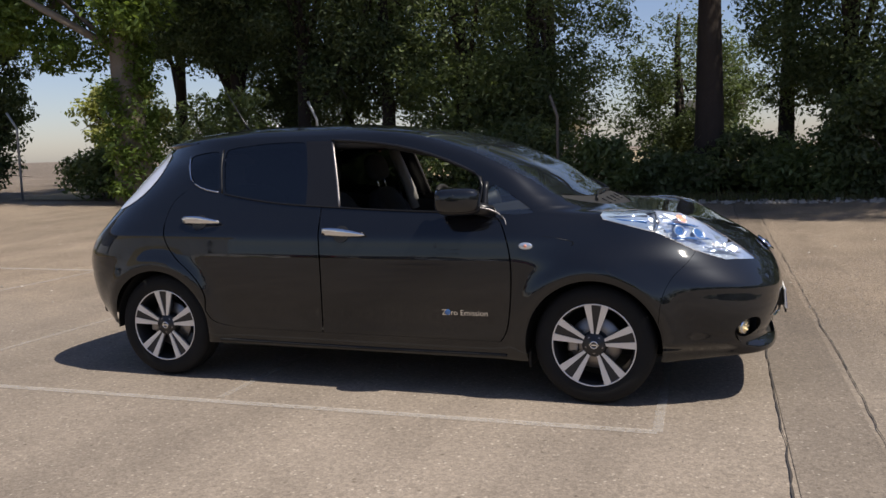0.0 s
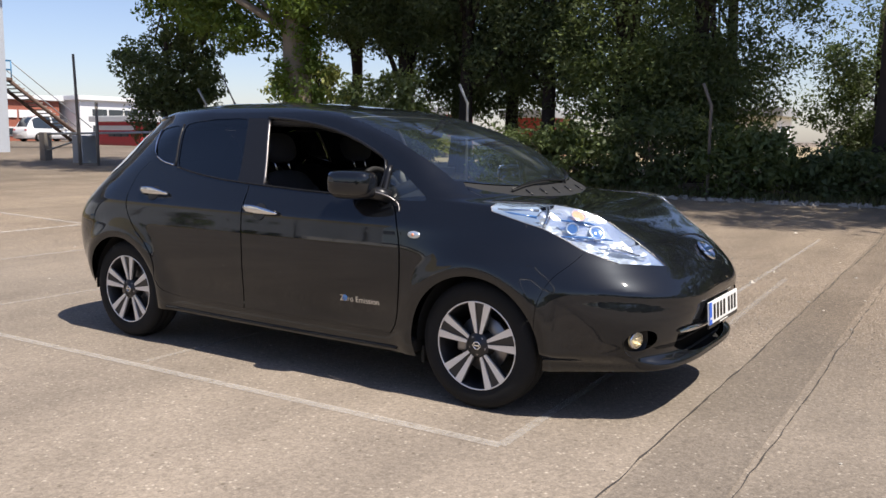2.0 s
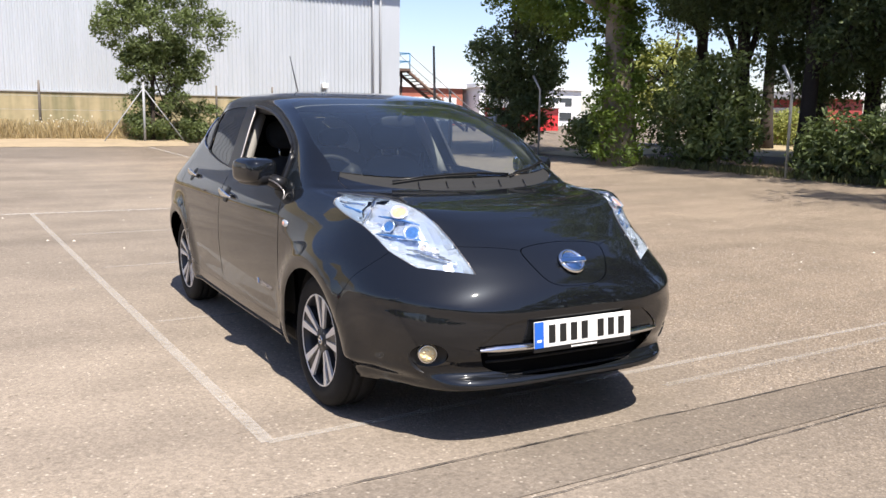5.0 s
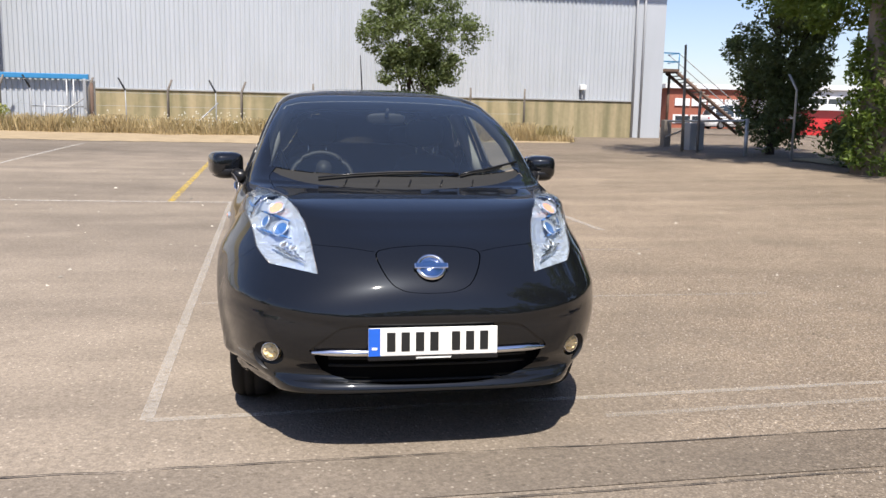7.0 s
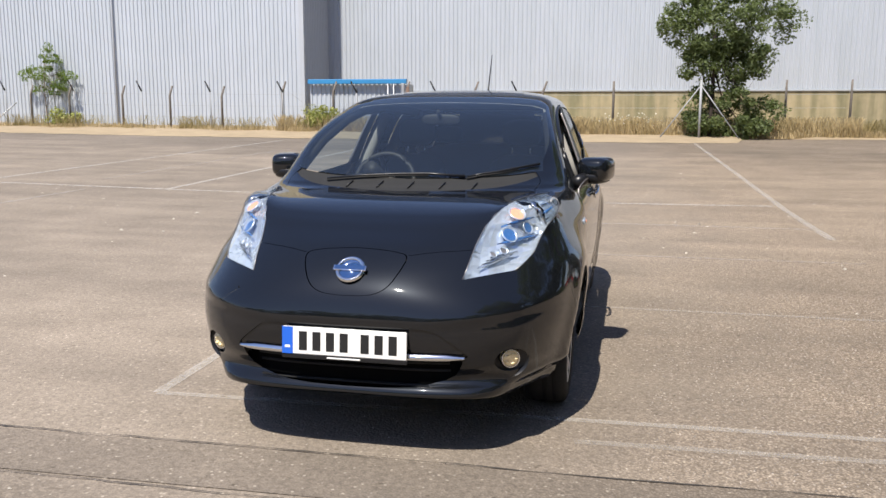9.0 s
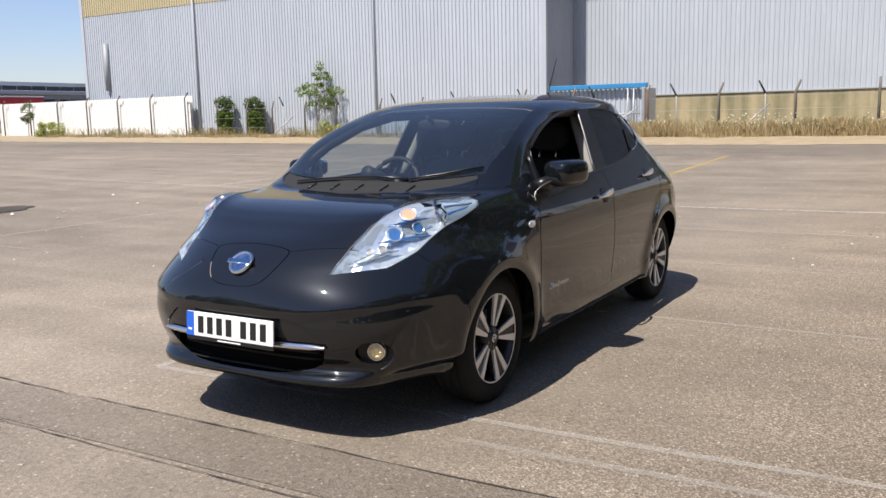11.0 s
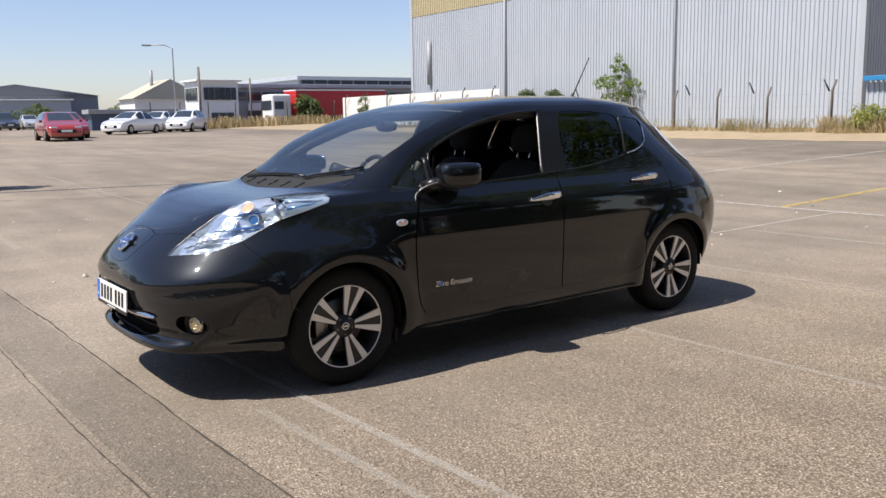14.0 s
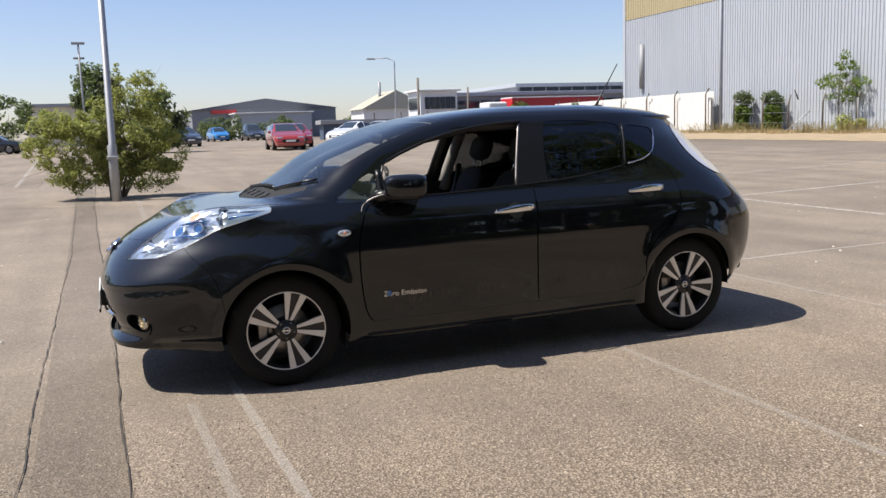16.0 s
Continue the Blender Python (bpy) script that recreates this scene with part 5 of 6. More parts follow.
for x, h in ((-17.2, 2.3), (-13.8, 2.3), (-7.75, 2.3), (-1.75, 2.2)):
    z = float(ground_z(x, 13.8))
    tagged(tube_object("fence_post", [(x, 13.85, z - .1), (x, 13.85, z + h - .25), (x - .12, 13.65, z + h + .2)], .034, GALV if x < -5 else POST_DARK, None, 8), "cranked steel boundary fence post", "fence post", "posts of the boundary fence")
stair = tagged(empty("outside_stair", pose(-40, 20, 0)), "weathered brown steel outside staircase with blue landing rail", "staircase")
under(part("landing", box_bm((-40.8, 17.4, 4.05), (-39.2, 20.6, 4.2), .01), RUST), stair)
for k in range(19):
    y, z = 20.6 + k * .24, 4.02 - k * .175
    under(part("tread", box_bm((-40.6, y, z), (-39.4, y + .27, z + .05), .005), CONCRETE), stair)
for x in (-40.65, -39.35):
    under(tube_object("stringer", [(x, 20.5, 4.05), (x, 25.1, .72)], .10, RUST, None, 6), stair)
    under(tube_object("handrail", [(x, 20.6, 5.05), (x, 25.1, 1.75)], .03, GREY_PAINT, None, 6), stair)
for z in (4.6, 5.05):
    under(tube_object("landing_rail", [(-39.3, 17.4, z), (-39.3, 20.6, z), (-40.7, 20.6, z)], .035, BLUE_STEEL, None, 6), stair)
for y in (18.2, 19.4, 20.6):
    under(tube_object("baluster", [(-39.3, y, 4.2), (-39.3, y, 5.05)], .03, BLUE_STEEL, None, 6), stair)
under(tube_object("leg", [(-40, 24.9, .6), (-40, 24.9, 1.0)], .08, RUST), stair)
under(tube_object("leg", [(-40, 20.4, .6), (-40, 20.4, 4.1)], .08, RUST), stair)


def house(name, x0, y0, x1, y1, z0, z1, wall, roof, label, rows=(), face=None, roof_h=.35, gable=0.0):
    """A far building: walls, roof and window bands with their panes; rows: (axis, place, a, b, z0, z1, count, material)."""
    h = tagged(empty(name, pose((x0 + x1) / 2, (y0 + y1) / 2, z0)), label, "building")
    under(part("wall", box_bm((x0, y0, z0), (x1, y1, z1)), wall), h)
    if gable:
        v = [(x0 - .3, y1 + .3, z1), ((x0 + x1) / 2, y1 + .3, z1 + gable), (x1 + .3, y1 + .3, z1), (x0 - .3, y0 - .3, z1), ((x0 + x1) / 2, y0 - .3, z1 + gable), (x1 + .3, y0 - .3, z1)]
        under(mesh_object("roof", v, [(0, 2, 1), (3, 4, 5), (0, 1, 4, 3), (1, 2, 5, 4), (0, 3, 5, 2)], roof), h)
    else:
        under(part("roof", box_bm((x0 - .3, y0 - .3, z1 - .02), (x1 + .3, y1 + .3, z1 + roof_h), .03), roof), h)
    for axis, place, a, b, za, zb, n, m in rows:
        for i in range(n):
            p, q = a + (b - a) * (i + .06) / n, a + (b - a) * (i + .94) / n
            if axis == "y":
                bm = box_bm((min(p, q), place - .05, za), (max(p, q), place + .05, zb), .01)
            else:
                bm = box_bm((place - .05, min(p, q), za), (place + .05, max(p, q), zb), .01)
            under(part("window", bm, m), h)
    return h


house("brick_office", -75, 29.5, -60, 36.5, .6, 4.0, BRICK, WHITE_PAINT, "two-storey red brick office with white eaves",
      (("x", -59.98, 30, 36, 1.2, 1.9, 4, WHITE_PAINT), ("x", -59.95, 30.1, 35.9, 2.6, 3.2, 4, WHITE_PAINT), ("x", -59.92, 30.2, 36, 1.3, 1.8, 4, WINDOW_DARK)))
house("white_office", -72, 37.0, -58, 48, .6, 4.1, WHITE_PAINT, WHITE_PAINT, "white flat-roofed office block", (("x", -57.98, 38, 47, 1.4, 2.1, 6, WINDOW_DARK), ("x", -57.98, 38, 47, 2.7, 3.4, 6, WINDOW_DARK)))
DULL_RED = mat("faded_red_paint", (.30, .05, .045), .6, spread=.15)
house("red_site_hut", -46, 30, -41.5, 33, .7, 2.2, RED_PAINT, WHITE_PAINT, "long red and white site building", (("y", 29.96, -45.8, -41.7, 1.65, 1.95, 1, WHITE_PAINT), ("y", 29.94, -44.6, -42.6, 1.25, 1.45, 3, DARK_PAINT)))
house("red_hut", -16.1, 31, -14.2, 34, .5, 2.35, DULL_RED, GREY_PAINT, "red painted hut beyond the trees")
house("red_hut", -22.4, 30.5, -19.2, 33, .5, 2.5, DULL_RED, WHITE_PAINT, "red painted hut with white bands beyond the trees", (("y", 30.46, -22.3, -19.3, 1.85, 2.1, 1, WHITE_PAINT),))
bush(-17.6, 26.5, 1.9, .9, 1.5, LEAF_YELLOW, "pale bush before the red hut", 95)
house("green_container", .5, 29, 2.1, 31, .4, 2.7, mat("green_container_paint", (.03, .16, .11), .5, spread=.2), GREY_PAINT, "green steel container beyond the trees")
house("pale_shed", -9.0, 33, -4.5, 36, .5, 2.4, WHITE_SHEET, GREY_PAINT, "pale shed beyond the trees")
FIELD = mat("dry_field", (.33, .26, .15), .95, spread=.25, scale=.4, fine=8, bump=.3)
fv, ff = [], []
xs_, ys_ = np.linspace(-18, 40, 26), np.linspace(14.1, 70, 15)
for y in ys_:
    for x in xs_:
        fv.append((x, y, float(ground_z(x, y)) + .03 + (.09 if y > 14.2 else 0)))
for j in range(14):
    for i in range(25):
        q = j * 26 + i
        ff.append((q, q + 1, q + 27, q + 26))
tagged(mesh_object("ground_field", fv, ff, FIELD, None, True), "dry bleached grass field beyond the boundary trees", "field", kind="structure")
LITTER = mat("brown_leaf_litter", (.115, .08, .05), .95, spread=.45, scale=2.5, fine=22, bump=.5)
lv, lf = [], []
for y in np.linspace(14.12, 18.6, 6):
    for x in np.linspace(-15, 17, 41):
        lv.append((x, y, float(ground_z(x, y)) + .045 + .09 * min(1, (y - 14.1) / 4)))
for j in range(5):
    for i in range(40):
        q = j * 41 + i
        lf.append((q, q + 1, q + 42, q + 41))
tagged(mesh_object("ground_litter", lv, lf, LITTER, None, True), "brown leaf litter under the boundary trees", "leaf litter", kind="structure")


def hedge_foot(r):
    return r.uniform(-14, 16), 13.9 + abs(r.normal(0, .6)) - .25 * abs(r.normal())


UNDER = leafy("undergrowth", (.10, .105, .045), (.15, .17, .05), .6)
loose_grit("rubble", 420, 27, (-3, 9, 13.25, 14.05), .075, CONCRETE, "pale broken stones along the foot of the hedge")
blades("undergrowth", 9000, hedge_foot, .15, UNDER, "low green and brown undergrowth at the foot of the hedge", .012, 8)

# ---- far side of the car park: offices, sheds, lorry ----
house("office_block", -28.9, -73.5, -25.2, -70, .8, 5.0, WHITE_PAINT, WHITE_PAINT, "white two-storey flat-roofed office",
      (("y", -69.95, -28.7, -25.6, 3.35, 4.45, 6, WINDOW_DARK), ("x", -25.15, -73.2, -70.3, 3.35, 4.45, 4, WINDOW_DARK), ("y", -69.95, -28.4, -26.2, 1.2, 2.2, 3, DARK_PAINT)), roof_h=.15)
house("long_factory", -52, -90, -29.1, -72, .8, 4.55, GREY_PAINT, CLAD_DARK, "long grey factory with a dark window band",
      (("y", -71.95, -52, -29.3, 3.35, 4.1, 16, WINDOW_DARK), ("y", -71.9, -52, -29.3, 2.4, 3.1, 1, WHITE_PAINT), ("y", -71.9, -52, -29.3, 1.0, 2.35, 1, DARK_PAINT)))
house("raised_factory_roof", -60, -92, -37.2, -74, 4.5, 5.45, GREY_PAINT, CLAD_DARK, "raised glazed factory roof", (("y", -73.95, -59, -37.4, 4.95, 5.4, 14, WINDOW_DARK),))
house("barrel_shed", -29.6, -85, -22.6, -80, .8, 3.75, WHITE_SHEET, mat("pale_roof_sheet", (.42, .39, .31), .7, spread=.15, scale=.5), "pale shed with a low pitched roof", gable=1.9)
tagged(tube_object("chimney", [(-25.0, -82, 4), (-25.0, -82, 6.6)], .16, GREY_PAINT), "thin grey flue pipe", "flue")
house("low_wall_shed", -23.0, -72, -16.0, -70.5, .8, 2.25, mat("dark_blue_grey_sheet", (.06, .09, .14), .6, spread=.15), GREY_PAINT, "low dark boundary shed")
gs = house("grey_shed", -27.8, -135, -8.4, -112, .9, 5.0, mat("mid_grey_cladding", (.20, .21, .23), .6, spread=.08), mat("grey_roof", (.13, .135, .15), .7, spread=.1), "large grey shed with a red sign", gable=1.4)
under(part("sign", box_bm((-14.2, -112.1, 4.5), (-10.9, -111.75, 5.4), .02), RED_PAINT), gs)
house("white_annex", -23.0, -112, -13.4, -106, .9, 4.3, mat("pale_grey_cladding", (.38, .40, .43), .55, spread=.06), WHITE_PAINT, "pale grey annex of the shed", roof_h=.12)
house("cream_building", 3.0, -100, 9.5, -90, .9, 5.0, mat("cream_render", (.6, .54, .42), .8, spread=.08), GREY_PAINT, "cream flat building beyond the shrub")

lorry = tagged(empty("lorry", pose(-35, -67, .8)), "white lorry cab with a bright red curtain trailer", "lorry")
under(part("cab", box_bm((-32.4, -68.6, 1.25), (-30.5, -66.3, 3.75), .2, seg=3), WHITE_PAINT), lorry)
under(part("windscreen", box_bm((-30.55, -68.4, 2.35), (-30.46, -66.5, 3.2), .02), WINDOW_DARK), lorry)
under(part("side_window", box_bm((-31.6, -66.32, 2.4), (-30.7, -66.26, 3.1), .02), WINDOW_DARK), lorry)
under(part("trailer", box_bm((-42.5, -68.7, 1.75), (-32.8, -66.2, 4.05), .05), RED_PAINT), lorry)
under(part("trailer_roof", box_bm((-42.5, -68.7, 4.05), (-32.8, -66.2, 4.15), .02), WHITE_PAINT), lorry)
under(part("chassis", box_bm((-42.3, -68.2, 1.2), (-30.8, -66.6, 1.6), .04), DARK_PAINT), lorry)


def wheel_disc(cx, cy, cz, r, w, along, parent):
    """A far vehicle's wheel: tyre and rim, its axle across the way along."""
    a = math.atan2(along[1], along[0])
    vs, fs = lathe_far(((.0, w * .5), (r * .6, w * .5), (r * .62, w * .42), (r * .72, w * .5), (r * .95, w * .5), (r, w * .35), (r, -w * .5), (0, -w * .5)))
    m = Matrix.Translation((cx, cy, cz)) @ Matrix.Rotation(a, 4, "Z")
    ob = mesh_object("wheel", [m @ Vector(v) for v in vs], fs, RUBBER)
    return under(ob, parent)


def lathe_far(profile, n=16):
    vs, fs = [], []
    k = len(profile)
    for i in range(n):
        t = 2 * math.pi * i / n
        for r, y in profile:
            vs.append((max(r, .001) * math.cos(t), y, max(r, .001) * math.sin(t)))
    for i in range(n):
        for j in range(k - 1):
            p, q = i * k + j, ((i + 1) % n) * k + j
            fs.append((p, q, q + 1, p + 1))
    return vs, fs


for x in (-31.4, -34.5, -39.5, -41.0):
    wheel_disc(x, -66.5, 1.3, .5, .3, (1, 0), lorry)


HATCH = ((-1, .72), (-.985, .95), (-.93, 1.03), (-.82, 1.28), (-.68, 1.43), (-.35, 1.5), (-.05, 1.49), (.10, 1.43), (.46, 1.0), (.58, .93), (.82, .82), (.94, .72), (.985, .58), (1, .45))
SALOON = ((-1, .70), (-.985, .92), (-.93, .98), (-.68, 1.03), (-.60, 1.06), (-.34, 1.42), (-.12, 1.5), (.04, 1.48), (.12, 1.42), (.46, 1.0), (.58, .93), (.82, .82), (.94, .72), (.985, .58), (1, .45))


def parked_car(x, y, heading, colour, label, length=4.2, width=1.78, height=1.47, saloon=False):
    """A car seen from afar: a rounded hull with its glass, wheels, lamps and plate."""
    z0 = float(ground_z(x, y))
    c = tagged(empty("car", pose(x, y, z0, 0, 0, heading)), label, "car", "parked cars")
    L, W = length / 2, width / 2
    top = np.array(SALOON if saloon else HATCH)
    us = np.concatenate([np.linspace(-1, -.9, 5), np.linspace(-.86, .9, 36), np.linspace(.93, 1, 5)])
    ts = np.interp(us, top[:, 0], np.where(top[:, 1] > 1.1, 1.1 + (top[:, 1] - 1.1) * (height - 1.1) / .4, top[:, 1]))
    rings = []
    for u, T in zip(us, ts):
        B = min(.96, T)
        q = min(1, (T - B) / .45)
        w = W * (1 - .16 * abs(u) ** 5)
        half = [(.90, .22), (.97, .30), (1.0, min(.52, T - .06)), (.985, min(.78, T - .03)), (.95, B), (.93 - .07 * q, B + (T - B) * .35), (.89 - .13 * q, B + (T - B) * .75),
                (.84 - .16 * q, B + (T - B) * .94), (.72 - .12 * q, T), (.35, T + .012), (0, T + .016)]
        ring = [(u * L, f * w, z) for f, z in half]
        rings.append(ring + [(px, -py, pz) for px, py, pz in ring[-2::-1]])
    m = len(rings[0])
    vs = [v for r in rings for v in r]
    body, panes = [], collections.defaultdict(list)
    for a in range(len(us) - 1):
        um, tm, steep = (us[a] + us[a + 1]) / 2, (ts[a] + ts[a + 1]) / 2, abs(ts[a + 1] - ts[a]) / ((us[a + 1] - us[a]) * L)
        for b in range(m - 1):
            row = min(b, m - 2 - b)
            side = 4 <= row <= 6 and tm > 1.22 and abs(um + .06) > .025 and um < .34 and um > (-.48 if saloon else -.74)
            screen_row = row >= 8 and tm > 1.04 and steep > .33
            quad = (a * m + b, a * m + b + 1, (a + 1) * m + b + 1, (a + 1) * m + b)
            if side or screen_row:
                panes[(("windscreen" if um > 0 else "rear_window"), 0) if screen_row else ("side_window", (b < m / 2, um > -.06))].append(quad)
            else:
                body.append(quad)
    body += [tuple(range(m))[::-1], tuple((len(us) - 1) * m + b for b in range(m))]
    for nm, fs, material in [("body", body, colour)] + [(key[0], f, WINDOW_DARK) for key, f in panes.items()]:
        used = sorted({i for f in fs for i in f})
        at = {i: k for k, i in enumerate(used)}
        mesh_object(nm, [vs[i] for i in used], [tuple(at[i] for i in f) for f in fs], material, c, True)
    part("underside", box_bm((-L * .9, -W * .82, .16), (L * .92, W * .82, .24), .02), MATT, c)
    for sy in (-1, 1):
        part("door_mirror", box_bm((L * .34, sy * (W + .06) - .08, .93), (L * .42, sy * (W + .06) + .08, 1.06), .03), colour, c)
        part("headlamp", box_bm((L * .86, sy * W * .64 - .17, .60), (L * .968, sy * W * .64 + .17, .72), .04), LAMP_SILVER, c)
        part("tail_lamp", box_bm((-L * .995, sy * W * .68 - .13, .74), (-L * .93, sy * W * .68 + .13, .90), .03), RED_PAINT, c)
        for px in (-L * .60, L * .62):
            vs, fs = lathe_far(((.0, .10), (.2, .10), (.21, .07), (.23, .10), (.30, .10), (.32, .06), (.32, -.10), (0, -.10)))
            w = mesh_object("wheel", [Vector(v) + Vector((px, sy * (W - .09), .32)) if sy > 0 else Vector((v[0], -v[1], v[2])) + Vector((px, sy * (W - .09), .32)) for v in vs], fs, RUBBER, c)
            vs, fs = lathe_far(((.0, .105), (.19, .112), (.2, .10)))
            mesh_object("rim", [Vector((v[0], sy * v[1], v[2])) + Vector((px, sy * (W - .09), .32)) for v in vs], fs, STEEL, w)
    part("grille", box_bm((L * .975, -.45, .40), (L * 1.005, .45, .58), .02), TRIM, c)
    for sx, m in ((1, PLATE_WHITE), (-1, PLATE_WHITE)):
        part("number_plate", box_bm((sx * L * 1.003 - .015, -.26, .44), (sx * L * 1.003 + .015, .26, .55), .005), m, c)
    return c


def car_paint(name, colour):
    return mat(name, colour, .2, spread=.04, coat=1.0)


CAR_RED, CAR_WHITE, CAR_BLUE = car_paint("red_car_paint", (.30, .035, .03)), car_paint("white_car_paint", (.72, .73, .74)), car_paint("blue_car_paint", (.02, .20, .50))
CAR_DARK, CAR_MAROON, CAR_SILVER = car_paint("dark_car_paint", (.03, .035, .045)), car_paint("maroon_car_paint", (.25, .01, .015)), car_paint("silver_car_paint", (.42, .43, .44))
parked_car(-7.15, -43.0, 88, CAR_RED, "red hatchback with its nose towards the car park")
parked_car(-8.6, -47.5, 88, CAR_MAROON, "dark red hatchback behind the red one")
parked_car(-14.0, -53.0, 38, CAR_WHITE, "white saloon seen from behind", 4.6, saloon=True)
parked_car(-17.6, -58.5, 45, CAR_WHITE, "white saloon parked in a row", 4.5, saloon=True)
parked_car(-18.6, -55.5, 50, CAR_WHITE, "white hatchback seen from behind", 4.3, height=1.52)
parked_car(-9.0, -90.3, 100, CAR_BLUE, "bright blue small hatchback", 3.7, 1.68, 1.5)
parked_car(-12.2, -86.8, 95, CAR_DARK, "dark off-road car in the far row", 4.2, 1.85, 1.75)
parked_car(-15.3, -91.7, 90, CAR_SILVER, "silver saloon in the far row", 4.5, saloon=True)
parked_car(-3.2, -62.5, 100, CAR_DARK, "dark green saloon in the far row", 4.4, saloon=True)
parked_car(-1.0, -62.0, 100, CAR_WHITE, "white saloon in the far row", 4.5, saloon=True)
parked_car(9.6, -60.0, 170, CAR_DARK, "dark saloon parked by the far hedge", 4.4, saloon=True)
parked_car(-57.0, 33.5, 95, CAR_WHITE, "white van-like car by the brick office", 4.6, 1.9, 1.9)

# ---- lamp posts and far greenery ----
lp = tagged(empty("lamp_post", pose(2.12, -14.0, .1)), "grey steel lamp post growing out of a shrub", "lamp post")
under(tube_object("column", [(2.12, -14.0, 0), (2.12, -14.0, 1.3), (2.11, -14.0, 1.35), (2.05, -14.0, 9.2)], [.10, .10, .075, .05], GALV), lp)
under(part("collar", box_bm((2.0, -14.13, 1.02), (2.24, -13.87, 1.10), .02), GALV), lp)
under(part("lantern", box_bm((1.2, -14.15, 9.15), (2.1, -13.85, 9.3), .05), GREY_PAINT), lp)
for x, y, h, lab in ((3.6, -62, 7.6, "tall twin lamp post"), (3.9, -75, 7.6, "tall twin lamp post"), (4.1, -88, 8.0, "tall lamp post")):
    z = float(ground_z(x, y))
    p = tagged(tube_object("lamp_post", [(x, y, z), (x, y, z + h)], .065, GREY_PAINT), lab + " beyond the shrub", "lamp post")
    part("lantern", box_bm((x - .45, y - .15, z + h - .05), (x + .45, y + .15, z + h + .12), .03), GREY_PAINT, p)
PALE_POLE = mat("weathered_zinc", (.50, .51, .53), .6, .2, spread=.08)
p = tagged(tube_object("street_lamp", [(-19.4, -60, .7), (-19.5, -60, 6.9), (-18.9, -60, 7.15), (-17.7, -60, 7.1)], [.07, .045, .04, .035], PALE_POLE), "pale grey street lamp with one arm", "street lamp")
part("lantern", box_bm((-17.9, -60.12, 7.02), (-17.2, -59.88, 7.14), .03), GREY_PAINT, p)
tagged(tube_object("telegraph_pole", [(-21.4, -60, .7), (-21.4, -60, 5.6)], .10, POST_DARK), "dark wooden pole before the office", "pole")
tagged(tube_object("telegraph_pole", [(-28.3, -66, .7), (-28.3, -66, 5.1)], .08, POST_DARK), "dark wooden pole before the office", "pole")
for x in np.arange(-19, -44, -2.4):
    z = float(ground_z(x, -64.5))
    tagged(tube_object("fence_post", [(x, -64.5, z), (x, -64.5, z + 1.9), (x + .1, -64.25, z + 2.2)], .05, POST_DARK, None, 6), "far fence post before the lorry park", "fence post", "posts of the far fence")
blades("dry_grass", 3500, lambda r: (r.uniform(-46, -16), -63.5 + r.normal(0, .8)), .8, STRAW, "dry grass along the far fence", .06, 7)
for k, (x, y, rx, h, lf, seed) in enumerate(((9.0, -66, 3.0, 4.3, LEAF_DARK, 81), (14.5, -64, 3.5, 4.6, LEAF_DARK, 82), (20, -60, 4, 5, LEAF_DARK, 83), (-.5, -47, 1.6, 3.6, LEAF_DARK, 84), (-11, -97, 3.5, 2.6, LEAF_DARK, 85),
                                             (-17, -98, 3.0, 2.6, LEAF_DARK, 86), (-33.6, -65.5, 1.0, 2.6, LEAF_MID, 87), (26, -50, 4, 6, LEAF_DARK, 88), (-28.5, -104, 2.5, 2.5, LEAF_MID, 89))):
    bush(x, y, rx, rx * .7, h, lf, "dark green bush on the far side", seed, 45, 70, .16, .7)
tree(2.6, -70, 6.4, .2, [(0, 0, 4.5, 2.0, 2.0, 2.3)], LEAF_DARK, "dark conifer-like tree beyond the shrub", 91, 70, .18, .7, 60)
# bushes on the verge before the hoarding and the shed
for x, y, rx, h, lf, seed in ((-29.0, -46.3, 1.2, 1.0, LEAF_YELLOW, 71), (-29.2, -24.0, .9, .8, LEAF_YELLOW, 72), (-28.6, -11.6, .8, 1.1, LEAF_YELLOW, 73)):
    bush(x, y, rx * .6, rx, h, lf, "low pale green weed bush on the verge", seed, 26, 80, .07, .3)
for y, seed in ((-32.3, 74), (-30.0, 75)):
    tree(-30.2, y, 2.3, .04, [(0, 0, 1.8, .42, .5, .42), (0, 0, .95, .25, .28, .6)], LEAF_DARK, "clipped dark ivy-covered post", seed, 80, .07, .22, 26, BARK_GREY, "ivy_post", ivy=.6, limbs=3, kind_name="ivy")
tree(-30.3, -25.8, 3.6, .04, [(0, .1, 2.2, .7, 1.5, .7), (0, .3, 3.2, .4, .5, .7)], LEAF_LIGHT, "thin sapling in front of the shed", 76, 45, .06, .24, 46, BARK_GREY, "sapling", limbs=14)
tree(-29.3, -48.9, 2.3, .03, [(0, 0, 1.6, .35, .45, .8)], LEAF_DARK, "thin sapling before the hoarding", 77, 40, .07, .22, 16, BARK_GREY, "sapling", limbs=8)

# ---- litter on the ground ----
r = np.random.default_rng(11)
pv, pf = [], []
for i in range(520):
    a, d = r.uniform(0, 6.283), 2.6 + 11 * r.random() ** .8
    x, y, s = d * math.cos(a), d * math.sin(a), r.uniform(.006, .020) * (2.0 if r.random() < .06 else 1)
    z = float(ground_z(x, y)) + s * .2
    b = len(pv)
    q = r.uniform(.6, 1.4, 6)
    pv += [(x - s * q[0], y, z), (x + s * q[1], y, z), (x, y - s * q[2], z), (x, y + s * q[3], z), (x, y, z + s * .7 * q[4]), (x, y, z - s * .3)]
    for t in ((0, 2, 4), (2, 1, 4), (1, 3, 4), (3, 0, 4)):
        pf.append(tuple(b + k for k in t))
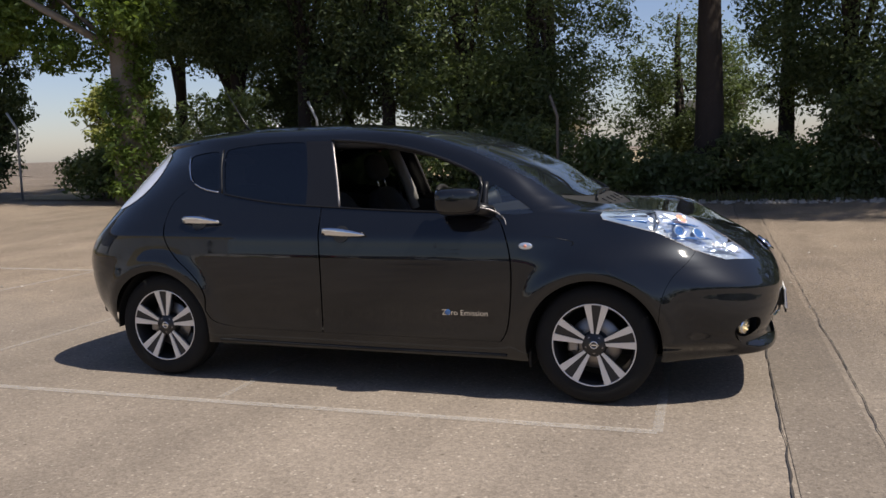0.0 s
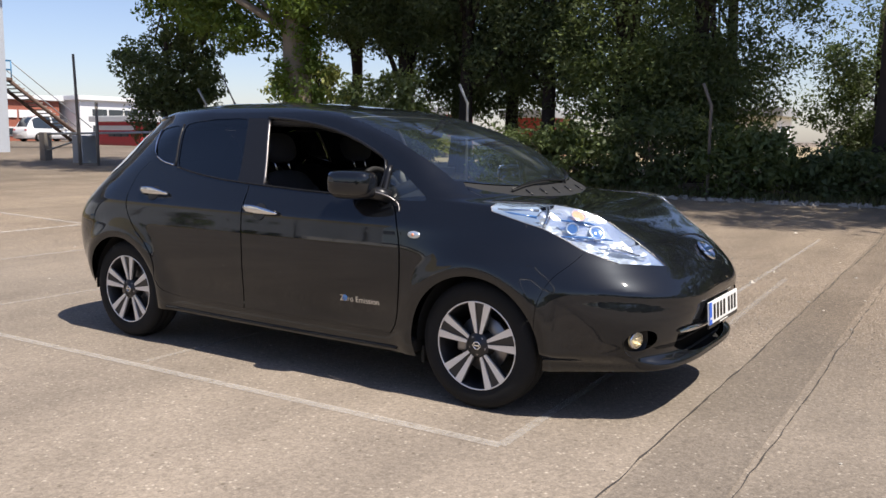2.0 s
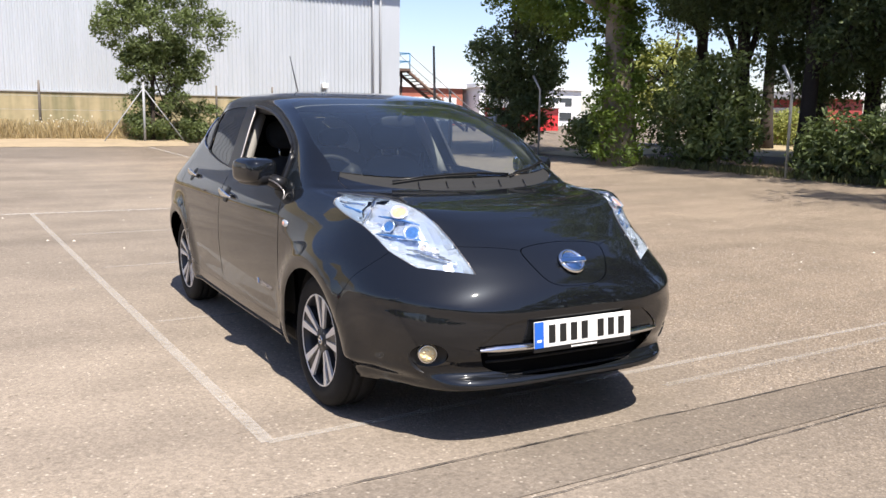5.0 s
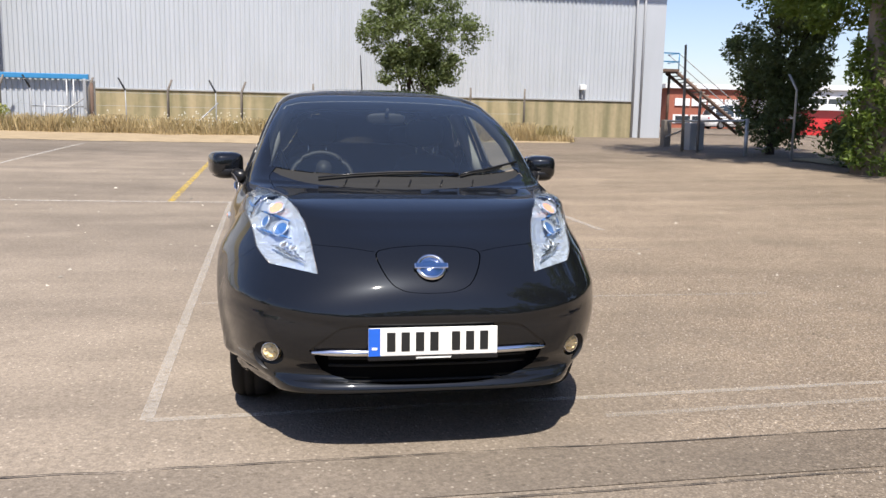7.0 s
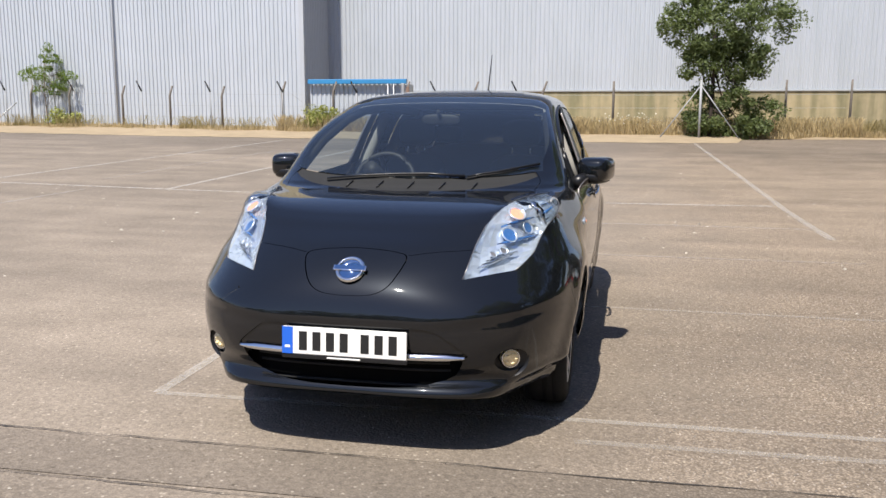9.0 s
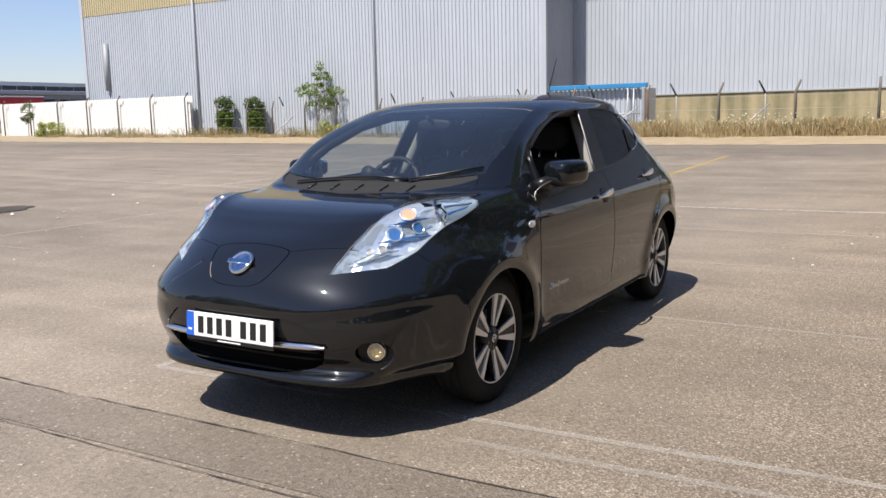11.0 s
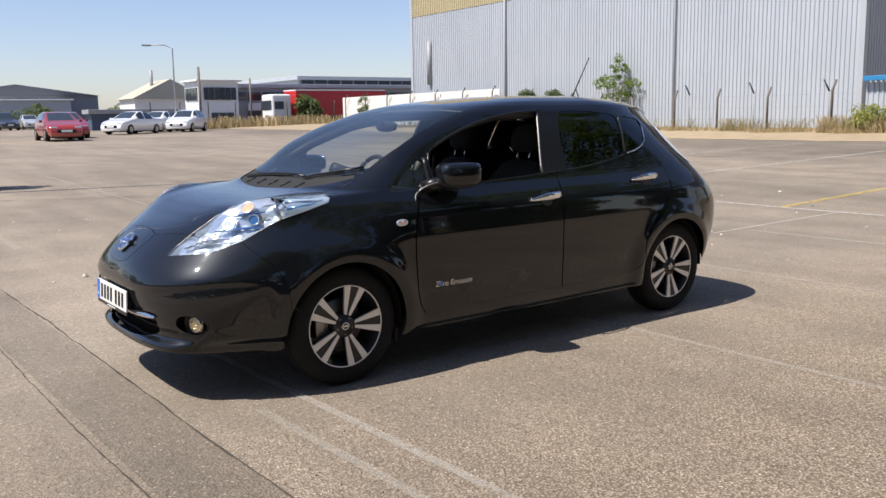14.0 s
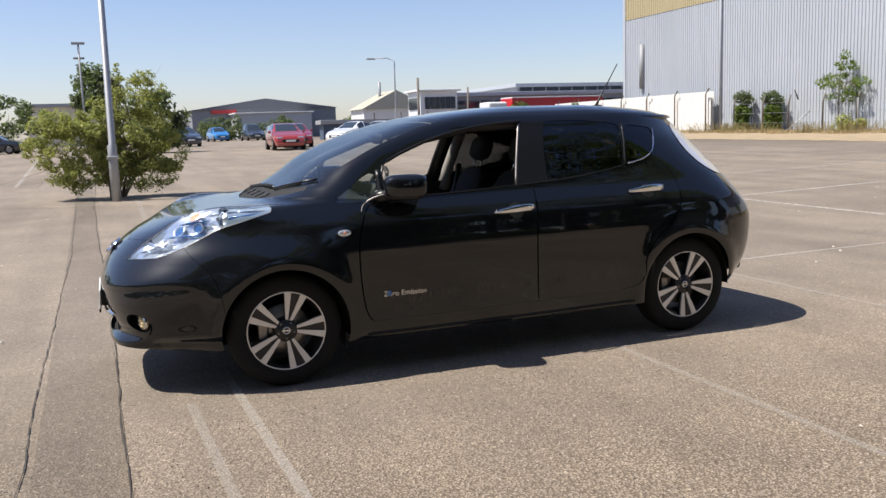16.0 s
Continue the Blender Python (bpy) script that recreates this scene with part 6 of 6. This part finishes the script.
STONE = mat("pale_grit", (.42, .385, .33), .9, spread=.2, island=.6)
tagged(mesh_object("gravel", pv, pf, STONE), "pale loose stones and bits of litter on the asphalt", "gravel", kind="stuff")


# ---- the car's fittings ----
def on_skin(x, z, side=1, out=0.0):
    """A place on the car's side, given as seen from the side."""
    p, n = skin_of(np.array([[float(round_x(x, z)) * SU, float(to_v(z))]]), -out)
    return Vector((p[0, 0], side * p[0, 1], p[0, 2])), Vector((n[0, 0], side * n[0, 1], n[0, 2]))


def on_nose(y, z, out=0.0):
    p, n = skin_of(np.array([[float(round_y(abs(y), z)) * SU, float(to_v(z))]]), -out)
    sg = 1 if y >= 0 else -1
    return Vector((p[0, 0], sg * p[0, 1], p[0, 2])), Vector((n[0, 0], sg * n[0, 1], n[0, 2]))


def squircle(name, centre, radii, material, parent, n=3.0, turn=None, seg=(28, 18), label=""):
    """A rounded block: a ball with squared-off sides."""
    vs, fs = [], []
    nu_, nv_ = seg

    def pw(v):
        return math.copysign(abs(v) ** (2 / n), v)
    for j in range(nv_ + 1):
        b = -math.pi / 2 + math.pi * j / nv_
        for i in range(nu_):
            a = 2 * math.pi * i / nu_
            v = Vector((pw(math.cos(b)) * pw(math.cos(a)) * radii[0], pw(math.cos(b)) * pw(math.sin(a)) * radii[1], pw(math.sin(b)) * radii[2]))
            if turn is not None:
                v = turn @ v
            vs.append(v + Vector(centre))
    for j in range(nv_):
        for i in range(nu_):
            q = j * nu_
            fs.append((q + i, q + (i + 1) % nu_, q + nu_ + (i + 1) % nu_, q + nu_ + i))
    ob = mesh_object(name, vs, fs, material, parent, True)
    if label:
        tagged(ob, label)
    return ob


def facing(n):
    """A turn that takes z to the normal n and x level."""
    z = Vector(n).normalized()
    x = Vector((0, 0, 1)).cross(z).normalized()
    return Matrix((x, z.cross(x), z)).transposed()


def turned(profile, centre, n, name, material, parent, seg=32, label=""):
    """Turns (radius, height) pairs about the normal n at a place."""
    m = facing(n)
    vs, fs = [], []
    k = len(profile)
    for i in range(seg):
        a = 2 * math.pi * i / seg
        for r, h in profile:
            vs.append(Vector(centre) + m @ Vector((r * math.cos(a), r * math.sin(a), h)))
    for i in range(seg):
        for j in range(k - 1):
            p, q = i * k + j, ((i + 1) % seg) * k + j
            fs.append((p, q, q + 1, p + 1))
    ob = mesh_object(name, vs, fs, material, parent, True)
    if label:
        tagged(ob, label)
    return ob


for sd in (1, -1):
    # door handles over their dark cups
    for (xa, za), (xb, zb) in (((.080, .902), (-.192, .919)), ((-.885, .966), (-1.156, .979))):
        cx, cz = (xa + xb) / 2, (za + zb) / 2
        c, n = on_skin(cx - .02, cz, sd)
        turned([(.0005, .002), (.042, .003), (.050, .0012)], c, n, "handle_cup", INK, car)
        vs, fs = [], []
        k = 14
        for i in range(k + 1):
            u = i / k
            p, nn = on_skin(xa + (xb - xa) * u, za + (zb - za) * u, sd, .018 + .018 * math.sin(math.pi * min(1, u * 1.05)) ** .6)
            h = .004 + .019 * min(1, u * 1.9) ** .6 * (1 if u < .93 else .75)
            up = Vector((0, 0, 1))
            for a in range(10):
                t = 2 * math.pi * a / 10
                vs.append(p + up * (h * math.sin(t)) + nn * (.009 * math.cos(t)))
        for i in range(k):
            for a in range(10):
                q = i * 10
                fs.append((q + a, q + (a + 1) % 10, q + 10 + (a + 1) % 10, q + 10 + a))
        fs += [tuple(range(10))[::-1], tuple(k * 10 + a for a in range(10))]
        tagged(mesh_object("door_handle", vs, fs, CHROME, car, True), "chrome door handle")
        for xx in (xa - .02, xb + .02):
            p, nn = on_skin(xx, cz, sd, -.005)
            q, _ = on_skin(xx, cz, sd, .025)
            tube_object("handle_stay", [p, q], .009, TRIM, car, 8)
    # side repeater
    c, n = on_skin(1.0, .853, sd)
    rep = squircle("side_repeater", c, (.038, .010, .019), LAMP_SILVER, car, 2.2)
    squircle("bulb", c + n * .006, (.010, .008, .010), LAMP_AMBER, rep, 2)
    # door mirror on its stalk
    mir = squircle("door_mirror", (.640, sd * .912, 1.100), (.124, .088, .068), PAINT, car, 3.8, Matrix.Rotation(sd * radians(-14), 3, "Z"))
    squircle("lower_housing", (.645, sd * .902, 1.060), (.119, .082, .040), TRIM, mir, 3.2, Matrix.Rotation(sd * radians(-14), 3, "Z"))
    squircle("mirror_glass", (.530, sd * .920, 1.105), (.010, .082, .056), CHROME, mir, 3.2, Matrix.Rotation(sd * radians(-14), 3, "Z"))
    tube_object("stalk", [(.80, sd * .800, 1.03), (.765, sd * .835, 1.045), (.70, sd * .87, 1.06)], [.034, .036, .034], TRIM, mir, 10)
    # thin bright line added in place of the reflection along the stalk's edge
    ends = [tuple(on_skin(.888, .962, sd, .002)[0]), tuple(on_skin(.876, .995, sd, .006)[0]), (.842, sd * .842, 1.030), (.79, sd * .862, 1.052), (.72, sd * .885, 1.064)]
    curve = smooth_line(ends, False, 2)
    tube_object("stalk_trim", curve, [.002 + .002 * min(1, k / 5) for k in range(len(curve))], STEEL, mir, 8)
    # fog lamp in its pocket
    c, n = on_nose(sd * .668, .420)[0], Vector((1, sd * .42, 0)).normalized()
    c = c - n * .030
    turned([(.082, -.006), (.066, -.018), (.034, -.020)], c, n, "fog_lamp_pocket", TRIM, car)
    lens = turned([(.042, -.012), (.038, -.004), (.034, .004), (.023, .010), (.0005, .012)], c, n, "fog_lamp", LAMP_WARM, car, label="round fog lamp with warm reflector")
    turned([(.041, -.006), (.039, .006), (.035, .005)], c, n, "rim", CHROME, lens)
    for a in range(5):
        d = facing(n) @ Vector((.019 * math.cos(a * 1.256), .019 * math.sin(a * 1.256), .008))
        squircle("facet", c + d, (.010, .010, .006), LAMP_WARM, lens, 2, seg=(10, 6))
    # window channels and trims
    def run(name, pts, r, material, out=.004, rounds=1, sides=8):
        pts = dense(smooth_line(pts, False, rounds), False, .04)
        return tube_object(name, [on_skin(x, z, sd, out)[0] for x, z in pts], r, material, car, sides)
    run("window_channel", [(-.118, 1.058), (-.165, 1.25), (-.222, 1.438)], .008, STEEL, -.006)
    run("belt_seal", [(.74, 1.027), (.5, 1.03), (.20, 1.04), (-.118, 1.056), (-.335, 1.068), (-.55, 1.085), (-.75, 1.112), (-.905, 1.14)], .0045, TRIM)
    run("window_divider", [(-.925, 1.148), (-.952, 1.27), (-.977, 1.408)], .006, TRIM, .002)
    run("quarter_trim", [(-.95, 1.152), (-1.06, 1.172), (-1.15, 1.21), (-1.20, 1.285), (-1.24, 1.37)], .005, CHROME, .002)
    run("window_frame", [(.72, 1.03), (.738, 1.20), (.66, 1.254), (.475, 1.330), (.26, 1.392), (.02, 1.431), (-.225, 1.448)], .009, TRIM, .001)
    run("quarter_post", [(.755, 1.03), (.752, 1.19)], .016, TRIM, 0)
    run("sill_trim", [(.88, .250), (0, .250), (-.92, .260)], .009, MATT, 0)
    # headlamp: reflector bowls, blue projector lenses, amber bulb, dividing bar and fins
    lamp = [o for o in car.children if o.name.startswith("headlamp")][0 if sd == 1 else 1]
    for (y, z), r, m, nm in (((.650, .962), .031, LAMP_AMBER, "indicator_bulb"), ((.625, .892), .030, LAMP_BLUE, "projector_lens"), ((.705, .903), .024, LAMP_BLUE, "projector_lens"),
                             ((.602, .842), .015, STEEL, "side_bulb"), ((.560, .836), .013, STEEL, "side_bulb")):
        c, n = on_nose(sd * y, z, -.013)
        # a shallow lens, pressed in rings
        turned([(r, 0), (r * .86, r * .08), (r * .80, r * .05), (r * .62, r * .12), (r * .56, r * .09), (r * .3, r * .15), (.0005, r * .16)], c, n, nm, m, lamp, 24)
        turned([(r * 1.32, .004), (r * 1.24, .009), (r * 1.06, .002), (r * .98, .001)], c, n, "bezel", LAMP_SILVER, lamp, 24)
    for y0, y1, z0, z1 in ((.585, .735, .925, .935), (.575, .745, .868, .874)):
        tube_object("projector_brow", [on_nose(sd * (y0 + (y1 - y0) * u), z0 + (z1 - z0) * u, -.013)[0] for u in np.linspace(0, 1, 7)], [.003, .006, .007, .007, .007, .006, .003], LAMP_BLUE, lamp, 6)
    # stepped strips of the reflector below the projectors
    for k in range(4):
        strip_pts = [on_nose(sd * y, z, -.011 - .002 * k)[0] for y, z in ((.50 + .016 * k, .792 + .012 * k), (.55 + .02 * k, .805 + .009 * k), (.60 + .02 * k, .815 + .006 * k))]
        tube_object("reflector_strip", strip_pts, [.003, .007, .004], CHROME, lamp, 5)
    bar = [on_nose(sd * y, z, -.014)[0] for y, z in ((.670, 1.012), (.722, .992), (.756, .953), (.768, .925), (.774, .908))]
    tube_object("dividing_bar", bar, .011, CHROME, lamp, 8)
    for dz in (0, 1, 2):
        line = [(1.40, 1.004 - dz * .010), (1.50, .997 - dz * .022), (1.62, .985 - dz * .030)]
        tube_object("light_guide", [on_skin(x, z, sd, -.018)[0] for x, z in line], .008, LAMP_BLUE if dz == 1 else CHROME, lamp, 8)
    edge_in = [on_nose(sd * y, z, .001)[0] for y, z in dense(HEADLAMP_IN, False, .03)]
    edge_out = [on_skin(x, z, sd, .001)[0] for x, z in dense(HEADLAMP_OUT, False, .03)]
    tube_object("seal", edge_in, .0018, STEEL, lamp, 6)
    tube_object("seal", edge_out, .0018, STEEL, lamp, 6)
    # wheel-side mud flap
    part("flap", box_bm((.985, sd * .70 - .07, .17), (1.0, sd * .70 + .07, .26), .004), MATT, car)

# number plate: backing, white face, blue band; its characters as plain bars
pm = Matrix.Translation((2.322, 0, .504)) @ Matrix.Rotation(radians(-4), 4, "Y")


def plate_box(name, y0, y1, z0, z1, x0, x1, material, parent, bevel=.002):
    ob = part(name, box_bm((x0, y0, z0), (x1, y1, z1), bevel), material, parent)
    ob.data.transform(pm)
    return ob


plate_box("plate_mount", -.20, .20, -.045, .045, -.05, -.012, TRIM, car)
plate = plate_box("number_plate", -.26, .26, -.056, .056, -.010, 0, PLATE_WHITE, car, .004)
tagged(plate, "white number plate with blue band")
plate_box("blue_band", -.26, -.214, -.055, .055, .0005, .0015, PLATE_BLUE, plate, 0)
for i in range(7):
    y0 = -.188 + i * .0575 + (.030 if i > 3 else 0)
    plate_box("character_bar", y0, y0 + .034, -.038, .038, .0005, .002, INK, plate, 0)
plate_box("band_mark", -.248, -.226, -.030, -.020, .0018, .0025, PLATE_WHITE, plate, 0)
plate_box("plate_holder", -.262, .262, -.074, -.056, -.012, -.002, TRIM, plate, .002)
plate_box("holder_text_bar", -.07, .07, -.068, -.062, -.0018, -.001, PLATE_WHITE, plate, 0)
# chrome bar of the grille, and its mesh
for sd in (1, -1):
    pts = [on_nose(sd * y, .452, .004)[0] for y in np.linspace(.10, .478, 12)]
    vs, fs = [], []
    for i, p in enumerate(pts):
        h = .012 if i < 10 else .012 - .004 * (i - 9)
        n = on_nose(sd * (.10 + .0344 * i), .452)[1]
        for dz, dn in ((-h, 0), (-h * .6, .010), (h * .6, .010), (h, 0)):
            vs.append(p + Vector((0, 0, dz)) + n * dn)
    for i in range(len(pts) - 1):
        for k in range(3):
            fs.append((4 * i + k, 4 * i + 4 + k, 4 * i + 5 + k, 4 * i + 1 + k))
    tagged(mesh_object("grille_bar", vs, fs, CHROME, car, True), "chrome grille bar")
for z in (.425, .395, .365, .335):
    tube_object("grille_slat", [on_nose(y, z, -.035)[0] for y in np.linspace(-.42, .42, 15)], .006, MATT, car, 6)
# backing coloured almost black to paint in the shade deep inside the opening
vs, fs = [], []
for i, y in enumerate(np.linspace(-.5, .5, 21)):
    for z in (.285, .47):
        vs.append(on_nose(y, z, -.08)[0])
    if i:
        q = 2 * i
        fs.append((q - 2, q - 1, q + 1, q))
mesh_object("grille_backing", vs, fs, mat("grille_shade_black", (.004, .004, .004), .95, spread=.2, spec=.08), car)
# badge: ring with a bar on a blue disc
c, n = on_nose(0, .778, .004)
badge = turned([(.0005, .010), (.050, .008), (.054, .0)], c, n, "badge", BADGE_BLUE, car, 40, "round blue badge with chrome ring and bar")
turned([(.046, .006), (.050, .014), (.058, .014), (.062, .004)], c, n, "ring", CHROME, badge, 40)
m = facing(n)
bm = box_bm((-.070, -.0125, .006), (.070, .0125, .019), .004)
bmesh.ops.transform(bm, matrix=Matrix.Translation(c) @ m.to_4x4(), verts=bm.verts[:])
part("bar", bm, CHROME, badge)
bm = box_bm((-.064, -.0095, .0185), (.064, .0095, .0205), .001)
bmesh.ops.transform(bm, matrix=Matrix.Translation(c) @ m.to_4x4(), verts=bm.verts[:])
part("mark", bm, BADGE_BLUE, badge)
# slogan on the doors
def slogan(side):
    cu = bpy.data.curves.new("slogan", "FONT")
    cu.body, cu.size, cu.extrude, cu.align_x, cu.align_y = "Zero Emission", .045, .0008, "CENTER", "CENTER"
    tmp = bpy.data.objects.new("tmp", cu)
    scene.collection.objects.link(tmp)
    dg = bpy.context.evaluated_depsgraph_get()
    me = bpy.data.meshes.new_from_object(tmp.evaluated_get(dg))
    bpy.data.objects.remove(tmp)
    me.materials.clear()
    me.materials.append(CHROME)
    p, n = on_skin(.655, .481, side, .001)
    me.transform(Matrix.Translation(p) @ facing(n).to_4x4())
    ob = new("slogan", me)
    ob.parent = car
    tagged(ob, "silver zero emission lettering")
    q, _ = on_skin(.655 - side * -.098, .484, side, .0025)
    squircle("letter_disc", q, (.017, .002, .017), LAMP_BLUE, ob, 2, seg=(16, 8))


for sd in (1, -1):
    slogan(sd)
# wipers
for pts in (((-.42, 1.076), (-.24, 1.092), (-.07, 1.101), (.10, 1.105), (.29, 1.096)), ((.30, 1.094), (.37, 1.108), (.45, 1.118), (.55, 1.136), (.645, 1.152))):
    arm = tube_object("wiper_arm", [on_nose(y, z - .010, .012)[0] for y, z in pts], [.004, .005, .006, .006, .007], TRIM, car, 8)
    tube_object("blade", [on_nose(y, z - .012, .004)[0] for y, z in pts[:4]], .005, MATT, arm, 6)
for y in (-.30, -.14, .02, .18, .34):
    tube_object("cowl_rib", [on_nose(y, 1.042, 0)[0], on_nose(y + .02, 1.066, .002)[0]], .0035, TRIM, car, 6)
# aerial and roof spoiler lip
part("aerial_base", box_bm((-1.22, -.02, 1.525), (-1.14, .02, 1.552), .008), TRIM, car)
tube_object("aerial", [(-1.17, 0, 1.545), (-1.20, 0, 1.59), (-1.36, 0, 1.85)], [.010, .006, .003], TRIM, car, 8)
tail_s = np.linspace(2, 3, 400)
tail_line = skin(tail_s, np.full(400, 1.452))
vs, fs = [], []
for i, y in enumerate(np.linspace(-.53, .53, 33)):
    xt = float(np.interp(-abs(y), -tail_line[:, 1], tail_line[:, 0]))
    out = .055 * (1 - (abs(y) / .53) ** 6)
    vs += [(xt + .10, y, 1.468 + .012 * (1 - y * y / .28)), (xt - out * .5, y, 1.462), (xt - out, y, 1.448), (xt - out, y, 1.440), (xt + .06, y, 1.425)]
    if i:
        q = 5 * (i - 1)
        fs += [(q + k, q + k + 1, q + k + 6, q + k + 5) for k in range(4)]
mesh_object("roof_spoiler", vs, fs, PAINT, car, True)

# ---- inside the car ----
for name in ("front_door", "rear_door"):
    for sd in (1, -1):
        sheet("door_card", kind == name, CABIN, car, .085, sd)
for sd in (1, -1):
    pts = [on_skin(x, z, sd, -.075)[0] for x, z in ((-.24, 1.0), (-.25, 1.12), (-.29, 1.28), (-.33, 1.42))]
    tube_object("pillar_lining", pts, [.045, .042, .04, .04], HEADLINER, car, 10)
    pts = [on_skin(x, z, sd, -.045)[0] for x, z in ((1.0, 1.14), (.72, 1.27), (.42, 1.385), (.10, 1.445), (-.4, 1.462), (-1.1, 1.43))]
    tube_object("roof_rail", pts, .032, CABIN, car, 8)
    tube_object("seat_belt", [Vector((-.33, sd * .63, 1.14)), Vector((-.25, sd * .55, .95)), Vector((-.2, sd * .5, .7))], [.02, .022, .022], TRIM, car, 6)
sheet("headlining", (kind == "roof") & (mx[:, 2] > 1.44), HEADLINER, car, .035, 0)


def car_seat(x, y):
    s = empty("seat", pose(x, y, .30))
    s.parent = car
    squircle("cushion", (.26, 0, .22), (.27, .25, .10), SEAT, s, 3.6)
    lean = Matrix.Rotation(radians(-20), 3, "Y")
    squircle("backrest", (-.07, 0, .50), (.075, .245, .34), SEAT, s, 3.4, lean)
    for k in (-1, 1):
        squircle("bolster", (-.04, k * .205, .46), (.07, .05, .29), SEAT, s, 2.8, lean)
        tube_object("headrest_post", [(-.165, k * .06, .80), (-.205, k * .06, .92)], .007, CHROME, s, 6)
    squircle("headrest", (-.215, 0, .965), (.055, .135, .095), SEAT, s, 2.8, lean)
    return s


car_seat(-.16, .37)
car_seat(-.19, -.37)
bench = empty("rear_seat", pose(-1.05, 0, .35))
bench.parent = car
squircle("cushion", (.12, 0, .20), (.26, .62, .11), SEAT, bench, 4)
squircle("backrest", (-.17, 0, .50), (.08, .62, .32), SEAT, bench, 4, Matrix.Rotation(radians(-18), 3, "Y"))
for y in (-.36, .36):
    squircle("headrest", (-.30, y, .88), (.05, .13, .07), SEAT, bench, 2.8)
# dashboard, wheel and inside mirror
vs, fs = [], []
prof = ((1.22, 1.035), (1.05, 1.035), (.85, 1.025), (.70, 1.005), (.60, .96), (.585, .90), (.62, .78), (.70, .55), (.72, .30))
for y in np.linspace(-.70, .70, 15):
    hood = .045 * math.exp(-((y + .37) / .17) ** 2)
    for i, (x, z) in enumerate(prof):
        vs.append((x - .10 * (y / .7) ** 2 * (i < 2), y * (.92 if i == 0 else 1), z + (hood if 2 <= i <= 4 else 0)))
for j in range(14):
    for i in range(len(prof) - 1):
        q = j * len(prof) + i
        fs.append((q, q + 1, q + len(prof) + 1, q + len(prof)))
mesh_object("dashboard", vs, fs, CABIN, car, True)
ang = radians(24)
rot = Matrix.Rotation(-ang, 3, "Y")
sw = empty("steering_wheel", Matrix.Translation((.44, -.37, .985)) @ rot.to_4x4())
sw.parent = car
tube_object("rim", [(0, .185 * math.cos(a), .185 * math.sin(a)) for a in np.linspace(0, 2 * math.pi, 41)], .016, CABIN, sw, 10)
squircle("boss", (.02, 0, 0), (.03, .075, .06), CABIN, sw, 2.6)
for a in (radians(0), radians(180), radians(270)):
    tube_object("spoke", [(.015, .05 * math.cos(a), .05 * math.sin(a)), (0, .18 * math.cos(a), .18 * math.sin(a))], .014, GALV, sw, 8)
tube_object("column", [(.02, 0, 0), (.30, 0, -.02)], .045, CABIN, sw, 10)
squircle("inside_mirror", (.52, 0, 1.365), (.018, .115, .034), CABIN, car, 3)
tube_object("mirror_stem", [(.54, 0, 1.38), (.60, 0, 1.415)], .012, CABIN, car, 8)
